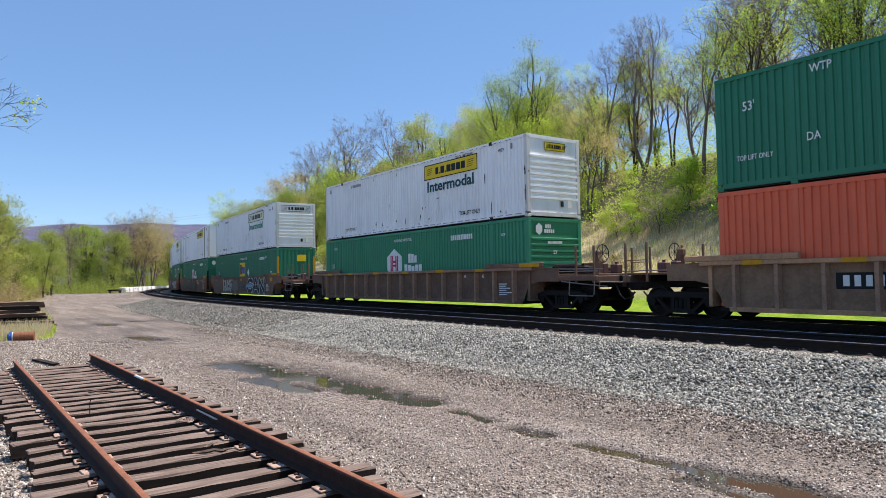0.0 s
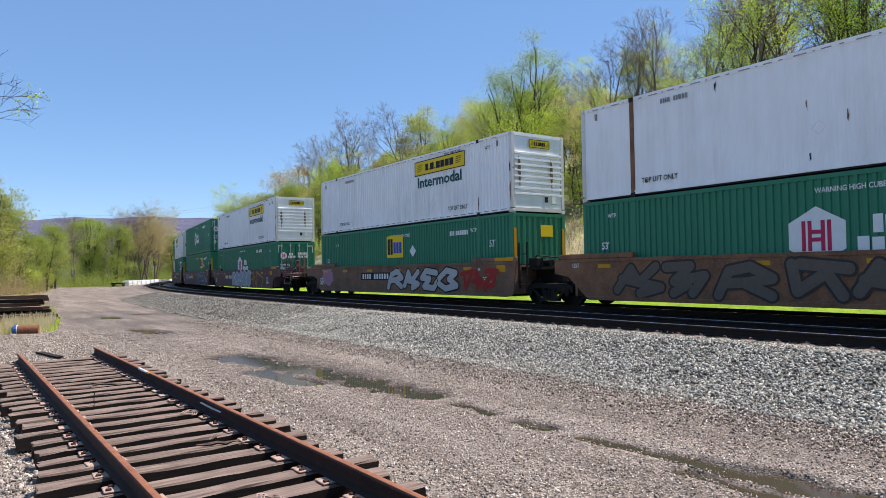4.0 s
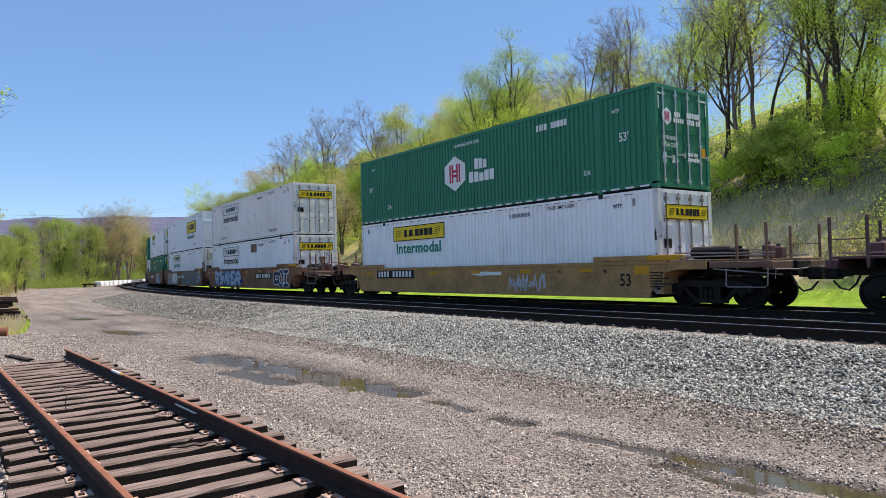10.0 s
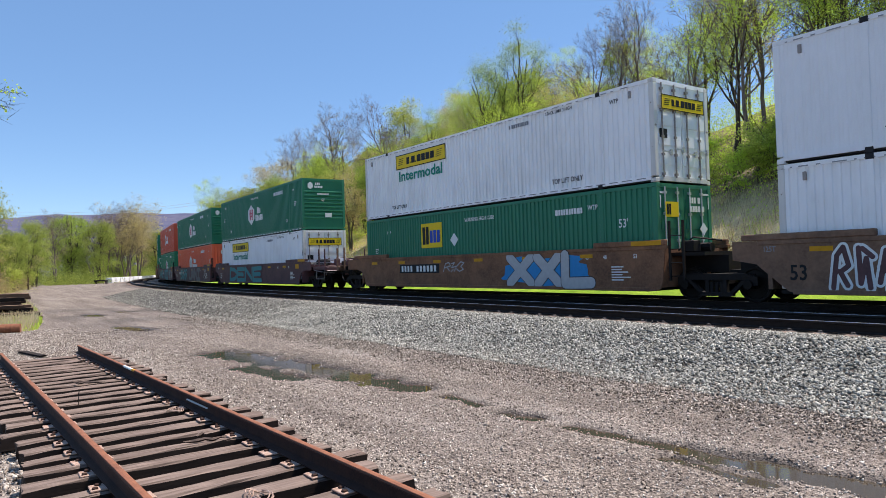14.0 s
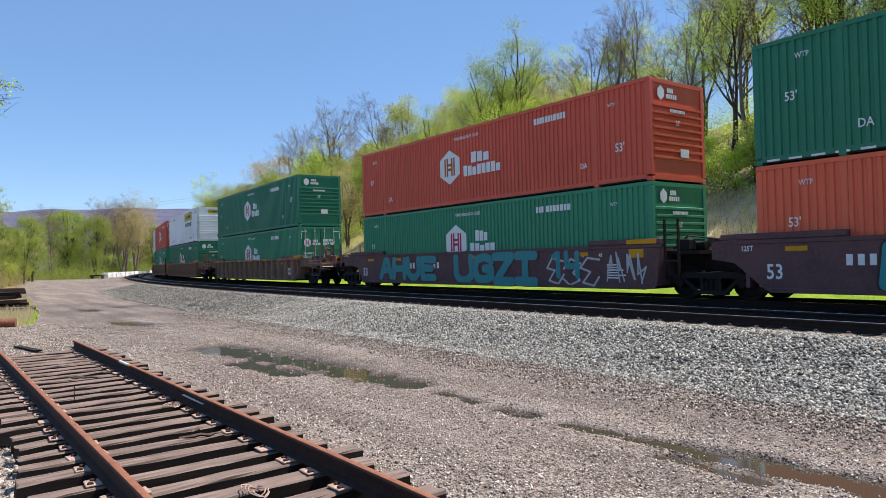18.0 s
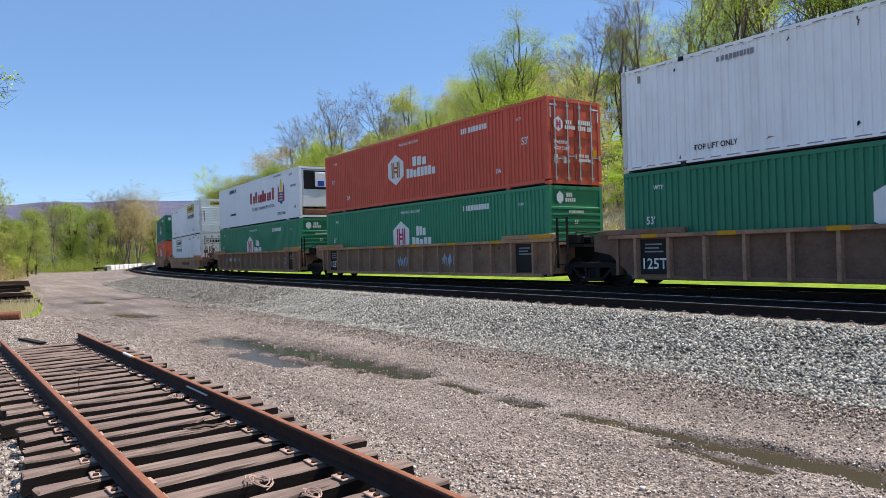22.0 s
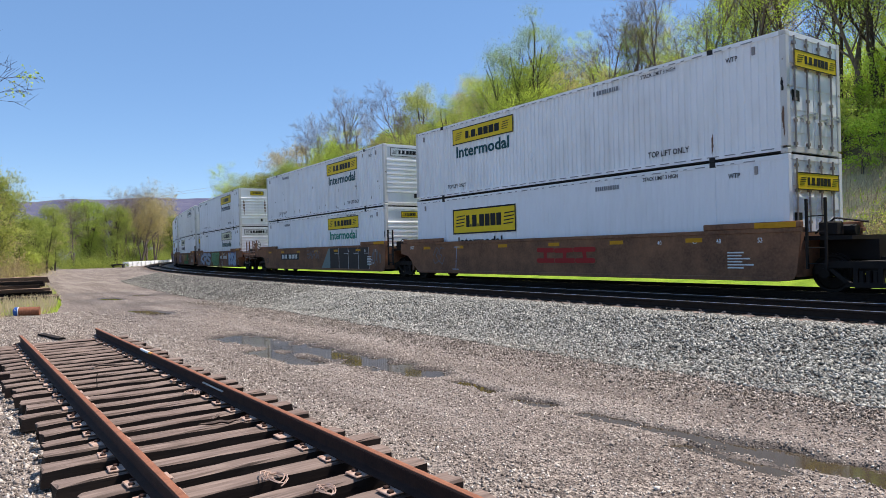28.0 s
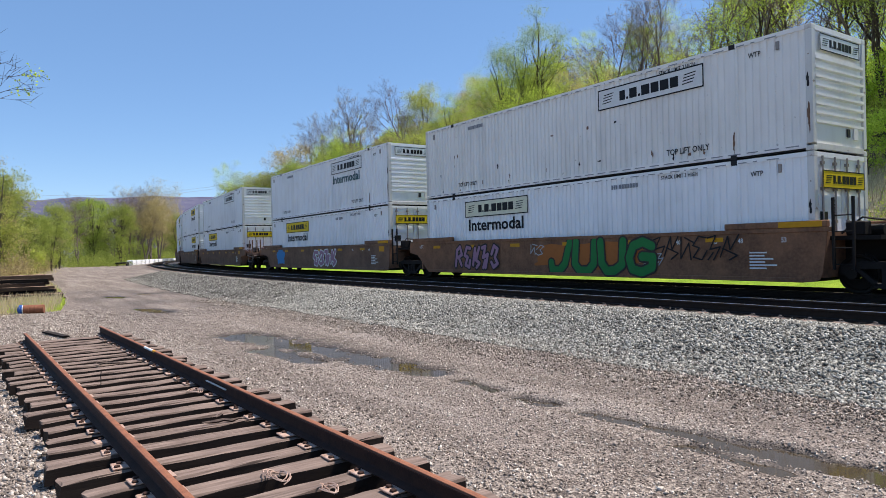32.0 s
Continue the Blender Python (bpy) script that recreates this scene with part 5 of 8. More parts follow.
def end_platform(c, turn, mat, brake):
    """Open deck over the coupled end: plate, beams, pipes, valves, posts and step, each a part."""
    gear = MAROON
    deck = MAROON if mat == MAROON else BROWN_PANEL
    post = MAROON if mat == MAROON else BROWN
    part("deck_plate", shared("deck_plate", lambda: Shape().soft_box(8.3, 11.15, -1.22, 1.22, 1.19, 1.255, 0.01), deck), c, turn)
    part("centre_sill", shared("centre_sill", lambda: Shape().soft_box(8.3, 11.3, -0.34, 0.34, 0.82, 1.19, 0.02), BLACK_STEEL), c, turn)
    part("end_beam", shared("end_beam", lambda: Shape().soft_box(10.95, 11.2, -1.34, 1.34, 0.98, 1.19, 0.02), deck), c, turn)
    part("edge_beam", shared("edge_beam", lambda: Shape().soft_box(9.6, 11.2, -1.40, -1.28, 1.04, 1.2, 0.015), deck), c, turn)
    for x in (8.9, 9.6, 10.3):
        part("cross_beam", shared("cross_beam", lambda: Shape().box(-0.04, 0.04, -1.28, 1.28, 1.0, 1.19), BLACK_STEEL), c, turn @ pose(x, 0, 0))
    part("air_reservoir", shared("air_reservoir", lambda: Shape().lathe([(0.0, -0.62), (0.12, -0.6), (0.17, -0.52), (0.17, 0.52), (0.12, 0.6), (0.0, 0.62)], (9.3, -0.7, 1.44), "x", 14), BLACK_STEEL), c, turn)
    for k, pts in enumerate(END_PIPES):
        part("pipe", shared(("pipe", k), lambda: Shape().tube(pts, 0.02, 6), PIPE_STEEL), c, turn)
    for k, (x, y, w, h) in enumerate(((9.95, -0.95, 0.34, 0.26), (10.35, 0.2, 0.3, 0.3), (9.1, 0.5, 0.4, 0.22), (10.55, -0.6, 0.22, 0.34))):
        part("valve", shared(("valve", k), lambda: Shape().soft_box(x, x + w, y, y + 0.28, 1.256, 1.256 + h, 0.03).tube([(x + w / 2, y + 0.14, 1.25 + h), (x + w / 2, y + 0.14, 1.33 + h)], 0.05, 8), gear if k % 2 else BLACK_STEEL), c, turn)
    part("coupler", shared("coupler", coupler, BLACK_STEEL), c, turn)
    for x in (10.3, 11.05):
        for y in (0.0, 2.68):
            part("hand_rail", shared("hand_rail", lambda: Shape().soft_box(0, 0.055, -1.38, -1.31, 1.0, 2.12, 0.008), post), c, turn @ pose(x, y, 0))
    part("rung", shared("rung", lambda: Shape().tube([(10.33, -1.345, 1.62), (11.07, -1.345, 1.62)], 0.014, 5), post), c, turn @ pose(0, 2.68, 0))
    part("step", shared("step", low_step, PIPE_STEEL), c, turn)
    part("hose", shared("hose", lambda: Shape().tube([(11.15, -0.45, 0.92), (11.3, -0.46, 0.6), (11.45, -0.42, 0.45), (11.6, -0.32, 0.5), (11.72, -0.24, 0.68)], 0.028, 6), CASTING_DARK), c, turn)
    part("uncoupling_lever", shared("uncoupling_lever", lambda: Shape().tube([(11.26, -1.35, 0.78), (11.26, -1.3, 1.0), (11.3, -0.4, 0.98), (11.5, -0.1, 1.02)], 0.013, 5), PIPE_STEEL), c, turn)
    if brake:
        part("brake_stand", shared("brake_stand", brake_stand, post), c, turn @ pose(10.75, -0.8, 1.25))
        part("hand_brake", shared("hand_brake", hand_wheel, CASTING_DARK), c, turn @ pose(10.95, -0.8, 1.88))


def spray(c, spec, seed, y):
    """A sprayed piece on the sill: thick bent strokes with an edge, never letters."""
    x0, x1, z0, z1, fill, edge, style = spec
    flat_y = y - 0.0012 - 0.0009 * (seed % 4)
    r = random.Random(seed)
    if ":" in style:
        how, text = style.split(":")
        fat, rim, lean = {"word": (0.115, 0.055, 0.05), "fat": (0.15, 0.055, 0.06), "thin": (0.05, 0.035, 0.08), "slab": (0.135, 0.025, 0.0), "line": (0.045, 0.0, 0.1)}[how]
        word_strokes(c, x0, x1, z0, z1, text, fill, edge, y, seed, fat, rim, lean)
        return
    if style == "slabs":
        n = round((x1 - x0) / 1.12)
        for k in range(n):
            a = x0 + k * (x1 - x0) / n
            b = a + (x1 - x0) / n
            pane = Shape().prism([(a + 0.03, z0 + 0.02), (b - 0.03, z0), (b - 0.06, z1), (a + 0.01, z1 - 0.03)], "y", -0.001, 0.001)
            part("sprayed_pane", pane.mesh("sprayed_pane", fill), c, pose(0, y - 0.003, 0))
            line = Shape()
            ribbon(line, [(b - 0.04, z1), (b + 0.01, 0.5 * (z0 + z1)), (b, z0)], 0.022, 0.0)
            ribbon(line, [(b - 0.5, z0 + 0.72 * (z1 - z0)), (b - 0.04, z0 + 0.72 * (z1 - z0))], 0.016, -0.002)
            part("sprayed_edge", line.mesh("sprayed_edge", edge), c, pose(0, y - 0.006, 0))
        return
    if style == "wedge":
        part("sprayed_cloud", Shape().prism([(x0, z0), (x1, z0), (x1 - 0.05, z1), (x1 - 0.25, z1)], "y", -0.0003, 0.0003).mesh("sprayed_cloud", fill), c, pose(0, flat_y, 0))
        return
    if style == "zig":
        line = Shape()
        ribbon(line, [(x0, z0 + 0.55), (x0 + 0.45, z0 + 0.55), (x0 + 0.5, z0 + 0.1), (x0 + 0.55, z1), (x0 + 1.3, z0), (x0 + 1.25, z1 - 0.05), (x1, z1 - 0.5), (x1 - 0.4, z0 + 0.05)], 0.035, 0.0)
        part("sprayed_fill", line.mesh("sprayed_fill", fill), c, pose(0, y - 0.004, 0))
        return
    if style == "cloud":
        n = 40
        pts = []
        for k in range(n):
            a = 2 * math.pi * k / n
            q = 0.86 + 0.10 * math.sin(5 * a + seed) + 0.06 * math.sin(11 * a + 2 * seed)
            cx, sz = math.cos(a), math.sin(a)
            pts.append((x0 + (x1 - x0) * (0.5 + 0.5 * q * math.copysign(abs(cx) ** 0.55, cx)), z0 + (z1 - z0) * (0.5 + 0.5 * q * math.copysign(abs(sz) ** 0.55, sz))))
        part("sprayed_cloud", Shape().prism(pts, "y", -0.0003, 0.0003).mesh("sprayed_cloud", fill), c, pose(0, flat_y, 0))
        return
    inner, outer = Shape(), Shape()
    h = z1 - z0
    n = max(1, round((x1 - x0) / (h * (0.62 if style == "block" else 0.35))))
    step = (x1 - x0) / n
    for k in range(n):
        u = x0 + (k + 0.5) * step
        if style == "tag":
            p = [(u + r.uniform(-0.6, 0.6) * step, z0 + h * v) for v in (r.uniform(0, 0.3), r.uniform(0.6, 1), r.uniform(0.2, 0.5), r.uniform(0.5, 1), r.uniform(0, 0.4))]
            ribbon(inner, p, 0.026, -0.0023 * (k % 5))
            continue
        lean = r.uniform(-0.1, 0.22) * step
        sketch(inner, outer, r, u - 0.46 * step, u + 0.46 * step, z0, z1, lean, k)
    if outer.v:
        part("sprayed_edge", outer.mesh("sprayed_edge", edge), c, pose(0, y - 0.003, 0))
    part("sprayed_fill", inner.mesh("sprayed_fill", fill), c, pose(0, y - 0.0072, 0))


# strokes of a letter in a unit cell, each a chain of points
STROKES = {
    "A": ["0,0 .4,1 .62,1 1,0", ".2,.38 .82,.38"], "B": ["0,0 0,1 .75,.95 .9,.75 .7,.55 0,.52", ".7,.55 1,.28 .8,.03 0,0"], "C": ["1,.85 .7,1 .25,.95 0,.6 0,.35 .25,.03 .7,0 1,.18"],
    "D": ["0,0 0,1 .6,.95 1,.65 1,.35 .6,.03 0,0"], "E": ["1,1 0,1 0,0 1,0", "0,.52 .8,.52"], "F": ["1,1 0,1 0,0", "0,.55 .75,.55"], "G": ["1,.85 .6,1 .15,.85 0,.5 .15,.12 .6,0 1,.15 1,.48 .6,.48"],
    "H": ["0,0 0,1", "1,0 1,1", "0,.5 1,.5"], "I": ["0,1 1,1", ".5,1 .5,0", "0,0 1,0"], "J": ["1,1 .75,.25 .45,0 .1,.05 0,.3"], "K": ["0,0 0,1", "1,1 .05,.45 1,0"], "L": ["0,1 0,0 1,0"],
    "M": ["0,0 .1,1 .5,.35 .9,1 1,0"], "N": ["0,0 .05,1 .95,0 1,1"], "O": ["0,.3 0,.7 .3,1 .7,1 1,.7 1,.3 .7,0 .3,0 0,.3"], "P": ["0,0 0,1 .7,1 1,.78 .7,.5 0,.45"], "R": ["0,0 0,1 .7,1 1,.78 .7,.52 0,.48", ".45,.48 1,0"],
    "S": ["1,.88 .6,1 .15,.92 .05,.7 .3,.55 .75,.48 1,.3 .85,.06 .4,0 0,.12"], "T": ["0,1 1,1", ".5,1 .5,0"], "U": ["0,1 0,.25 .3,0 .7,0 1,.25 1,1"], "X": ["0,1 1,0", "1,1 0,0"], "Y": ["0,1 .5,.5 1,1", ".5,.5 .5,0"],
    "Z": ["0,1 1,1 0,0 1,0"], "0": ["0,.3 0,.7 .3,1 .7,1 1,.7 1,.3 .7,0 .3,0 0,.3"], "1": [".2,.8 .6,1 .6,0"], "2": ["0,.8 .3,1 .8,.95 .95,.7 0,0 1,0"], "4": ["0,1 0,.45 1,.45", ".85,1 .85,0"], "8": [".5,.55 .1,.75 .3,1 .7,1 .9,.75 .5,.55 0,.28 .3,0 .7,0 1,.28 .5,.55"],
    "a": ["0,.15 .3,.95 .55,.4 .9,1", ".1,.5 1,.25 .6,0"], "b": [".9,.9 .3,1 0,.6 .5,.5 .2,.1 .8,0 1,.35"], "c": ["0,.9 .5,1 .2,.45 .9,.6 .6,0", ".2,0 .5,.3"],
    "d": ["0,0 .15,.8 .6,1 1,.6 .45,.45 .95,.05", ".1,.45 .45,.45"], "e": ["0,.6 .4,1 .95,.85 .55,.5 1,.2 .4,0 0,.25"], "f": [".1,1 .3,.1 .65,.7 .95,0", ".3,1 1,.8"],
    "=": ["0,.72 1,.72", "0,.3 1,.3"], "-": ["0,.5 1,.5"], "[": ["1,.85 0,.85 0,.2 1,.2"], "]": ["0,.85 1,.85 1,.2 0,.2"], "V": ["0,1 .45,0 .7,.35", ".7,.35 1,.9"],
}


def word_strokes(c, x0, x1, z0, z1, text, fill, edge, y, seed, fat=0.17, rim=0.045, lean=0.0):
    """Sprayed letters in fat bent strokes: a rim underneath and the fill upon it."""
    r = random.Random(seed)
    inner, outer = Shape(), Shape()
    step = (x1 - x0) / len(text)
    half = fat * min(step, z1 - z0)
    deep = 0.0
    for k, ch in enumerate(text):
        if ch == " ":
            continue
        a, b = x0 + k * step + half + rim, x0 + (k + 1) * step - half - rim + 0.10 * step
        dz = r.uniform(-0.03, 0.03)
        back, front = deep, deep - 0.0036
        low, high = z0 + half + rim, z1 - half - rim
        for stroke in STROKES[ch]:
            pts = []
            for pair in stroke.split():
                u, v = (float(q) for q in pair.split(","))
                pts.append((a + (b - a) * (u + r.uniform(-0.05, 0.05)) + lean * (v - 0.5), min(high, max(low, low + (high - low) * (v + r.uniform(-0.04, 0.04)) + dz))))
            if rim:
                back = ribbon(outer, pts, half + rim, back)
            front = ribbon(inner, pts, half, front)
        deep -= 0.0072
    if rim:
        part("sprayed_edge", outer.mesh("sprayed_edge", edge), c, pose(0, y - 0.005, 0))
    part("sprayed_fill", inner.mesh("sprayed_fill", fill), c, pose(0, y - 0.005, 0))


def sketch(inner, outer, r, x0, x1, z0, z1, lean, k):
    """One bent, thick stroke with an edge: an abstract sprayed sign."""
    h = z1 - z0
    half = min(0.085 * h, 0.2 * (x1 - x0))
    turns = r.randint(5, 8)
    pts = []
    for q in range(turns):
        a = 2.4 * q + r.uniform(-0.5, 0.5)
        pts.append((0.5 * (x0 + x1) + 0.62 * (x1 - x0) * math.cos(a) + lean, 0.5 * (z0 + z1) + (0.5 * h - half) * math.copysign(abs(math.sin(a * 1.3)) ** 0.5, math.sin(a * 1.3))))
    ribbon(outer, pts, half + 0.035, -0.010 * (k % 3))
    ribbon(inner, pts, half, -0.010 * (k % 3))


def ribbon(sh, pts, half, y):
    """A flat band along a polyline in the x-z plane, with round joints, each piece a little nearer than the last."""
    for (ax, az), (bx, bz) in zip(pts, pts[1:]):
        d = math.hypot(bx - ax, bz - az) or 1e-6
        nx, nz = -(bz - az) / d * half, (bx - ax) / d * half
        sh.quad((ax + nx, y, az + nz), (bx + nx, y, bz + nz), (bx - nx, y, bz - nz), (ax - nx, y, az - nz))
        y -= 0.00016
    for x, z in pts:
        k = len(sh.v)
        sh.v += [(x + half * math.cos(a), y, z + half * math.sin(a)) for a in np.linspace(0, 2 * math.pi, 13)[:-1]]
        sh.f.append(tuple(range(k, k + 12)))
        y -= 0.00016
    return y


WHEELSETS = []


def bogie(car, x):
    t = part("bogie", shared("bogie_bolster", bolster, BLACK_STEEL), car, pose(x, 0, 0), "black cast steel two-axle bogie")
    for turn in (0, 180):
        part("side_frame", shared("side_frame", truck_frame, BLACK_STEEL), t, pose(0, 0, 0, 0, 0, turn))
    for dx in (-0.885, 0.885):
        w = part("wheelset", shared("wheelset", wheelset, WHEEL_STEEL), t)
        w.matrix_parent_inverse = Matrix.Translation((dx, 0, WHEEL_R))
        WHEELSETS.append(w)


def well_wagon(spec, seed):
    """A double-stack well wagon or one unit of it; origin on the rail heads at its middle."""
    style, mat, left, right = spec["style"], spec["mat"], spec["ends"][0], spec["ends"][1]
    tone = {BROWN.name: "dark brown", RUST_BROWN.name: "rust-brown", TAN.name: "tan", YELLOW_TAN.name: "yellow-tan", MAROON.name: "dark maroon"}[mat.name]
    label = "%s %s well wagon %s" % (tone, "rib-sided" if style == "ribbed" else "smooth-sided", spec.get("look", "with weathered paint and yellow reflectors"))
    c = thing("well_wagon", label, "freight wagon", "wagons of the freight train")
    drop = spec.get("drop", 0.0)
    sunk = pose(0, 0, -drop)
    poly = [(x, z - drop if z > 1.4 else z) for x, z in side_profile(left, right)]
    key = ("side_sill", left, right, drop)
    inset = 0.13 if style == "ribbed" else 0.02
    # behind the ribs the sill takes the paint with shade in it
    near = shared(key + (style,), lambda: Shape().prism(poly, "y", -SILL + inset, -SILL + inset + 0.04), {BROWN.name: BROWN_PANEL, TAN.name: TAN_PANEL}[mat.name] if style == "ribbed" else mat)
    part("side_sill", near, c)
    part("side_sill", shared(("far_sill", left, right, drop), lambda: Shape().prism(poly, "y", SILL - 0.06, SILL - 0.02), mat), c)
    for k in (-1, 1):
        y0, y1 = sorted((k * SILL, k * (SILL - 0.16)))
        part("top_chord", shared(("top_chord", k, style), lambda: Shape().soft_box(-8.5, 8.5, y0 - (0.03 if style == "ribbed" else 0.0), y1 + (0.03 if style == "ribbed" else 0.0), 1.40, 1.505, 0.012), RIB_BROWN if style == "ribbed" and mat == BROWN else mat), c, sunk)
        part("bottom_chord", shared(("bottom_chord", k), lambda: Shape().soft_box(-7.7, 7.9, y0, y1, 0.25, 0.36, 0.012), mat), c)
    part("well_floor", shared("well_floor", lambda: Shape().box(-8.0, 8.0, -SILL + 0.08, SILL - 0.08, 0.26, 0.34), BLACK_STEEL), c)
    for sx, kind in ((-1, left), (1, right)):
        end = {"c": 8.95, "s": 8.9, "a": 8.45}[kind]
        x0, x1 = sorted((sx * 5.95, sx * end))
        for k in (-1, 1):
            y0, y1 = sorted((k * (SILL + 0.012), k * (SILL - 0.14)))
            part("end_sill_rise", shared(("end_sill_rise", sx, kind, k), lambda: Shape().soft_box(x0, x1, y0, y1, 1.506, 1.66, 0.02), mat), c, sunk)
        part("bulkhead", shared(("bulkhead", drop), lambda: Shape().box(8.2, 8.3, -SILL + 0.07, SILL - 0.07, 0.36, 1.40 - drop), mat), c, pose(0, 0, 0, 0, 0, 0 if sx > 0 else 180))
        turn = pose(0, 0, 0) if sx > 0 else pose(0, 0, 0, 0, 0, 180)
        if kind == "c":
            end_platform(c, turn, mat, (sx > 0) == (seed % 2 == 1))
            bogie(c, sx * 9.42)
        else:
            part("joint_deck", shared("joint_deck", lambda: Shape().box(8.3, 9.35, -1.1, 1.1, 1.2, 1.3).box(8.3, 9.6, -0.4, 0.4, 0.75, 1.2), BLACK_STEEL), c, turn)
            part("joint_gear", shared("joint_gear", lambda: Shape().tube([(8.5, -0.5, 1.42), (9.2, -0.5, 1.42)], 0.13, 8).soft_box(8.6, 9.0, -1.05, -0.7, 1.3, 1.62, 0.03).tube([(8.5, -1.0, 1.35), (8.9, -0.9, 1.7), (9.3, -0.2, 1.6)], 0.025, 5), BLACK_STEEL), c, turn)
            if kind == "a":
                part("ladder", shared("ladder", ladder, BLACK_STEEL), c, pose(8.5, -1.42, 0.55), "black steel ladder")
        if kind == "a":
            bogie(c, sx * 9.65)
    if style == "ribbed":
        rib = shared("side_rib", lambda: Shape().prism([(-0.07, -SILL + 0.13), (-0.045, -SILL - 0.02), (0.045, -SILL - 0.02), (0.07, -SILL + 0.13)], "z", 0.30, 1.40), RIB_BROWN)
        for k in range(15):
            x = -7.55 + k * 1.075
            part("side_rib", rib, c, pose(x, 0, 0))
        if left != "c" or right != "c":
            for x, text in [(-7.45, "125T")] * (left != "c") + [(6.55, "")] * (right != "c"):
                q = part("black_panel", shared("black_panel", lambda: Shape().box(0, 0.92, -0.004, 0.004, 0.4, 1.36), INK), c, pose(x, -SILL + 0.12, 0), "black stencil panel")
                if text:
                    lettering(text, INK_WHITE, q, 0.08, -0.008, 0.55, 0.3, 0.78)
                part("data_line", shared("panel_lines", lambda: Shape().box(0.15, 0.7, -0.002, 0.002, 1.2, 1.24).box(0.15, 0.6, -0.002, 0.002, 1.1, 1.14).box(0.15, 0.75, -0.002, 0.002, 1.0, 1.04), INK_GREY), q, pose(0, -0.008, 0))
    face = -SILL + (0.126 if style == "ribbed" else 0.018)
    tape = shared("reflector", lambda: Shape().box(0, 0.5, -0.003, 0.003, 0, 0.11), YELLOW)
    ty = -SILL - (0.034 if style == "ribbed" else -0.014)
    tz = (1.4 if style == "ribbed" else 1.22) - drop
    for x in (-7.3, -5.0, -2.4, 0.2, 2.8, 5.4):
        part("reflector", tape, c, pose(x, ty, tz), "yellow reflective strip")
    part("reflector", shared("end_reflector", lambda: Shape().box(0, 1.0, -0.003, 0.003, 0, 0.13), YELLOW), c, pose(7.35 if right == "a" else 7.85, -SILL - 0.016, 1.515 - drop), "yellow end marker")
    if style != "ribbed" and mat != RUST_BROWN:
        part("reflector", shared("patch_reflector", lambda: Shape().box(0, 0.5, -0.003, 0.003, 0, 0.24), YELLOW), c, pose(7.4, -SILL + inset - 0.005, 1.14 - drop), "yellow end marker")
    ink = INK_WHITE if mat != TAN and mat != YELLOW_TAN else INK
    if spec.get("number") is not None:
        nx = spec["number"]
        plate = part("number_panel", shared("number_panel", lambda: Shape().box(0, 2.9, -0.002, 0.002, 0, 0.36), INK), c, pose(nx, face - 0.006, 0.82)) if spec.get("panel") else c
        part("number_line", shared(("wagon_number", seed % 3), lambda: stripes([0.13] * 4 + [-0.22] + [0.13 + 0.01 * (seed % 3)] * 6, 0.24, 0.10), INK_WHITE), plate, pose(0.15, -0.004, 0.06) if plate != c else pose(nx, face - 0.006, 0.88))
    if spec.get("fifty"):
        lettering("53", INK if mat == RUST_BROWN or spec["fifty"] == "L" else ink, c, 6.9 if spec["fifty"] == "r" else -7.75, face - 0.004, 0.58, 0.36)
    for k, (word, x) in enumerate((("40", 4.5), ("45", 5.6), ("48", 6.3), ("53", 7.4))):
        lettering(word, ink, c, x, face - 0.004, 1.18 - drop, 0.12)
    part("data_line", shared("data_line", lambda: data_block(), ink), c, pose(spec.get("data", 6.6), face - 0.004, 0.55))
    if style != "ribbed" and left == "s":
        lettering("125T", INK_GREY if mat == BROWN else ink, c, -8.35, face - 0.004, 1.24, 0.13)
    for k, g in enumerate(spec.get("paint", ())):
        spray(c, g, seed * 10 + k, face)
    return c


def data_block():
    r = random.Random(8)
    sh = Shape()
    for k in range(6):
        w = r.uniform(0.35, 0.7)
        sh.box(0, w, -0.002, 0.002, k * 0.075, k * 0.075 + 0.035)
    return sh


def jbh(end, mat=None, **more):
    return dict(kind="jbh", hue="white", mat=mat or WHITE, end=end, mark=more.pop("mark", "yellow logo banner"), **more)


def hub(end, mat=None, **more):
    red = mat in (RED, DEEP_RED)
    return dict(kind="hub", hue="red" if red else "green", mat=mat or GREEN, end=end, mark="white hexagon logo", **more)


def emp(px, end="ribbed", **more):
    return dict(kind="emp", hue="green", mat=GREEN, end=end, plate_x=px, mark="square logo plate", **more)


DT = INK_DARK_TEAL
REEFER = dict(kind="reefer", hue="reefer", mat=CLEAN_WHITE, end="reefer", flat=True, mark="dark red wording and a crest")
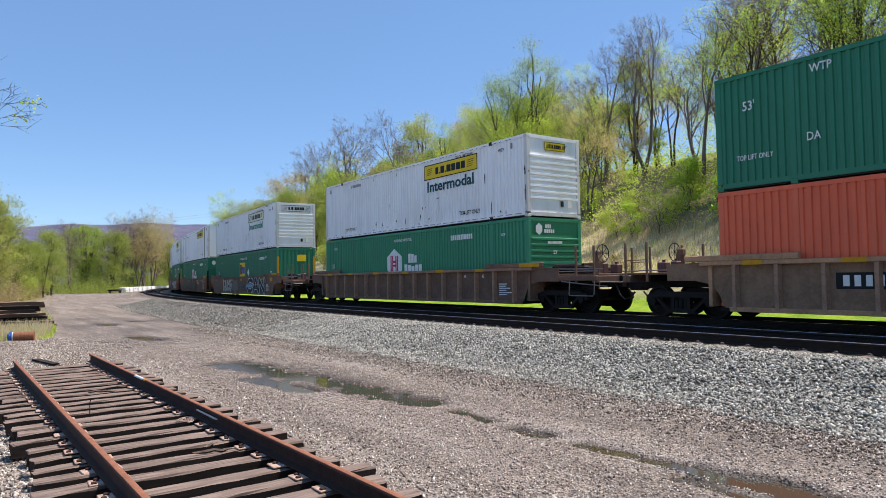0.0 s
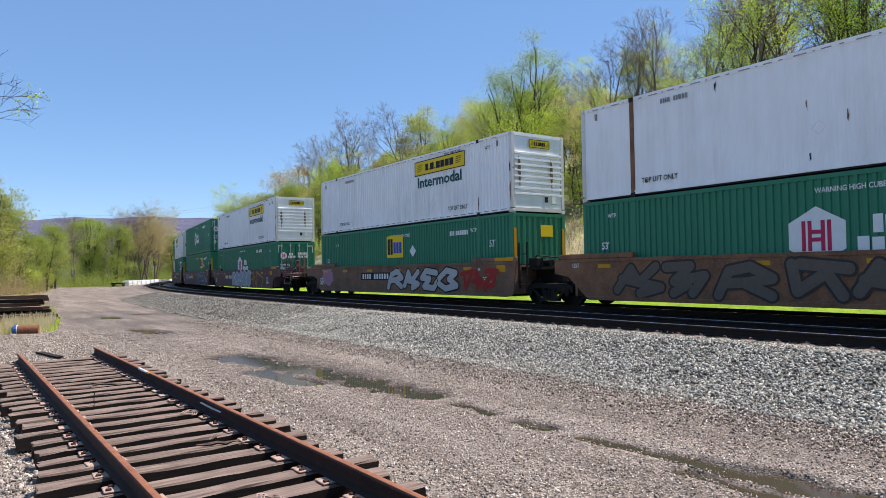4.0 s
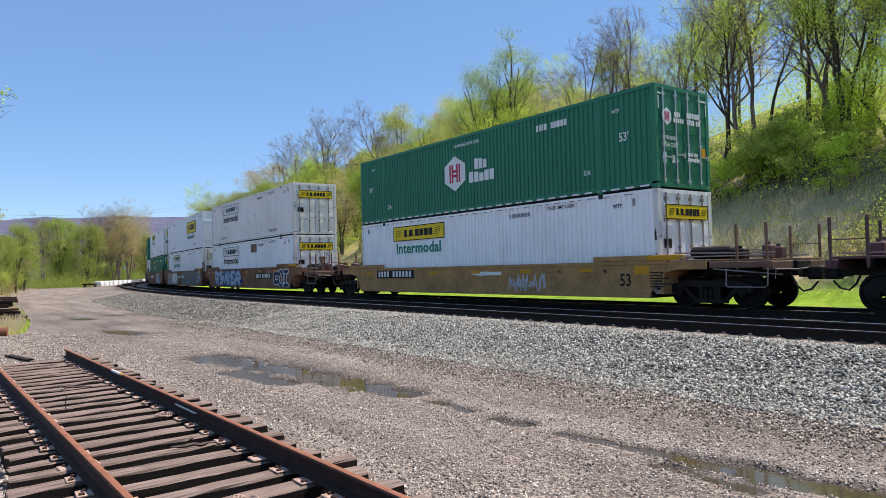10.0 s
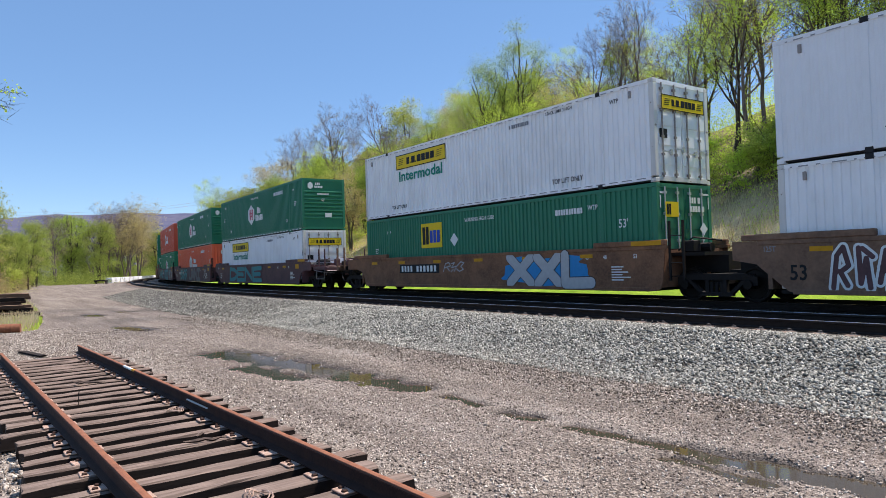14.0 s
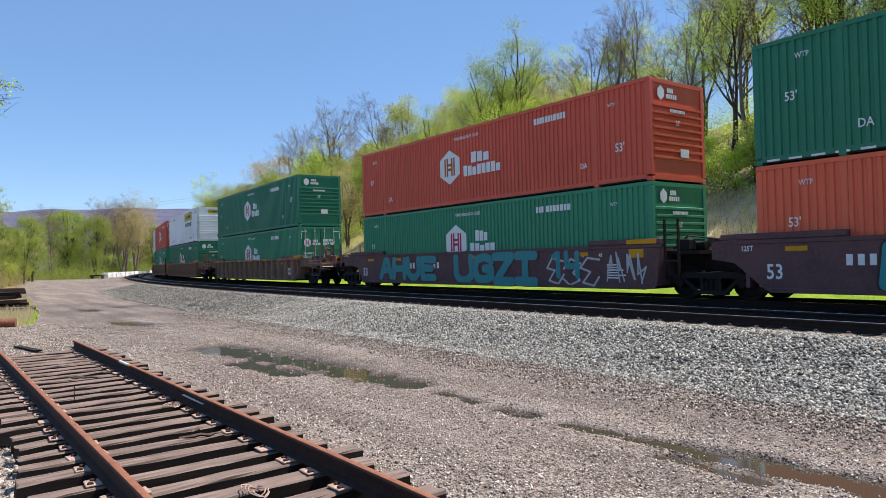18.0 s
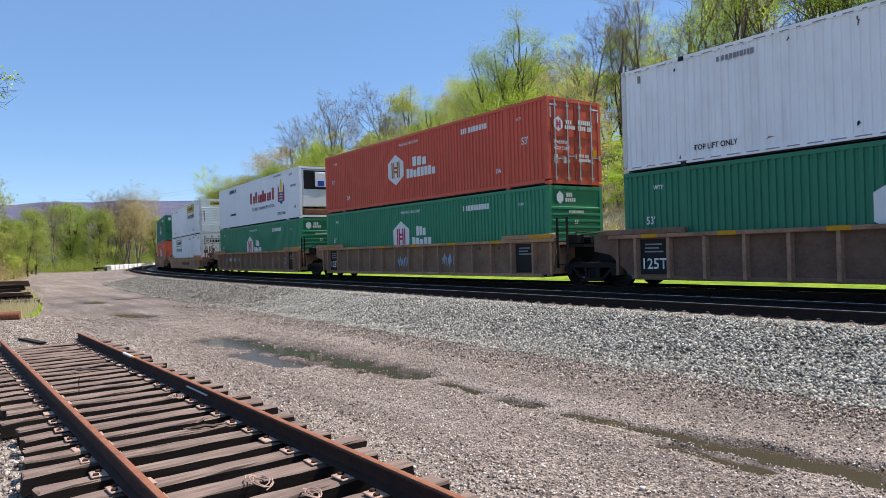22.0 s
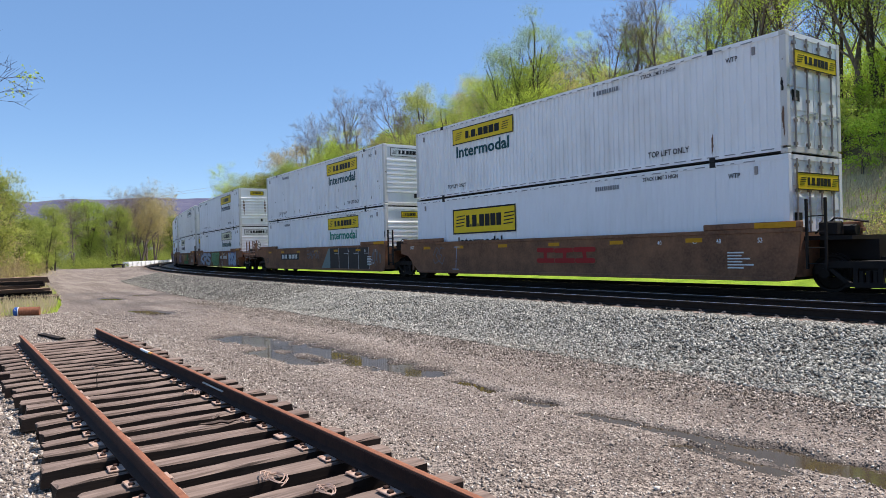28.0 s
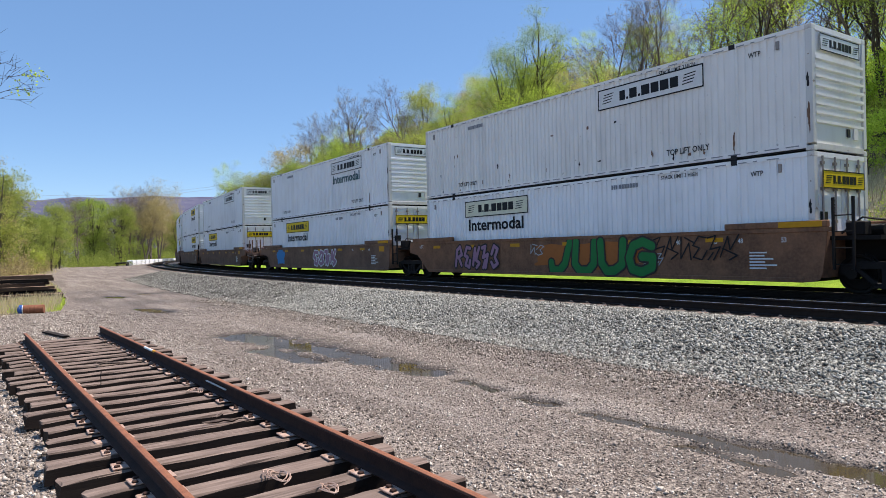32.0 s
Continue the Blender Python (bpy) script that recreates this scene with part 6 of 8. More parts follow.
# run of each wagon's front container end at 0 s, wagon look, upper and lower container
TRAIN = [
    (6.03, dict(style="ribbed", mat=TAN, ends="cc", number=-5.2, panel=True), hub("door", alt=True), hub("ribbed", RED, bare=True)),
    (-17.34, dict(style="ribbed", mat=BROWN, ends="cc"), jbh("louvre", word=DT, scuffs=6), hub("louvre", LIGHT_GREEN, low53=True)),
    (-41.11, dict(style="smooth", mat=BROWN, ends="sc", look="covered with grey sprayed lettering shapes", paint=[(-7.4, -5.0, 0.4, 1.3, SPRAY_GREY, BROWN, "line:bdea"), (-4.9, -2.0, 0.32, 1.42, SILVER, SPRAY_SOOT, "fat:badec"), (-2.1, -0.3, 0.36, 1.36, SPRAY_GREY, BROWN, "cloud"), (-0.1, 1.9, 0.5, 1.2, SPRAY_GREY, INK, "word:-O-O]"), (1.9, 6.4, 0.28, 1.42, SPRAY_NAVY, SPRAY_NAVY, "cloud"), (2.0, 6.3, 0.28, 1.45, SPRAY_SOOT, INK_WHITE, "word:CAN"), (1.9, 4.4, 0.72, 1.0, PALE_BLUE, BROWN, "tag")]), jbh("louvre", word=INK_TEAL, plate=BANNER_PALE, endplate=BANNER_WHITE, scuffs=5), emp(-0.71, low53=True, plate_z=1.17)),
    (-60.84, dict(style="smooth", mat=RUST_BROWN, ends="sa", look="with black and white sprayed scrawls", paint=[(-6.7, 3.1, 0.3, 1.42, SPRAY_DUST, SPRAY_SOOT, "word:acdfab"), (3.1, 4.3, 0.85, 1.35, INK_WHITE, BROWN, "line:bfa"), (6.2, 7.5, 0.5, 1.6, SILVER, BROWN, "line:dbe")]), jbh("flat", flat=True, posts=RUST_BROWN, word=None, scuffs=3), hub("louvre", low53=True)),
    (-80.37, dict(style="smooth", mat=BROWN, ends="ca", number=-3.0, panel=True, fifty="l", look="with pale graffiti and a black panel", paint=[(-7.6, -6.1, 0.5, 1.5, SPRAY_PURPLE, BROWN, "cloud"), (-0.5, 5.0, 0.32, 1.4, SILVER, INK, "word:dabe"), (5.2, 7.4, 0.3, 1.4, RED_INK, RUST_BROWN, "block")]), jbh("louvre", word=DT, rust=True), emp(-0.9)),
    (-103.8, dict(style="smooth", mat=MAROON, ends="sc", number=-4.4, fifty="l", look="with pale blue and yellow graffiti", paint=[(-2.6, 3.1, 0.26, 1.30, SPRAY_TEAL, SPRAY_TEAL, "cloud"), (-2.5, 2.95, 0.24, 1.50, SPRAY_STEEL, INK_WHITE, "fat:bdefa"), (3.0, 5.9, 0.3, 1.42, YELLOW, YELLOW, "zig")]), jbh("louvre", word=DT, rust=True, scuffs=2), hub("door", low53=True)),
    (-123.17, dict(style="smooth", mat=MAROON, ends="sa", number=-3.7, data=6.8, fifty="l", look="with large blue block graffiti", paint=[(-6.2, -3.8, 0.75, 1.3, PALE_BLUE, YELLOW, "line:acfde"), (-2.0, -1.0, 0.85, 1.2, YELLOW, YELLOW, "line:ebd"), (1.2, 6.7, 0.24, 1.50, SPRAY_NAVY, PALE_BLUE, "word:NARES")]), hub("door"), emp(2.02)),
    (-142.64, dict(style="smooth", mat=MAROON, ends="ca", number=-4.4, data=6.9, fifty="l", look="with dark green and orange graffiti", paint=[(-1.6, 6.6, 0.26, 1.46, SPRAY_SOOT, MAROON, "cloud"), (0.2, 4.8, 0.3, 1.44, SPRAY_NAVY, MAROON, "cloud"), (-2.4, 5.6, 0.28, 1.46, SPRAY_ORANGE, PALE_BLUE, "thin:UNPFPEDU"), (2.0, 2.6, 0.4, 1.3, SPRAY_ORANGE, BROWN, "cloud"), (4.8, 5.5, 0.4, 1.1, SPRAY_ORANGE, BROWN, "cloud")]), jbh("door", GREY_WHITE, word=INK_TEAL, scuffs=9), emp(2.27, plate=INK_WHITE)),
    (-166.21, dict(style="smooth", drop=0.24, mat=YELLOW_TAN, ends="cc", number=-6.4, panel=True, fifty="r", data=7.9, look="with a white streak and faint scrawls", paint=[(0.2, 2.0, 0.9, 1.05, INK_WHITE, YELLOW_TAN, "cloud"), (2.2, 4.0, 0.35, 0.95, SILVER, TAN, "tag")]), hub("door", dashes=True), jbh("door", word=INK_TEAL)),
    (-189.78, dict(style="smooth", mat=RUST_BROWN, ends="sc", number=2.2, panel=True, look="with blue and white graffiti", paint=[(-7.0, -0.1, 0.26, 1.42, SPRAY_BLUE, SKY_BLUE, "cloud"), (-4.6, -0.6, 0.3, 1.4, SKY_BLUE, SKY_BLUE, "cloud"), (-6.8, -0.6, 0.28, 1.46, PALE_BLUE, SPRAY_NAVY, "word:fcabd"), (5.4, 6.2, 0.3, 1.4, SPRAY_NAVY, INK_WHITE, "fat:["), (6.1, 7.7, 0.3, 1.4, SPRAY_NAVY, INK_WHITE, "word:OI")]), jbh("door", OLD_WHITE, word=INK, plate=BANNER_WHITE, scuffs=4), jbh("door", word=INK, plate=BANNER_WHITE, patch=True)),
    (-208.81, dict(style="smooth", mat=BROWN, number=-1.5, panel=True, ends="sa", fifty="L", look="covered with large silver and blue graffiti", paint=[(-6.9, -4.6, 0.3, 1.4, MAROON, INK_WHITE, "word:dfaeb"), (-4.6, -1.8, 0.3, 1.42, INK_WHITE, SILVER, "fat:ebd"), (0.0, 8.3, 0.28, 1.56, SKY_BLUE, SPRAY_BLUE, "cloud"), (0.1, 6.6, 0.24, 1.48, SPRAY_GREY, INK, "fat:SPEX"), (6.1, 8.25, 0.72, 1.56, SILVER, INK, "word:2018")]), jbh("louvre", CLEAN_WHITE, flat=True, big=True, word=DT), jbh("door", word=INK_TEAL, plate=BANNER_PALE, endplate=BANNER_PALE)),
    (-228.34, dict(style="smooth", mat=RUST_BROWN, ends="ca", number=-4.9, panel=True, look="with a large white and blue painted word", paint=[(1.6, 6.0, 0.36, 1.4, SKY_BLUE, SKY_BLUE, "cloud"), (2.0, 5.9, 0.24, 1.52, SILVER, SPRAY_SOOT, "slab:XXL"), (-1.7, -0.4, 0.85, 1.25, SILVER, BROWN, "line:dce")]), jbh("door", word=INK_TEAL), emp(-3.55, "door")),
    (-251.59, dict(style="smooth", mat=MAROON, ends="sc", fifty="l", look="with faded turquoise block graffiti", paint=[(-5.4, 1.6, 0.28, 1.42, SPRAY_TEAL, MAROON, "word:DENE")]), hub("louvre", dashes=True), jbh("door", word=INK_TEAL)),
    (-270.94, dict(style="smooth", mat=MAROON, ends="sa", number=-6.0, fifty="l", look="with silver and turquoise graffiti", paint=[(-5.4, -1.6, 0.3, 1.42, SPRAY_TEAL, SPRAY_SOOT, "word:BURR"), (-1.0, 4.4, 0.24, 1.46, SPRAY_GREY, SPRAY_NAVY, "slab:UANI"), (5.8, 6.6, 0.45, 1.3, SILVER, MAROON, "line:a")]), hub("louvre", dashes=True), hub("ribbed", RED, inc=True, markmat=SILVER)),
    (-290.06, dict(style="smooth", mat=MAROON, ends="ca", number=-4.3, fifty="l", look="with turquoise graffiti and a white sketch", paint=[(-6.3, -2.0, 0.35, 1.42, SPRAY_TEAL, MAROON, "slab:AHUE"), (-0.8, 3.7, 0.24, 1.46, SPRAY_TEAL, MAROON, "slab:UGZI"), (4.2, 5.6, 0.5, 1.46, SPRAY_TEAL, MAROON, "slab:14"), (4.1, 6.3, 0.3, 1.2, SILVER, MAROON, "line:beb"), (6.6, 8.0, 0.35, 1.35, SILVER, MAROON, "tag")]), hub("louvre", DEEP_RED, inc=True, low53=True, markmat=SPRAY_ORANGE), hub("louvre", LIGHT_GREEN, low53=True)),
    (-313.41, dict(style="ribbed", mat=BROWN, ends="cc"), hub("louvre"), hub("door", LIGHT_GREEN, low53=True)),
    (-336.53, dict(style="ribbed", mat=BROWN, ends="sc", number=-1.0), jbh("louvre", word=DT, scuffs=6), hub("louvre", low53=True)),
    (-355.71, dict(style="ribbed", mat=TAN, ends="sa", look="with blue-white scrawls between its ribs", paint=[(-1.1, -0.2, 0.6, 1.1, PALE_BLUE, BROWN, "tag"), (2.2, 3.1, 0.6, 1.1, PALE_BLUE, BROWN, "tag")]), hub("door", DEEP_RED, inc=True, markmat=SPRAY_ORANGE), hub("louvre", LIGHT_GREEN, low53=True)),
    (-375.11, dict(style="ribbed", mat=TAN, ends="ca", number=-5.4, look="with blue-white scrawls between its ribs", paint=[(x, x + 0.7, 0.45, 1.1, PALE_BLUE, BROWN, "line:fac") for x in (-6.6, -0.6, 1.55, 3.7, 5.65)]), REEFER, hub("louvre", LIGHT_GREEN, low53=True)),
    (-398.08, dict(style="smooth", drop=0.24, mat=TAN, ends="cc", look="with faint dark lettering bars", paint=[(-0.6, 3.8, 0.6, 0.85, BROWN, TAN, "tag")]), jbh("louvre", word=DT, rust=True), jbh("door", word=INK_TEAL, plate=BANNER_WHITE, endplate=BANNER_PALE)),
    (-421.06, dict(style="smooth", mat=TAN, ends="sc", fifty="l", look="with a black scrawl", paint=[(-4.4, -1.4, 0.35, 0.85, INK, TAN, "tag"), (2.0, 3.0, 0.6, 1.3, PALE_BLUE, TAN, "tag")]), hub("louvre", dashes=True), hub("ribbed", RED, inc=True, markmat=SILVER)),
    (-440.49, dict(style="smooth", mat=RUST_BROWN, ends="sa", look="with a faded red mark", paint=[(-0.4, 2.2, 0.65, 1.2, RED_INK, RUST_BROWN, "slab:III"), (-6.6, -5.8, 0.6, 1.3, SPRAY_GREY, RUST_BROWN, "line:eb"), (-5.2, -4.8, 0.4, 1.3, SPRAY_STEEL, RUST_BROWN, "line:I")]), jbh("door", word=DT), jbh("door", CLEAN_WHITE, flat=True, big=True, word=INK)),
    (-459.26, dict(style="smooth", mat=RUST_BROWN, ends="ca", number=-5.0, panel=True, fifty="l", look="with black square blocks and a grey patch", paint=[(1.1, 2.4, 0.28, 1.42, SPRAY_SAGE, BROWN, "wedge"), (2.3, 6.8, 0.28, 1.44, SPRAY_SOOT, SILVER, "slabs"), (-0.9, 0.9, 0.85, 1.35, SPRAY_GREY, BROWN, "line:cadf"), (7.0, 8.0, 0.5, 1.3, SPRAY_GREY, BROWN, "tag")]), jbh("louvre", word=DT, endplate=BANNER_WHITE, scuffs=8), jbh("louvre", word=INK_TEAL)),
    (-482.26, dict(style="smooth", mat=RUST_BROWN, number=2.0, fifty="l", ends="sc", look="with white, green and pale blue graffiti", paint=[(-6.6, -1.9, 0.24, 1.48, SPRAY_STEEL, INK, "word:KRS"), (-1.6, 2.0, 0.27, 1.46, SPRAY_MINT, SPRAY_MINT, "cloud"), (-1.5, 1.9, 0.28, 1.46, SPRAY_MINT, SPRAY_GREEN, "word:FEMIST"), (2.5, 3.2, 0.3, 0.7, SILVER, BROWN, "line:deb"), (2.6, 3.9, 1.1, 1.42, SILVER, BROWN, "line:fbeda"), (5.0, 7.8, 0.3, 1.45, PALE_BLUE, SPRAY_BLUE, "fat:febd")]), jbh("louvre", word=INK, rust=True, scuffs=5), jbh("louvre", word=DT, plate=BANNER_PALE, endplate=BANNER_WHITE)),
    (-501.28, dict(style="smooth", mat=RUST_BROWN, ends="sa", look="with a green painted word and dark tags", paint=[(-5.8, -3.0, 0.35, 1.38, SPRAY_PURPLE, SPRAY_SOOT, "word:dbace"), (-1.4, 3.8, 0.45, 1.35, SPRAY_ORANGE, SPRAY_ORANGE, "cloud"), (-0.5, 3.8, 0.24, 1.50, SPRAY_GREEN, SPRAY_SOOT, "word:JUUG"), (-1.4, -0.7, 0.9, 1.3, SILVER, BROWN, "line:fe"), (3.3, 4.1, 0.6, 0.95, SILVER, BROWN, "line:adc"), (3.7, 6.3, 0.75, 1.42, INK, BROWN, "line:cafbca")]), jbh("louvre", OLD_WHITE, word=None, plate=BANNER_WHITE, endplate=BANNER_WHITE, scuffs=6), jbh("door", word=INK, plate=BANNER_PALE)),
    (-520.46, dict(style="smooth", mat=BROWN, ends="ca", look="with white sprayed blocks", paint=[(-0.6, 2.6, 0.35, 1.35, SPRAY_PURPLE, INK_WHITE, "word:beca"), (-6.6, -5.0, 0.4, 1.4, SKY_BLUE, BROWN, "cloud")]), jbh("louvre", word=DT, plate=BANNER_WHITE, endplate=BANNER_WHITE), jbh("door", word=INK)),
    (-543.7, dict(style="smooth", mat=BROWN, ends="sc"), jbh("louvre", word=None, plate=BANNER_WHITE, endplate=BANNER_WHITE), jbh("door", word=INK)),
    (-562.9, dict(style="smooth", mat=BROWN, ends="sa"), jbh("louvre", word=INK), jbh("louvre", word=INK)),
    (-582.2, dict(style="smooth", mat=BROWN, ends="ca"), jbh("louvre", word=INK), jbh("louvre", word=INK)),
]
MOVING = []


def build_train():
    for k, (run, wagon, upper, lower) in enumerate(TRAIN):
        w = well_wagon(wagon, k)
        lo = container(lower, k * 2 + 1)
        up = container(upper, k * 2)
        for ob, dz in ((w, 0.0), (lo, 0.36), (up, 3.275)):
            MOVING.append((ob, run - HX, dz))
            x, y, yaw = on_track(run - HX)
            ob.matrix_basis = pose(x, y, RAIL + dz, 0, 0, yaw)


build_train()


# ---- yard: dismantled panel track, timbers, pipe, blocks ----
def panel_rail():
    prof = [(-0.07, 0.0), (0.07, 0.0), (0.07, 0.010), (0.014, 0.030), (0.009, 0.045), (0.009, 0.120), (0.033, 0.134), (0.035, 0.155), (0.026, 0.166), (0.010, 0.169), (-0.010, 0.169), (-0.026, 0.166), (-0.035, 0.155), (-0.033, 0.134), (-0.009, 0.120), (-0.009, 0.045), (-0.014, 0.030), (-0.07, 0.010)]
    return prof


def worn_tie(seed):
    """A hand-worn sleeper with split ends, uneven edges and a sag along its top."""
    r = random.Random(seed)
    sh = Shape()
    n = 11
    hw, hh = 0.108 + r.uniform(-0.012, 0.012), 0.165
    for i in range(n):
        y = -1.3 + 2.6 * i / (n - 1)
        c = 0.008 + r.uniform(0, 0.014)
        e = 0.006 if i in (0, n - 1) else 0.0
        j = lambda a: a + r.uniform(-0.005, 0.005)
        ring = [(-hw + e, -hh), (hw - e, -hh), (hw - e, -c - e), (hw - c - e, -e), (0.3 * hw, -e - r.uniform(0, 0.003)), (-0.3 * hw, -e - r.uniform(0, 0.004)), (-hw + c + e, -e), (-hw + e, -c - e)]
        sh.v += [(j(u), y + (r.uniform(-0.03, 0.03) if i in (0, n - 1) else 0), j(w)) for u, w in ring]
    k = 8
    for i in range(n - 1):
        for q in range(k):
            a, b = i * k + q, i * k + (q + 1) % k
            sh.f.append((a, b, b + k, a + k))
    sh.f += [tuple(range(k - 1, -1, -1)), tuple(range((n - 1) * k, n * k))]
    return sh


def tie_plate():
    return Shape().soft_box(-0.09, 0.09, -0.175, 0.175, 0.0, 0.016, 0.005)


def spike():
    return Shape().soft_box(-0.02, 0.02, -0.028, 0.018, -0.01, 0.013, 0.006)


def joint_bar():
    sh = Shape().prism([(-0.042, 0.02), (-0.012, 0.035), (-0.012, 0.125), (-0.040, 0.135), (-0.05, 0.11), (-0.05, 0.05)], "x", -0.32, 0.32)
    for x in (-0.22, 0.0, 0.22):
        sh.tube([(x, -0.05, 0.08), (x, -0.075, 0.08)], 0.02, 6)
    return sh


PANEL = pose(0.0, 2.01, 0.0, 0, 0, 1.6)
GAUGE = 0.7525
TIE_TOP = 0.192


def track_panel():
    p = thing("track_panel", "rusty dismantled track panel on weathered wooden sleepers", "railway track")
    p.matrix_basis = PANEL
    rng = random.Random(5)
    prof = panel_rail()
    tops = []
    for k, y in enumerate((-GAUGE, GAUGE)):
        a = -17.15 if k == 0 else -17.42
        rail = part("rail", Shape().prism([(y + u, TIE_TOP + 0.018 + w) for u, w in prof], "x", a, 3.5).mesh("rail", RAIL_RUST), p, None, "rusty steel rail, shade painted into its dark sides")
        part("rail_head", Shape().prism([(y - 0.0345, TIE_TOP + 0.166), (y - 0.026, TIE_TOP + 0.1865), (y, TIE_TOP + 0.1895), (y + 0.026, TIE_TOP + 0.1865), (y + 0.0345, TIE_TOP + 0.166), (y, TIE_TOP + 0.16)], "x", a, 3.5).mesh("rail_head", HEAD_RUST), rail, None, "orange rusted running surface")
        if k == 0:
            part("joint_bar", joint_bar().mesh("joint_bar", HEAD_RUST), rail, pose(-4.55, y - 0.002, TIE_TOP + 0.018))
        else:
            part("paint_mark", Shape().prism([(y - 0.0375, TIE_TOP + 0.165), (y - 0.0285, TIE_TOP + 0.189), (y - 0.001, TIE_TOP + 0.192), (y - 0.001, TIE_TOP + 0.18)], "x", -12.9, -12.3).mesh("paint_mark", INK_WHITE), rail, None, "white chalk paint")
            part("paint_mark", Shape().prism([(y - 0.0375, TIE_TOP + 0.165), (y - 0.0285, TIE_TOP + 0.189), (y - 0.001, TIE_TOP + 0.192), (y - 0.001, TIE_TOP + 0.18)], "x", -12.3, -12.12).mesh("paint_mark", YELLOW), rail, None, "yellow paint")
            part("paint_mark", Shape().box(-9.3, -8.5, y - 0.030, y - 0.008, TIE_TOP + 0.100, TIE_TOP + 0.112).mesh("paint_mark", INK_WHITE), rail, None, "white line on the web")
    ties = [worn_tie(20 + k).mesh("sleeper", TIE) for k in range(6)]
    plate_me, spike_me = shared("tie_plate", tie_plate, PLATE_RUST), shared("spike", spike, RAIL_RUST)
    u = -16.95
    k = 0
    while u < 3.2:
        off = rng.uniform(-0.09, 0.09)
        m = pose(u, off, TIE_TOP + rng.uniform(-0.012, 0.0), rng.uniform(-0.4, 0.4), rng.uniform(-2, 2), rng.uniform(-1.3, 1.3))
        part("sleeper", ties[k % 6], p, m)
        for y in (-GAUGE, GAUGE):
            if rng.random() < 0.93:
                q = part("tie_plate", plate_me, p, pose(u + rng.uniform(-0.02, 0.02), y + rng.uniform(-0.02, 0.02), TIE_TOP + 0.001, 0, 0, rng.uniform(-4, 4)))
                for sx, sy in ((-0.05, -0.1), (0.05, 0.1), (0.05, -0.13)):
                    if rng.random() < 0.75:
                        part("spike", spike_me, q, pose(sx, sy, 0.018 + rng.uniform(0, 0.006), 0, 0, 180 if sy > 0 else 0))
        u += rng.uniform(0.455, 0.515)
        k += 1
    return p


track_panel()


def to_world(u, v, z, turn=0.0):
    return PANEL @ pose(u, v, z, 0, 0, turn)


def wire_coil(seed, m, size):
    r = random.Random(seed)
    pts = []
    for k in range(46):
        a = k * 0.42
        q = size * (0.6 + 0.4 * math.sin(k * 0.37 + seed))
        pts.append((q * math.cos(a) * 1.3, q * math.sin(a) * 0.7, 0.02 + 0.025 * abs(math.sin(k * 0.61)) + r.uniform(0, 0.01)))
    ob = new("wire_coil", Shape().tube(pts, 0.006, 4).mesh("wire_coil", PLATE_RUST))
    ob.matrix_basis = m
    tagged(ob, "tangle of rusty wire lying on the sleepers", "wire")


wire_coil(1, to_world(-5.25, 0.05, TIE_TOP - 0.02), 0.16)
wire_coil(2, to_world(-4.75, 0.25, TIE_TOP - 0.02), 0.12)
wire_coil(3, to_world(-9.2, 0.55, TIE_TOP - 0.02), 0.15)


def splinter(m, length, seed):
    r = random.Random(seed)
    pts = [(length * k / 6, r.uniform(-0.02, 0.02), 0.015 + r.uniform(0, 0.02)) for k in range(7)]
    ob = new("wood_splinter", Shape().tube(pts, [0.006, 0.016, 0.022, 0.018, 0.02, 0.012, 0.004], 5).mesh("wood_splinter", TIE))
    ob.matrix_basis = m
    tagged(ob, "pale broken wood splinter lying on a sleeper", "splinter")


splinter(to_world(-7.35, 0.1, TIE_TOP, 80), 0.45, 1)
splinter(to_world(-12.6, -0.1, TIE_TOP, 60), 0.5, 2)
splinter(to_world(-7.5, 0.28, TIE_TOP, 140), 0.25, 3)


def bent_rod():
    pts = [(0, 0, 0.0), (0.012, 0.0, 0.07), (-0.006, 0.0, 0.14), (0.02, 0.006, 0.2)]
    ob = new("bent_rod", Shape().tube(pts, 0.006, 5).mesh("bent_rod", BLACK_STEEL))
    ob.matrix_basis = to_world(-10.55, -0.35, TIE_TOP)
    tagged(ob, "bent dark iron rod standing on a sleeper", "rod")


bent_rod()


def loose_board():
    ob = new("loose_board", worn_tie(77).mesh("loose_board", TIE_DARK))
    ob.matrix_basis = pose(-19.75, 1.55, 0.07, 0, 0, -78) @ Matrix.Diagonal((0.7, 0.62, 0.25, 1))
    tagged(ob, "short dark board lying on the gravel", "board")


loose_board()


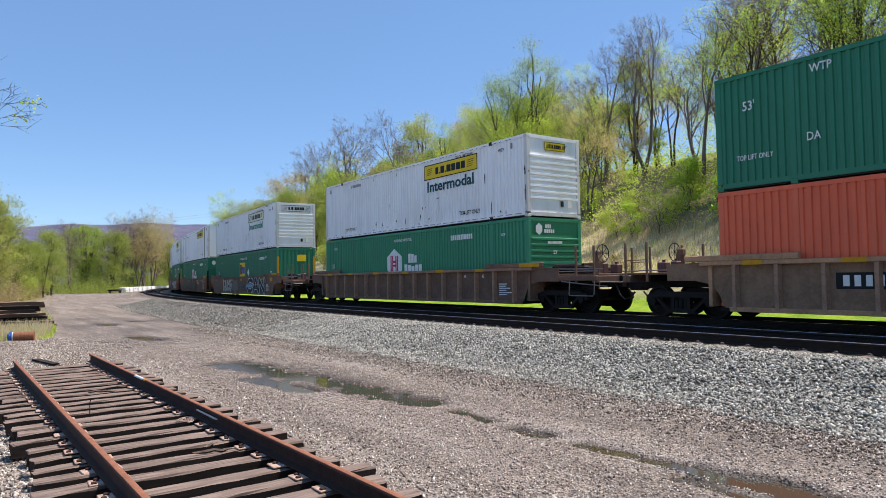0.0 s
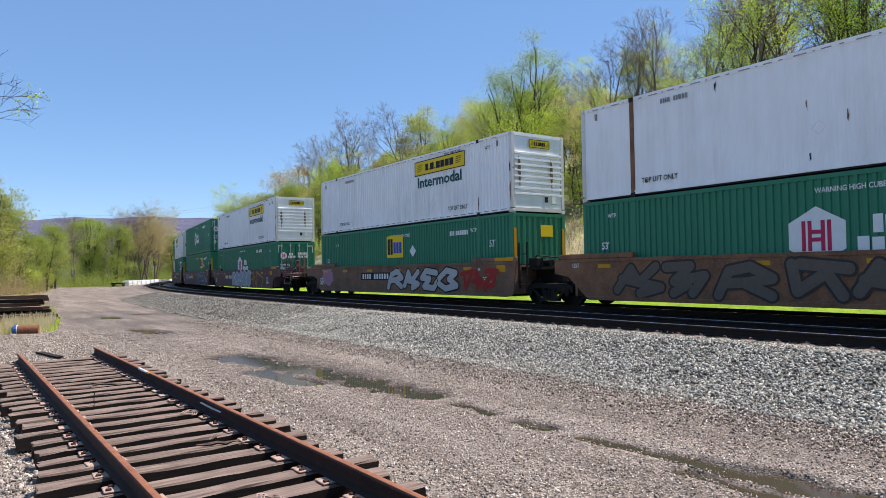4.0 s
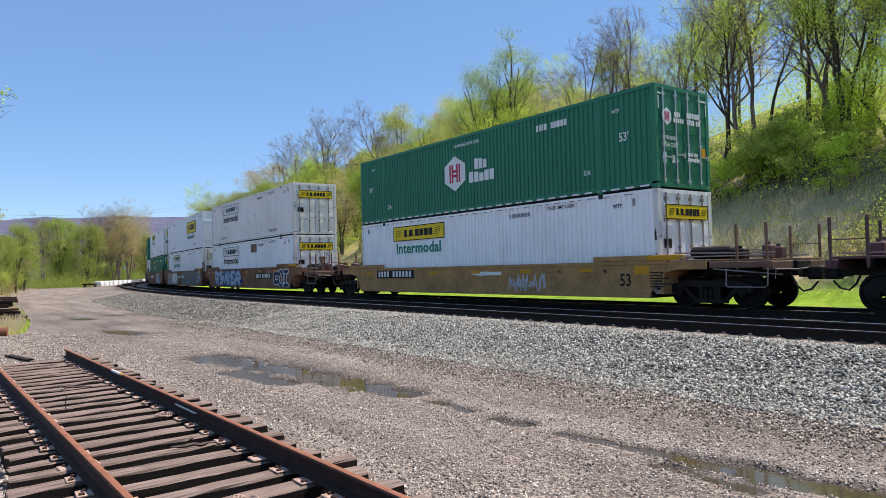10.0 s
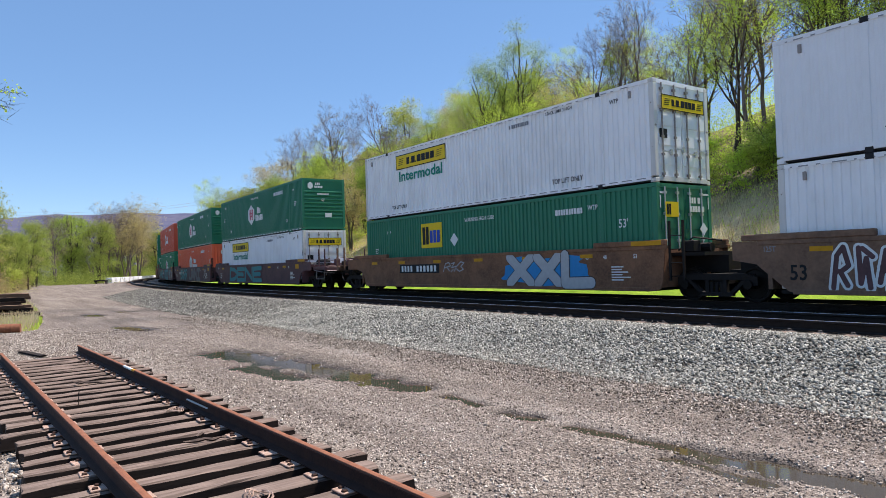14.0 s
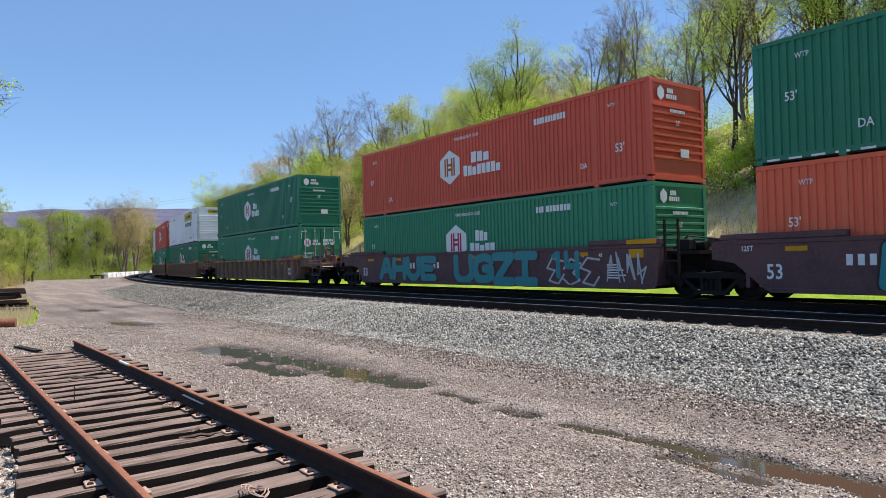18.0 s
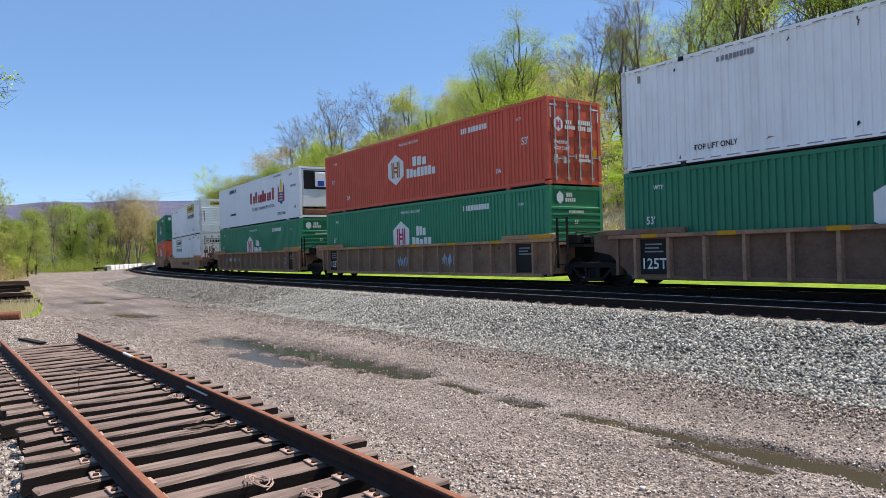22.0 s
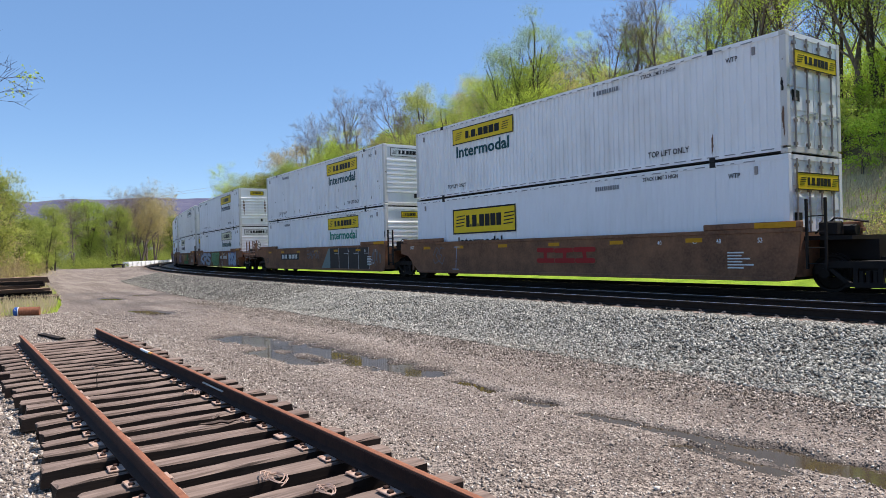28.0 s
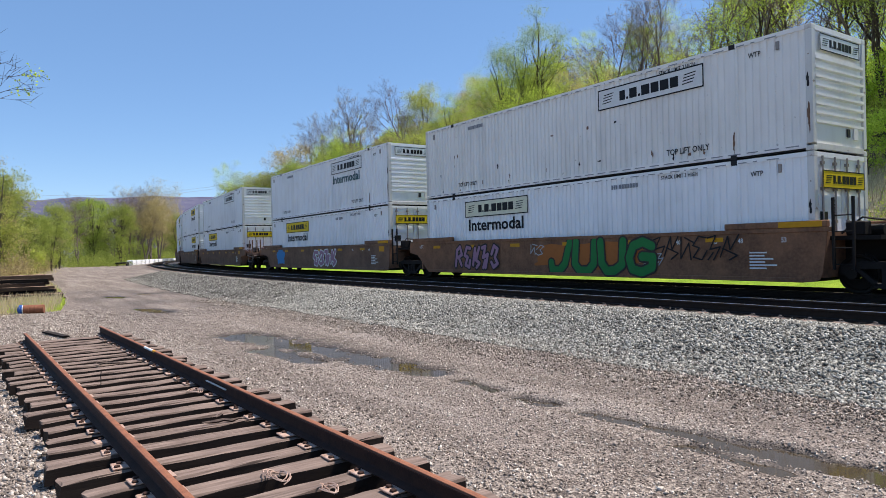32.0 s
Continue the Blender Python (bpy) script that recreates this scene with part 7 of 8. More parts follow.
def timber_stack():
    rng = random.Random(9)
    base = worn_tie(91).mesh("timber", TIE_OLD), worn_tie(92).mesh("timber", TIE_OLD), worn_tie(93).mesh("timber", TIE_DARK)
    z = height_at(-37, 1.5) + 0.15
    for yc, levels in ((1.75, (4, 4, 4, 3, 3, 3, 2)), (-1.15, (4, 4, 3, 3, 2))):
        for level, count in enumerate(levels):
            for k in range(count):
                ob = new("timber", base[(k + level) % 3])
                x = -36.2 - k * 0.40 + rng.uniform(-0.2, 0.2) - 0.10 * level
                y = yc + rng.uniform(-0.4, 0.35) - 0.06 * level
                ob.matrix_basis = pose(x, y, z + level * 0.172, rng.uniform(-1.5, 1.5), rng.uniform(-1.5, 1.5), rng.uniform(-10, 10) + 3)
                tagged(ob, "old dark creosoted timber in a rough stack", "timber", "stack of old timbers")
    for k in range(3):
        ob = new("timber", base[k % 2])
        ob.matrix_basis = pose(-38.8 - 0.35 * k, 0.2 + 0.3 * k, z + 0.02, 0, 0, 60 + 20 * k)
        tagged(ob, "old dark creosoted timber fallen beside the stack", "timber", "stack of old timbers")


timber_stack()


def rusty_drum():
    d = thing("drum", "rusty steel drum with a blue end lying in grass", "drum")
    prof = [(0.0, -0.36), (0.17, -0.36), (0.185, -0.35), (0.185, -0.12), (0.195, -0.11), (0.185, -0.10), (0.185, 0.12), (0.195, 0.13), (0.185, 0.14), (0.185, 0.44), (0.0, 0.44)]
    part("shell", Shape().lathe(prof, (0, 0, 0), "x", 20).mesh("shell", HEAD_RUST), d)
    part("cap", Shape().lathe([(0.0, -0.52), (0.12, -0.52), (0.2, -0.46), (0.2, -0.34), (0.0, -0.34)], (0, 0, 0), "x", 18).mesh("cap", plain("blue_plastic", (0.03, 0.10, 0.35), 0.4)), d, None, "blue plastic cap")
    part("band", Shape().lathe([(0.19, -0.345), (0.2, -0.345), (0.2, -0.31), (0.19, -0.31)], (0, 0, 0), "x", 18).mesh("band", INK_WHITE), d, None, "pale ring")
    d.matrix_basis = pose(-28.4, 1.52, height_at(-28.4, 1.5) + 0.15, 0, 0, 76) @ Matrix.Scale(0.86, 4)


rusty_drum()


def block_row():
    me = shared("white_block", lambda: Shape().soft_box(-2.05, 2.05, -0.6, 0.6, 0.0, 1.05, 0.08), CLEAN_WHITE)
    strap = shared("block_strap", lambda: Shape().box(-0.07, 0.07, -0.612, 0.612, 0.0, 1.062), GREY_WHITE)
    for k in range(17):
        s = -149 - k * 4.45
        x, y, yaw = on_track(s, -12.6 + 0.02 * k)
        b = thing("white_block", "white wrapped block standing in a long row", "block", "row of white blocks")
        b.matrix_basis = pose(x, y, height_at(x, y), 0, 0, yaw + 1)
        part("body", me, b)
        for u in (-1.0, 1.0):
            part("strap", strap, b, pose(u, 0, 0))


block_row()


def parked_trailer():
    """Low dark flat trailer beside the first block."""
    x, y, yaw = on_track(-140.5, -12.8)
    t = thing("flat_trailer", "low dark flat trailer parked beside the white blocks", "trailer")
    t.matrix_basis = pose(x, y, height_at(x, y), 0, 0, yaw)
    part("bed", Shape().soft_box(-1.9, 1.9, -0.95, 0.95, 0.5, 0.75, 0.04).mesh("bed", BLACK_STEEL), t)
    w = shared("trailer_wheel", lambda: Shape().lathe([(0.05, -0.1), (0.3, -0.1), (0.33, -0.06), (0.33, 0.06), (0.3, 0.1), (0.05, 0.1)], (0, 0, 0), "y", 16), CASTING_DARK)
    for u in (-0.6, 0.6):
        for v in (-0.9, 0.9):
            part("wheel", w, t, pose(u, v, 0.33))


parked_trailer()


def power_line():
    sh = Shape()
    for dz in (0.0, -0.55):
        pts = []
        for k in range(17):
            u = k / 16
            az, reach = radians(-4 + 26 * u), 170 - 25 * u
            pts.append((-math.cos(az) * reach, math.sin(az) * reach, 16.3 + dz + 2.3 * u - 2.6 * math.sin(math.pi * u)))
        sh = Shape().tube(pts, 0.02, 4)
        tagged(new("power_cable", sh.mesh("power_cable", STEEL)), "thin grey overhead power cable strung between trees", "cable", "overhead cables")


power_line()


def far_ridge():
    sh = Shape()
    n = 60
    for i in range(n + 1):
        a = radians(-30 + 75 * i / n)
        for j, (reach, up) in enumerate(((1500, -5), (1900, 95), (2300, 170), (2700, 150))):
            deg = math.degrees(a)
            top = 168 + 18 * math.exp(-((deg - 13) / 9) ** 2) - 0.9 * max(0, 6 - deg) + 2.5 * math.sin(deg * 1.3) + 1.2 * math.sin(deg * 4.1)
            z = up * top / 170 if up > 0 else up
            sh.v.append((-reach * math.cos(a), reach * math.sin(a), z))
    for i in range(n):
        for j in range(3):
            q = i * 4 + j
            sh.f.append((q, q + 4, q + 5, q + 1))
    tagged(new("backdrop", sh.mesh("backdrop", RIDGE)), "far wooded ridge with blue haze in its colour", "hill", kind="structure")


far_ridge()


# ---- trees, bushes and grass ----
def grow(r, p, d, length, rad, level, plan, out, tips):
    """One branch and, from it, its children; plan gives per level: segments, children, spread, length share."""
    segs, kids, spread, share = plan[level]
    pts, radii = [p.copy()], [rad]
    cur = d.copy()
    for k in range(segs):
        lift = 0.10 if level else 0.25
        cur = (cur + Vector((r.gauss(0, 0.13), r.gauss(0, 0.13), r.gauss(0, 0.06) + lift * 0.5))).normalized()
        p = p + cur * (length / segs)
        pts.append(p.copy())
        radii.append(rad * (1 - 0.75 * (k + 1) / segs))
    out.append((pts, radii, level))
    if level + 1 >= len(plan):
        tips.extend((pts[k] + (pts[k + 1] - pts[k]) * r.random(), cur) for k in range(segs))
        return
    start = 0.45 if level == 0 and len(plan) > 3 else 0.25
    turn = r.uniform(0, 6.28)
    for k in range(kids):
        u = start + (1 - start) * (k + r.random()) / kids
        i = min(int(u * segs), segs - 1)
        q = pts[i] + (pts[i + 1] - pts[i]) * (u * segs - i)
        turn += 2.4 + r.uniform(-0.5, 0.5)
        axis = cur.orthogonal().normalized()
        side = (Matrix.Rotation(turn, 3, cur) @ axis).normalized()
        a = radians(spread) * r.uniform(0.7, 1.25)
        nd = (cur * math.cos(a) + side * math.sin(a)).normalized()
        grow(r, q, nd, length * share * r.uniform(0.75, 1.2) * (1.15 - 0.45 * u), max(0.009, radii[i] * 0.55), level + 1, plan, out, tips)


def leaf_mesh(name, pts, size, mat, seed, scatter):
    rng = np.random.default_rng(seed)
    n = len(pts)
    c = np.asarray(pts) + rng.normal(0, scatter, (n, 3))
    a = rng.normal(size=(n, 3))
    a /= np.linalg.norm(a, axis=1)[:, None]
    b = np.cross(a, rng.normal(size=(n, 3)))
    b /= np.linalg.norm(b, axis=1)[:, None]
    s = (size * rng.uniform(0.55, 1.3, n))[:, None]
    v = np.stack([c - a * s, c + a * s * 0.6 + b * s * 0.75, c + a * s * 0.6 - b * s * 0.75], 1).reshape(-1, 3)
    return block_mesh(name, v, np.arange(n * 3).reshape(-1, 3), mat)


def make_tree(name, seed, height, plan, bark, leaf, leaves, size, scatter, label, stems=1, thick=0.16, category="tree", share=0.5):
    """A tree of one or more stems: woody trunk mesh and a crown of small leaves."""
    r = random.Random(seed)
    out, tips = [], []
    for k in range(stems):
        lean = Vector((r.uniform(-0.1, 0.1), r.uniform(-0.1, 0.1), 1)).normalized()
        grow(r, Vector((r.uniform(-0.3, 0.3) * (stems > 1), r.uniform(-0.3, 0.3) * (stems > 1), -0.4)), lean, height * 0.72 * (1 if k == 0 else r.uniform(0.7, 0.95)), thick, 0, plan, out, tips)
    wood = Shape()
    sides = (6, 4, 3, 3, 3)
    for pts, radii, level in out:
        wood.tube(pts, radii, sides[level], False)
    t = thing(name, label, category)
    me = bpy.data.meshes.new("trunk")
    me.from_pydata(wood.v, [], wood.f)
    me.materials.append(bark)
    part("trunk", me, t)
    base = np.array([p[:] for p, _ in tips])
    rng = np.random.default_rng(seed)
    base = base[rng.permutation(len(base))[: max(8, int(len(base) * share))]]
    pick = base[rng.integers(0, len(base), leaves)]
    part("crown", leaf_mesh("crown", pick, size, leaf, seed, scatter), t)
    top = max(v[2] for v in wood.v)
    return t, top


def lobed_tree(name, seed, height, wide, lobes, bark, leaf, leaves, size, label, stems=3, base=0.3, category="tree", thick=0.13, fill=0.5):
    """A tree whose crown is made of rounded clumps of leaves, each carried by a limb."""
    r = random.Random(seed)
    rng = np.random.default_rng(seed)
    wood = Shape()
    boles = []
    for k in range(stems):
        a = 2 * math.pi * (k + r.random() * 0.6) / stems
        lean = wide * (0.18 + 0.5 * r.random()) * (stems > 1)
        pts = [Vector((0.12 * math.cos(a), 0.12 * math.sin(a), -0.4))]
        top = height * r.uniform(0.72, 0.9)
        for q in range(1, 8):
            u = q / 7
            pts.append(Vector((lean * u ** 1.3 * math.cos(a) + r.gauss(0, 0.1), lean * u ** 1.3 * math.sin(a) + r.gauss(0, 0.1), top * u)))
        boles.append(pts)
        wood.tube(pts, [thick * (1 - 0.78 * q / 7) for q in range(8)], 6, False)
    centre, radius, weight = [], [], []
    mid, half = height * (0.5 + 0.5 * base), height * 0.5 * (1 - base)
    for k in range(lobes):
        v = Vector((r.gauss(0, 1), r.gauss(0, 1), r.gauss(0, 1))).normalized() * r.uniform(0.45, 0.92)
        p = Vector((v.x * wide, v.y * wide, mid + v.z * half))
        narrow = 1.0 - 0.35 * max(0.0, v.z)
        p.x, p.y = p.x * narrow, p.y * narrow
        q = r.uniform(0.20, 0.40) * wide
        bole = boles[r.randrange(stems)]
        i = max(1, min(6, int(7 * (p.z - q) / height)))
        start = bole[i]
        bend = start.lerp(p, 0.5) + Vector((r.gauss(0, 0.2), r.gauss(0, 0.2), -0.05 * wide + r.gauss(0, 0.2)))
        wood.tube([start, start.lerp(bend, 0.55) + Vector((r.gauss(0, 0.1), r.gauss(0, 0.1), 0.05 * wide)), bend, p], [thick * 0.26, thick * 0.2, thick * 0.14, thick * 0.05], 4, False)
        for m in range(4):
            e = Vector((r.gauss(0, 1), r.gauss(0, 1), abs(r.gauss(0, 1)))).normalized() * q * 1.15
            wood.tube([bend.lerp(p, r.uniform(0.3, 1.0)), p + e * 0.5, p + e], [thick * 0.11, thick * 0.07, 0.008], 3, False)
        centre.append(p[:])
        radius.append(q)
        weight.append(q * q)
    t = thing(name, label, category)
    me = bpy.data.meshes.new("trunk")
    me.from_pydata(wood.v, [], wood.f)
    me.materials.append(bark)
    part("trunk", me, t)
    w = np.array(weight) / sum(weight)
    pick = rng.choice(lobes, leaves, p=w)
    way = rng.normal(size=(leaves, 3))
    way[:, 2] = np.where(rng.uniform(0, 1, leaves) < 0.7, np.abs(way[:, 2]), way[:, 2]) * 0.85
    way /= np.linalg.norm(way, axis=1)[:, None]
    out = 1.0 - fill * rng.uniform(0, 1, leaves) ** 1.6
    ragged = 1.0 + 0.28 * np.sin(way[:, 0] * 7 + pick) * np.cos(way[:, 1] * 6 + 2 * pick) + 0.15 * rng.normal(size=leaves)
    pts = np.array(centre)[pick] + way * (np.array(radius)[pick] * out * ragged)[:, None]
    part("crown", leaf_mesh("crown", pts, size, leaf, seed, 0.05), t)
    return t, max(float(pts[:, 2].max()), max(v[2] for v in wood.v))


BROAD = [(7, 8, 42, 0.50), (4, 5, 45, 0.52), (3, 4, 42, 0.52), (1, 0, 40, 0.5)]
TALL = [(8, 9, 34, 0.40), (4, 5, 44, 0.50), (3, 4, 42, 0.52), (1, 0, 40, 0.5)]
TWIGGY = [(7, 9, 32, 0.46), (3, 6, 38, 0.52), (2, 5, 36, 0.55), (1, 4, 34, 0.65), (1, 0, 30, 0.5)]
SAPLING = [(6, 10, 46, 0.42), (3, 4, 45, 0.5), (1, 0, 40, 0.5)]
SHRUB = [(3, 6, 40, 0.6), (2, 5, 45, 0.55), (1, 0, 40, 0.5)]

KINDS = {}


def tree_kinds():
    KINDS["lime"] = [make_tree("tree", 1, 15, BROAD, BARK_DARK, LEAF_LIME, 9000, 0.052, 0.26, "tall tree with fresh lime-green spring leaves", 2, 0.13, share=0.45),
                     make_tree("tree", 2, 16, TALL, BARK_DARK, LEAF_LIME, 8500, 0.052, 0.26, "slender tree with thin lime-green spring leaves", 2, 0.13, share=0.45),
                     make_tree("tree", 16, 15, TALL, BARK, LEAF_LIGHT, 8500, 0.050, 0.26, "slim tree with pale yellow-green spring leaves", 2, 0.12, share=0.45)]
    KINDS["green"] = [lobed_tree("tree", 3, 14, 4.6, 34, BARK_DARK, LEAF_CROWN, 13000, 0.064, "tree of several dark stems with fresh green crown", 4, 0.30, thick=0.15, fill=0.6),
                      lobed_tree("tree", 4, 15, 3.8, 26, BARK_DARK, LEAF_CROWN, 8500, 0.060, "tree of dark stems with sparse green plumes", 3, 0.36, thick=0.14, fill=0.75)]
    KINDS["edge"] = [lobed_tree("tree", 51, 13, 3.8, 44, BARK_DARK, LEAF_CROWN, 12000, 0.088, "leafy lime-green tree at the edge of the wood", 3, 0.12, thick=0.13, fill=0.6),
                     lobed_tree("tree", 52, 13, 3.4, 40, BARK, LEAF_STRAW, 11000, 0.085, "leafy yellow-green tree at the edge of the wood", 3, 0.15, thick=0.13, fill=0.6),
                     lobed_tree("tree", 53, 13, 3.6, 36, BARK, LEAF_OLIVE, 9500, 0.080, "olive budding tree at the edge of the wood", 4, 0.15, thick=0.13, fill=0.75)]
    KINDS["bare"] = [make_tree("tree", 5, 15, TWIGGY, TWIG, LEAF_BUD, 2600, 0.035, 0.16, "bare mauve-grey tree with reddish buds", 2, 0.15, share=0.6),
                     make_tree("tree", 6, 14, TWIGGY, TWIG, LEAF_OLIVE, 2400, 0.040, 0.16, "nearly bare tree with fine twigs and first leaves", 2, 0.15, share=0.5)]
    KINDS["dark"] = [make_tree("tree", 25, 14, TWIGGY, BARK_DARK, LEAF_LIME, 2600, 0.05, 0.16, "dark bare tree with few green leaves over the yard", 1, 0.16, share=0.12)]
    KINDS["olive"] = [make_tree("tree", 7, 13, BROAD, BARK, LEAF_OLIVE, 8000, 0.055, 0.25, "tree with olive-yellow opening leaves", 2, 0.14, share=0.45)]
    KINDS["bush"] = [lobed_tree("bush", 8, 3.6, 1.5, 16, BARK, LEAF_GREEN, 2600, 0.062, "leafy yellow-green bush on the bank", 4, 0.08, "bush", 0.03, 0.7),
                     lobed_tree("bush", 9, 3.0, 1.5, 16, BARK, LEAF_DEEP, 2400, 0.062, "leafy deep green bush under the trees", 4, 0.08, "bush", 0.025, 0.7)]
    KINDS["under"] = [make_tree("bush", 17, 4.2, SHRUB, BARK_DARK, LEAF_DEEP, 2000, 0.07, 0.25, "dark green undergrowth below the trees", 4, 0.03, "bush", 0.6)]
    KINDS["brush"] = [make_tree("bush", 10, 2.8, SHRUB, TWIG_DRY, LEAF_OLIVE, 450, 0.05, 0.2, "dry brown brushwood with few leaves", 6, 0.014, "bush")]
    KINDS["mid"] = [make_tree("tree", 31, 13, BROAD, BARK_DARK, LEAF_LIME, 7600, 0.058, 0.34, "slim tree with lime-green leaves up the slope", 2, 0.11, share=0.5),
                    make_tree("tree", 32, 13, BROAD, BARK, LEAF_STRAW, 7000, 0.056, 0.34, "slim tree with pale yellow-green leaves up the slope", 2, 0.11, share=0.5),
                    lobed_tree("tree", 33, 13, 2.4, 24, BARK_DARK, LEAF_CROWN, 7000, 0.062, "slim tree with green leaves up the slope", 3, 0.3, thick=0.11, fill=0.7)]
    KINDS["sapling"] = [make_tree("tree", 21, 8, SAPLING, BARK_DARK, LEAF_LIME, 4600, 0.056, 0.30, "young tree with fresh lime-green leaves", 2, 0.05, share=0.7),
                        make_tree("tree", 22, 8, SAPLING, BARK_DARK, LEAF_GREEN, 4400, 0.056, 0.30, "young tree with fresh green leaves", 2, 0.05, share=0.7)]
    KINDS["far"] = [lobed_tree("tree", 11, 15, 5.0, 40, BARK_DARK, LEAF_FAR, 12000, 0.12, "distant tree with rounded green crown", 3, 0.05, thick=0.2, fill=0.45),
                    make_tree("tree", 12, 15, BROAD, TWIG, LEAF_OLIVE, 8000, 0.085, 0.45, "distant tree with olive-brown opening leaves", 3, 0.16, share=0.6),
                    lobed_tree("tree", 13, 15, 4.6, 36, BARK_DARK, LEAF_CROWN, 10000, 0.12, "distant tree with fresh green leaf clumps", 4, 0.08, thick=0.2, fill=0.55)]
    KINDS["thick"] = [lobed_tree("tree", 41, 13, 3.4, 34, BARK_DARK, LEAF_FAR, 11000, 0.085, "olive-green tree in the thicket by the yard", 3, 0.12, thick=0.1, fill=0.5)]
    KINDS["scrub"] = [lobed_tree("bush", 14, 6, 2.8, 22, BARK_DARK, LEAF_FAR, 6000, 0.10, "green scrub at the wood's edge", 4, 0.04, "bush", 0.05, 0.5),
                      make_tree("bush", 15, 6, SHRUB, TWIG, LEAF_OLIVE, 3000, 0.085, 0.40, "olive scrub at the wood's edge", 4, 0.04, "bush", 0.6)]


tree_kinds()
PLACED = set()


def plant(kind, x, y, height, seed, which=None):
    """Sets a copy of a kind at a place on the ground with a given height."""
    r = random.Random(seed * 77 + 5)
    protos = KINDS[kind]
    k = r.randrange(len(protos)) if which is None else which
    t, top = protos[k]
    s = height / top
    m = pose(x, y, height_at(x, y) - 0.05, 0, 0, r.uniform(0, 360)) @ Matrix.Scale(s, 4)
    if (kind, k) not in PLACED:
        PLACED.add((kind, k))
        t.matrix_basis = m
        return t
    c = copy_thing(t, Matrix())
    c.matrix_basis = m
    return c


def along_ray(azimuth, dist_off):
    """The place dist_off metres behind the track, seen at an azimuth (degrees from -x towards +y)."""
    a = radians(azimuth)
    reach = 15.0
    while reach < 400:
        x, y = -math.cos(a) * reach, math.sin(a) * reach
        if float(off_track(np.array(x), np.array(y))[0]) > dist_off:
            return x, y, reach
        reach += 0.4
    return x, y, reach


# kind, variant, azimuth, distance behind the track, elevation of the top seen from the yard
HILL_TREES = [
    ("green", 0, 40.6, 17, 18.0), ("green", 1, 42.6, 18, 19.9), ("green", 0, 38.6, 22, 15.5), ("bare", 0, 31.6, 16, 14.9), ("bare", 1, 27.6, 17, 13.7),
    ("olive", 0, 28.6, 14, 10.6), ("bare", 1, 23.8, 17, 11.9), ("lime", 0, 25.4, 14, 11.0), ("olive", 0, 21.4, 15, 9.0), ("lime", 1, 19.2, 15, 7.6),
    ("lime", 0, 17.6, 13, 6.4), ("green", 1, 35.4, 16, 13.5), ("lime", 1, 34.0, 19, 12.5), ("bare", 0, 48.6, 16, 20.4), ("bare", 1, 51.6, 17, 21.3),
    ("lime", 1, 45.6, 19, 16.0), ("olive", 0, 47.0, 22, 16.5), ("lime", 0, 54.0, 21, 18.5), ("bare", 0, 56.0, 14, 23.0), ("lime", 0, 59.6, 14, 24.5),
    ("lime", 1, 62.2, 17, 23.0), ("green", 0, 57.6, 22, 20.5), ("lime", 0, 65.2, 15, 26.0), ("green", 1, 67.6, 13, 25.0), ("lime", 1, 70.5, 16, 27.0),
    ("green", 0, 73.5, 13, 28.0), ("lime", 0, 77.0, 15, 28.0), ("lime", 1, 82.0, 14, 28.0), ("olive", 0, 60.8, 24, 22.0), ("bare", 1, 44.2, 24, 16.5),
    ("olive", 0, 52.8, 25, 18.0), ("lime", 1, 49.8, 24, 17.5), ("bare", 1, 61.0, 14, 25.0), ("bare", 0, 66.4, 14, 26.5), ("bare", 1, 71.6, 15, 27.5), ("bare", 0, 75.5, 14, 28.0),
]


def open_bank(s, d):
    """The stretch of the bank where dry grass stands in the sun."""
    return -33 < s < -16 and d < 16


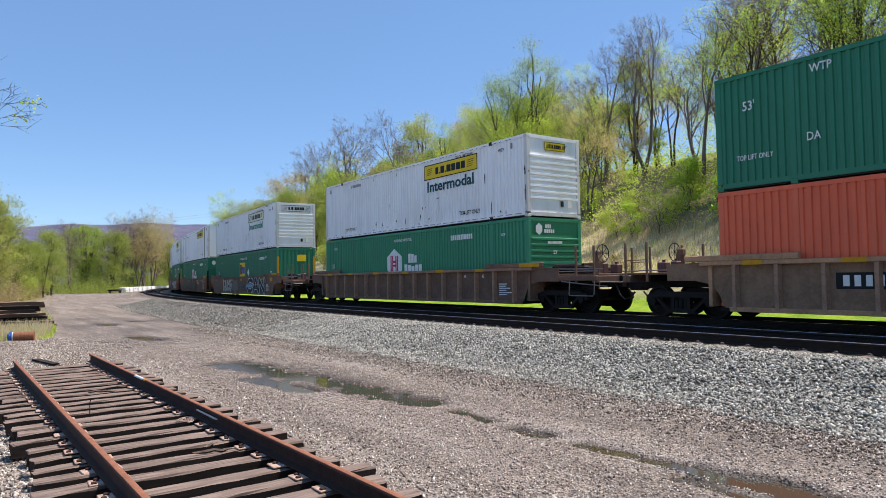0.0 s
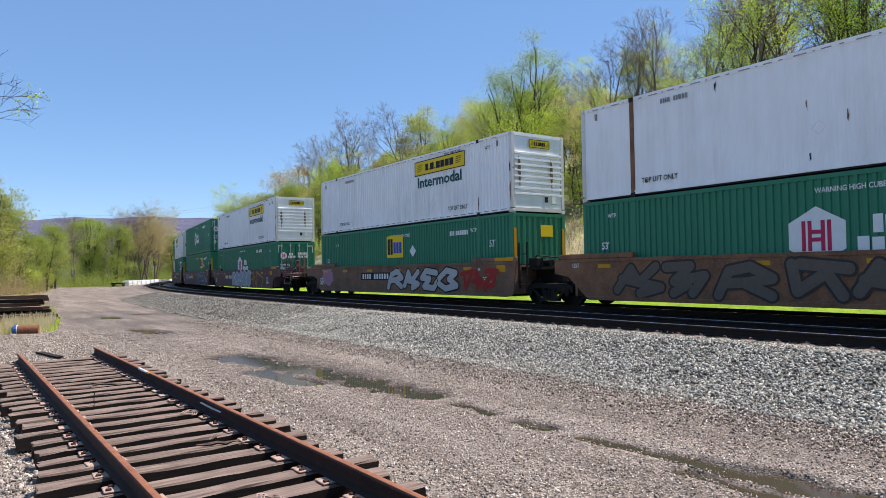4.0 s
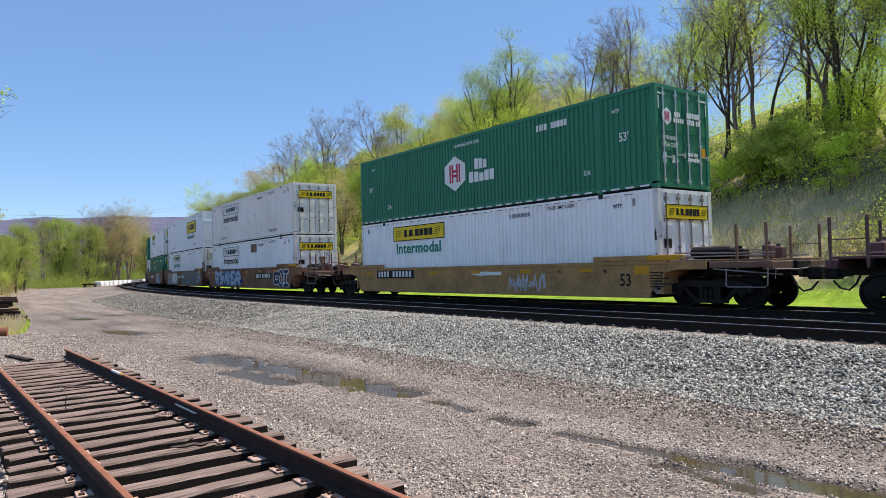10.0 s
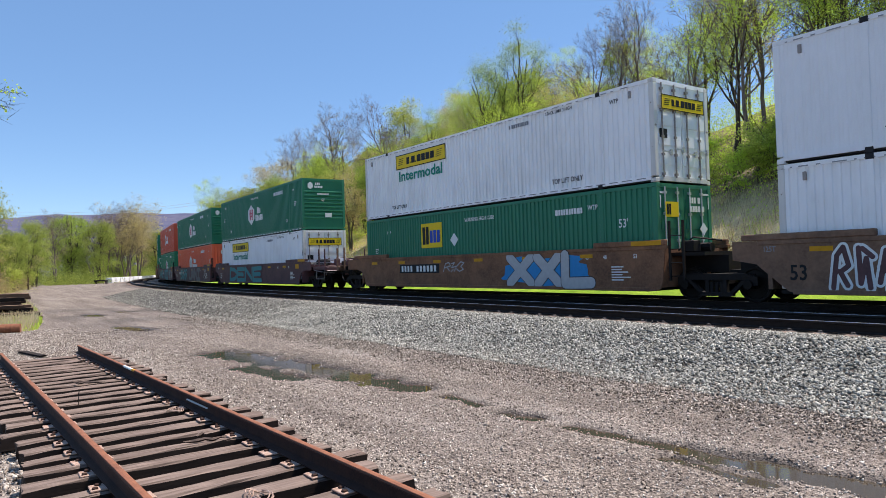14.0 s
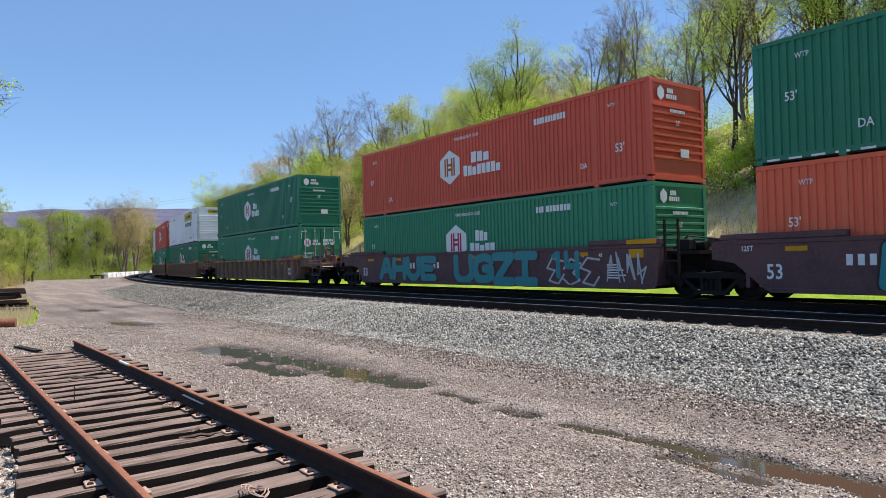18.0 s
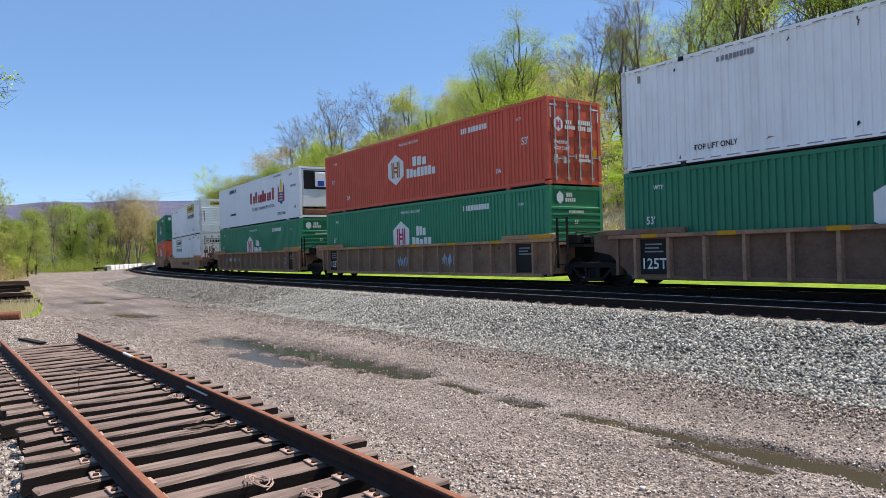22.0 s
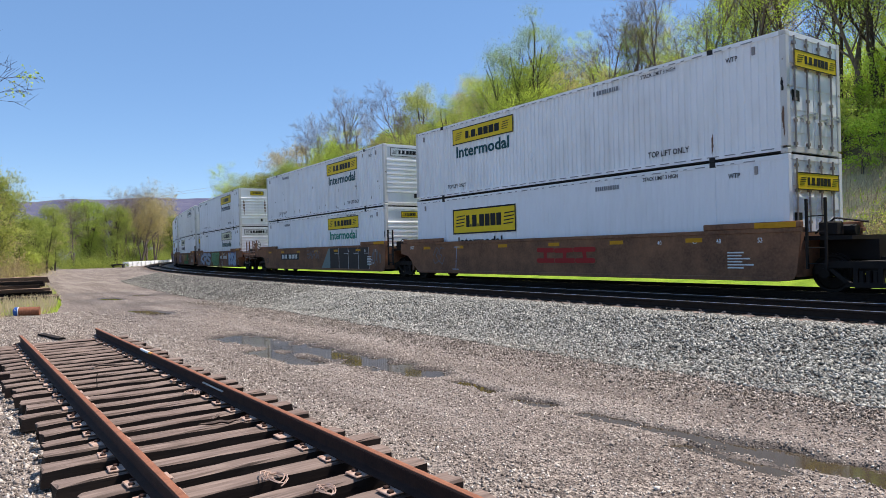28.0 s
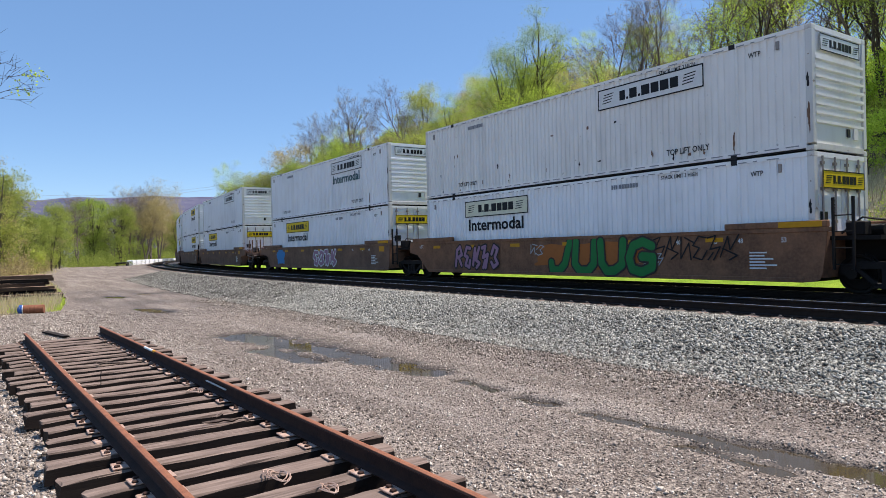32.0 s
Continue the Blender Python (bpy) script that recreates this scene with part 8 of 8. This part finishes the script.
def wood_on_the_hill():
    for k, (kind, which, az, back, el) in enumerate(HILL_TREES):
        x, y, reach = along_ray(az, back + (11 if az > 44 else 7))
        plant(kind, x, y, EYE + reach * math.tan(radians(el)) - height_at(x, y), k, which)
    r = random.Random(21)
    # the closed edge of the wood along the curve
    for k in range(34):
        az = 14.5 + 1.02 * k + r.uniform(-0.4, 0.4)
        el = float(np.interp(az, (14, 17.6, 21.4, 25.4, 34, 39, 50), (4.0, 6.4, 9.0, 10.5, 12.0, 14.5, 16.5))) - r.uniform(0.3, 2.2)
        x, y, reach = along_ray(az, r.uniform(20, 30))
        plant("edge" if az < 36 else ("mid" if k % 4 else "olive"), x, y, EYE + reach * math.tan(radians(el)) - height_at(x, y), 60 + k)
    for k in range(16):
        az = 15.5 + 1.25 * k + r.uniform(-0.5, 0.5)
        el = float(np.interp(az, (14, 17.6, 21.4, 25.4, 34, 39), (3.6, 5.6, 7.8, 9.2, 10.5, 12.0))) - r.uniform(0.0, 1.6)
        x, y, reach = along_ray(az, r.uniform(15, 20))
        plant("edge", x, y, EYE + reach * math.tan(radians(el)) - height_at(x, y), 2600 + k)
    for k in range(34):
        s, d = r.uniform(-120, -14), r.uniform(24, 42)
        if open_bank(s, d):
            continue
        x, y, _ = on_track(s, d)
        plant(r.choice(("mid", "mid", "olive", "bare", "mid")), x, y, r.uniform(7.5, 11.5), 100 + k)
    for k in range(18):
        x, y, reach = along_ray(33 + 1.15 * k + r.uniform(-0.4, 0.4), r.uniform(32, 42))
        plant("edge", x, y, EYE + reach * math.tan(radians(r.uniform(11.0, 15.0))) - height_at(x, y), 2700 + k)
    # the thick wood beside the straight track
    for k in range(12):
        s, d = r.uniform(-19, 18), r.uniform(27, 42)
        if open_bank(s, d):
            continue
        x, y, _ = on_track(s, d)
        plant(r.choice(("mid", "mid", "lime", "mid")), x, y, r.uniform(9, 13), 150 + k)
    for k in range(30):
        s, d = r.uniform(-22, 20), r.uniform(24, 36)
        if open_bank(s, d):
            continue
        x, y, _ = on_track(s, d)
        plant("sapling", x, y, r.uniform(4.5, 8.5), 1700 + k)
    for k in range(24):
        s, d = r.uniform(-12.5, 18), r.uniform(16, 28)
        x, y, _ = on_track(s, d)
        plant(r.choice(("under", "bush", "under", "bush")), x, y, r.uniform(1.8, 3.8), 1300 + k)
    for k in range(26):
        x, y, _ = on_track(r.uniform(-32, -15), r.uniform(17.5, 25))
        plant("bush", x, y, r.uniform(2.2, 4.2), 2300 + k)
    for k in range(30):
        s, d = r.uniform(-100, -33), r.uniform(13.0, 24)
        x, y, _ = on_track(s, d)
        plant(r.choice(("bush", "bush", "under", "brush")), x, y, r.uniform(1.4, 3.6), 200 + k)
    for k in range(22):
        s, d = r.uniform(-240, -105), r.uniform(12, 40)
        x, y, _ = on_track(s, d)
        plant("far", x, y, r.uniform(8, 14), 300 + k)
    for k in range(20):
        s, d = r.uniform(-60, -10), r.uniform(10.5, 14)
        x, y, _ = on_track(s, d)
        plant("brush", x, y, r.uniform(1.0, 2.2), 400 + k)


wood_on_the_hill()


def wood_by_the_yard():
    r = random.Random(31)
    # far wood behind the row of blocks
    for k in range(38):
        s, d = r.uniform(-300, -150), r.uniform(-40, -15.5)
        x, y, _ = on_track(s, d)
        plant("far", x, y, r.uniform(9, 15.5), 500 + k)
    # taller budding trees that stand over it
    for k, (az, reach, el, kind, which) in enumerate(((9.8, 178, 5.9, "far", 1), (11.6, 182, 5.7, "far", 1), (10.6, 170, 5.2, "far", 1), (9.4, 172, 5.7, "bare", 0), (11.0, 176, 5.6, "bare", 1), (10.3, 181, 5.4, "bare", 0), (8.4, 165, 5.5, "bare", 0), (6.0, 150, 5.0, "bare", 1), (4.6, 140, 4.4, "far", 0), (7.0, 160, 4.4, "far", 2), (13.0, 185, 3.6, "far", 0), (14.3, 190, 3.4, "far", 0))):
        a = radians(az)
        x, y = -math.cos(a) * reach, math.sin(a) * reach
        plant(kind, x, y, EYE + reach * math.tan(radians(el)), 600 + k, which)
    # thicket along the yard's edge
    for k, (x, y, h, kind) in enumerate(((-54, 0.2, 9.6, "olive"), (-58, 1.3, 8.4, "thick"), (-49, -1.4, 9.2, "olive"), (-63, 0.6, 8.6, "thick"), (-52, -2.6, 10.5, "bare"), (-74, 1.2, 9.5, "olive"), (-68, -2.5, 10.0, "olive"), (-62, -3.0, 8.5, "thick"), (-80, 3.5, 7.5, "thick"), (-90, 4.5, 7.0, "thick"), (-57, -4.5, 9.0, "olive"), (-100, 6.0, 8.5, "thick"), (-112, 8.5, 8.0, "thick"), (-122, 8.0, 9.0, "olive"), (-86, 0.0, 9.0, "bare"), (-96, 2.0, 9.0, "olive"), (-130, 11.0, 8.0, "thick"))):
        plant(kind, x, y, h, 700 + k)
    for k in range(46):
        x = r.uniform(-132, -50)
        edge = np.interp(x, [-140, -110, -70, -45, -33], [11, 8.0, 3.6, 1.6, 0.0])
        plant("scrub", x, edge - r.uniform(0.5, 8), r.uniform(3.0, 6.5), 840 + k)
    for k in range(40):
        x = r.uniform(-125, -46)
        edge = np.interp(x, [-140, -110, -70, -45, -33], [11, 8.0, 3.6, 1.6, 0.0])
        plant(r.choice(("brush", "bush", "brush")), x, edge - r.uniform(0.2, 5), r.uniform(1.6, 4.2), 1800 + k)
    for k in range(16):
        x = r.uniform(-62, -42)
        plant("brush", x, float(np.interp(x, [-70, -45, -33], [3.4, 1.4, 0.0])) - r.uniform(0, 2.6), r.uniform(1.6, 3.2), 1900 + k)
    for k in range(10):
        plant("brush", r.uniform(-46, -38), r.uniform(-3.5, 0.6), r.uniform(1.0, 1.9), 900 + k)
    for k, (x, y, h, which) in enumerate(((-50, 0.9, 8.2, 1), (-55, -0.6, 8.6, 0), (-47, -0.6, 6.5, 1))):
        plant("edge", x, y, h, 970 + k, which)
    # the tree whose bare boughs reach in over the yard
    plant("dark", -24.0, -2.4, 12.2, 951, 0)


wood_by_the_yard()


def plant_the_rest():
    """Every kind of tree that no stretch of wood took by chance stands once on the slope."""
    spare = [(kind, k) for kind in KINDS for k in range(len(KINDS[kind])) if (kind, k) not in PLACED]
    for i, (kind, k) in enumerate(spare):
        x, y, _ = on_track(-48.0 - 7 * i, 33.0)
        plant(kind, x, y, 4.0 if KINDS[kind][k][0].name.startswith("bush") else 10.0, 3000 + i, k)


plant_the_rest()


def blades(name, label, x, y, low, high, width, mat, seed, category="grass"):
    rng = np.random.default_rng(seed)
    n = len(x)
    z = ground_height(x, y) - 0.01
    h = rng.uniform(low, high, n)
    a = rng.uniform(0, 2 * np.pi, n)
    dx, dy = np.cos(a) * width, np.sin(a) * width
    lx, ly = rng.normal(0, 0.28, n) * h, rng.normal(0, 0.28, n) * h
    base = np.stack([x, y, z], 1)
    side = np.stack([dx, dy, np.zeros(n)], 1)
    tip = base + np.stack([lx, ly, h], 1)
    v = np.stack([base - side, base + side, tip + side * 0.25, tip - side * 0.25], 1).reshape(-1, 3)
    tagged(new(name, block_mesh(name, v, np.arange(n * 4).reshape(-1, 4), mat)), label, category, kind="stuff")


def undergrowth(name, label, x, y, height, wide, per, size, mat, seed):
    """Low leafy cover in tufts that merge into one another."""
    rng = np.random.default_rng(seed)
    n = len(x)
    h = rng.uniform(0.4, 1.0, n) * height
    px = np.repeat(x, per) + rng.normal(0, wide, n * per)
    py = np.repeat(y, per) + rng.normal(0, wide, n * per)
    far = np.hypot(px - np.repeat(x, per), py - np.repeat(y, per)) / wide
    pz = ground_height(px, py) + np.repeat(h, per) * np.exp(-0.35 * far ** 2) * rng.uniform(0.0, 1.0, n * per) ** 0.6
    tagged(new(name, leaf_mesh(name, np.stack([px, py, pz], 1), size, mat, seed, 0.03)), label, "undergrowth", kind="stuff")


def sow_undergrowth():
    rng = np.random.default_rng(43)
    x, y = strip_points(rng, 190, -15.5, 20, 19.0, 38.0)
    undergrowth("undergrowth", "dark green undergrowth covering the wooded slope", x, y, 3.0, 0.9, 170, 0.065, LEAF_DEEP, 44)
    x, y = strip_points(rng, 340, -12.5, 20, 11.6, 25.0)
    undergrowth("undergrowth", "shady green brambles at the foot of the wood", x, y, 2.2, 0.8, 150, 0.06, LEAF_DEEP, 52)
    x, y = strip_points(rng, 330, -30, 20, 25.0, 42.0)
    undergrowth("undergrowth", "lime-green saplings covering the wooded slope", x, y, 8.0, 1.0, 260, 0.048, LEAF_LIME, 45)
    x, y = strip_points(rng, 520, -130, -15, 17.0, 44.0)
    undergrowth("undergrowth", "yellow-green undergrowth on the long slope", x, y, 4.0, 1.1, 130, 0.08, LEAF_GREEN, 46)
    x, y = strip_points(rng, 420, -330, -138, -24.0, -14.6)
    undergrowth("undergrowth", "olive-green scrub along the wood's edge", x, y, 5.0, 1.6, 170, 0.12, LEAF_FAR, 47)
    x, y = strip_points(rng, 340, -330, -150, -42.0, -20.0)
    undergrowth("undergrowth", "hazy green thicket inside the far wood", x, y, 7.0, 2.0, 160, 0.13, LEAF_FAR, 51)
    x, y = strip_points(rng, 200, -330, -138, -22.0, -14.6)
    undergrowth("undergrowth", "lime-green scrub along the wood's edge", x, y, 2.6, 1.3, 150, 0.11, LEAF_FAR, 48)
    x = rng.uniform(-135, -48, 260)
    y = np.interp(x, [-140, -110, -70, -45, -33], [10.5, 7.5, 2.8, 0.2, -1.0]) - rng.uniform(0, 9, 260)
    undergrowth("undergrowth", "olive-green thicket at the yard's edge", x, y, 4.0, 0.9, 130, 0.075, LEAF_OLIVE, 49)
    undergrowth("undergrowth", "fresh green thicket at the yard's edge", x + 1.0, y - 0.6, 2.4, 0.8, 90, 0.07, LEAF_FAR, 50)


sow_undergrowth()


def sow_grass():
    rng = np.random.default_rng(41)
    x, y = strip_points(rng, 26000, -60, 12, 4.0, 11.0)
    blades("lawn_grass", "bright green mown grass beside the track", x, y, 0.05, 0.13, 0.012, GRASS_LAWN, 1)
    x, y = strip_points(rng, 36000, -75, -8, 10.5, 20.0)
    blades("dry_grass", "tall dry tan grass on the bank", x, y, 0.10, 0.45, 0.014, GRASS_DRY, 2)
    x, y = strip_points(rng, 700, -42, -13, 11.5, 19.0)
    blades("dry_stalk", "tall pale dead weed stalks on the bank", x, y, 0.7, 2.0, 0.010, TWIG_DRY, 6)
    x, y = strip_points(rng, 9000, -75, 14, 10.0, 17.0)
    blades("bank_weeds", "green weeds among the dry grass", x, y, 0.1, 0.3, 0.02, LEAF_LIME, 3)
    n = 16000
    x = -62 + 33.6 * rng.uniform(0, 1, n) ** 1.35
    edge = np.interp(x, [-70, -45, -33, -27], [4.4, 3.5, 2.7, 1.9])
    y = edge - np.abs(rng.normal(0, 2.2, n)) + 0.15
    blades("yard_grass", "tufts of tan and green grass by the timbers", x, y, 0.1, 0.5, 0.012, GRASS_DRY, 4)
    n = 7000
    x = -60 + 31.5 * rng.uniform(0, 1, n) ** 1.3
    edge = np.interp(x, [-70, -45, -33, -27], [4.4, 3.5, 2.7, 1.9])
    y = edge - np.abs(rng.normal(0, 1.2, n)) + 0.3
    blades("yard_weeds", "low yellow-green weeds along the yard's edge", x, y, 0.05, 0.25, 0.014, LEAF_LIME, 5)


sow_grass()


# ---- motion of the train ----
def travel(t):
    """Metres gone since 0 s; the train slows by a trace."""
    return 15.533 * t - 0.00358 * t * t


def motions():
    for ob, run, dz in MOVING:
        rows = []
        for k in range(33):
            x, y, yaw = on_track(run + travel(k))
            rows.append((k, pose(x, y, RAIL + dz, 0, 0, yaw)))
        walk(ob, rows)
    spin = [(k / 30, pose(0, 0, 0, 0, math.degrees(travel(k / 30) / WHEEL_R) % 360, 0)) for k in range(32 * 30 + 1)]
    first = WHEELSETS[0]
    walk(first, spin)
    turning = first.animation_data.action
    for w in WHEELSETS[1:]:
        w.rotation_mode = "QUATERNION"
        keys = w.animation_data_create()
        keys.action = turning
        keys.action_slot = first.animation_data.action_slot


motions()
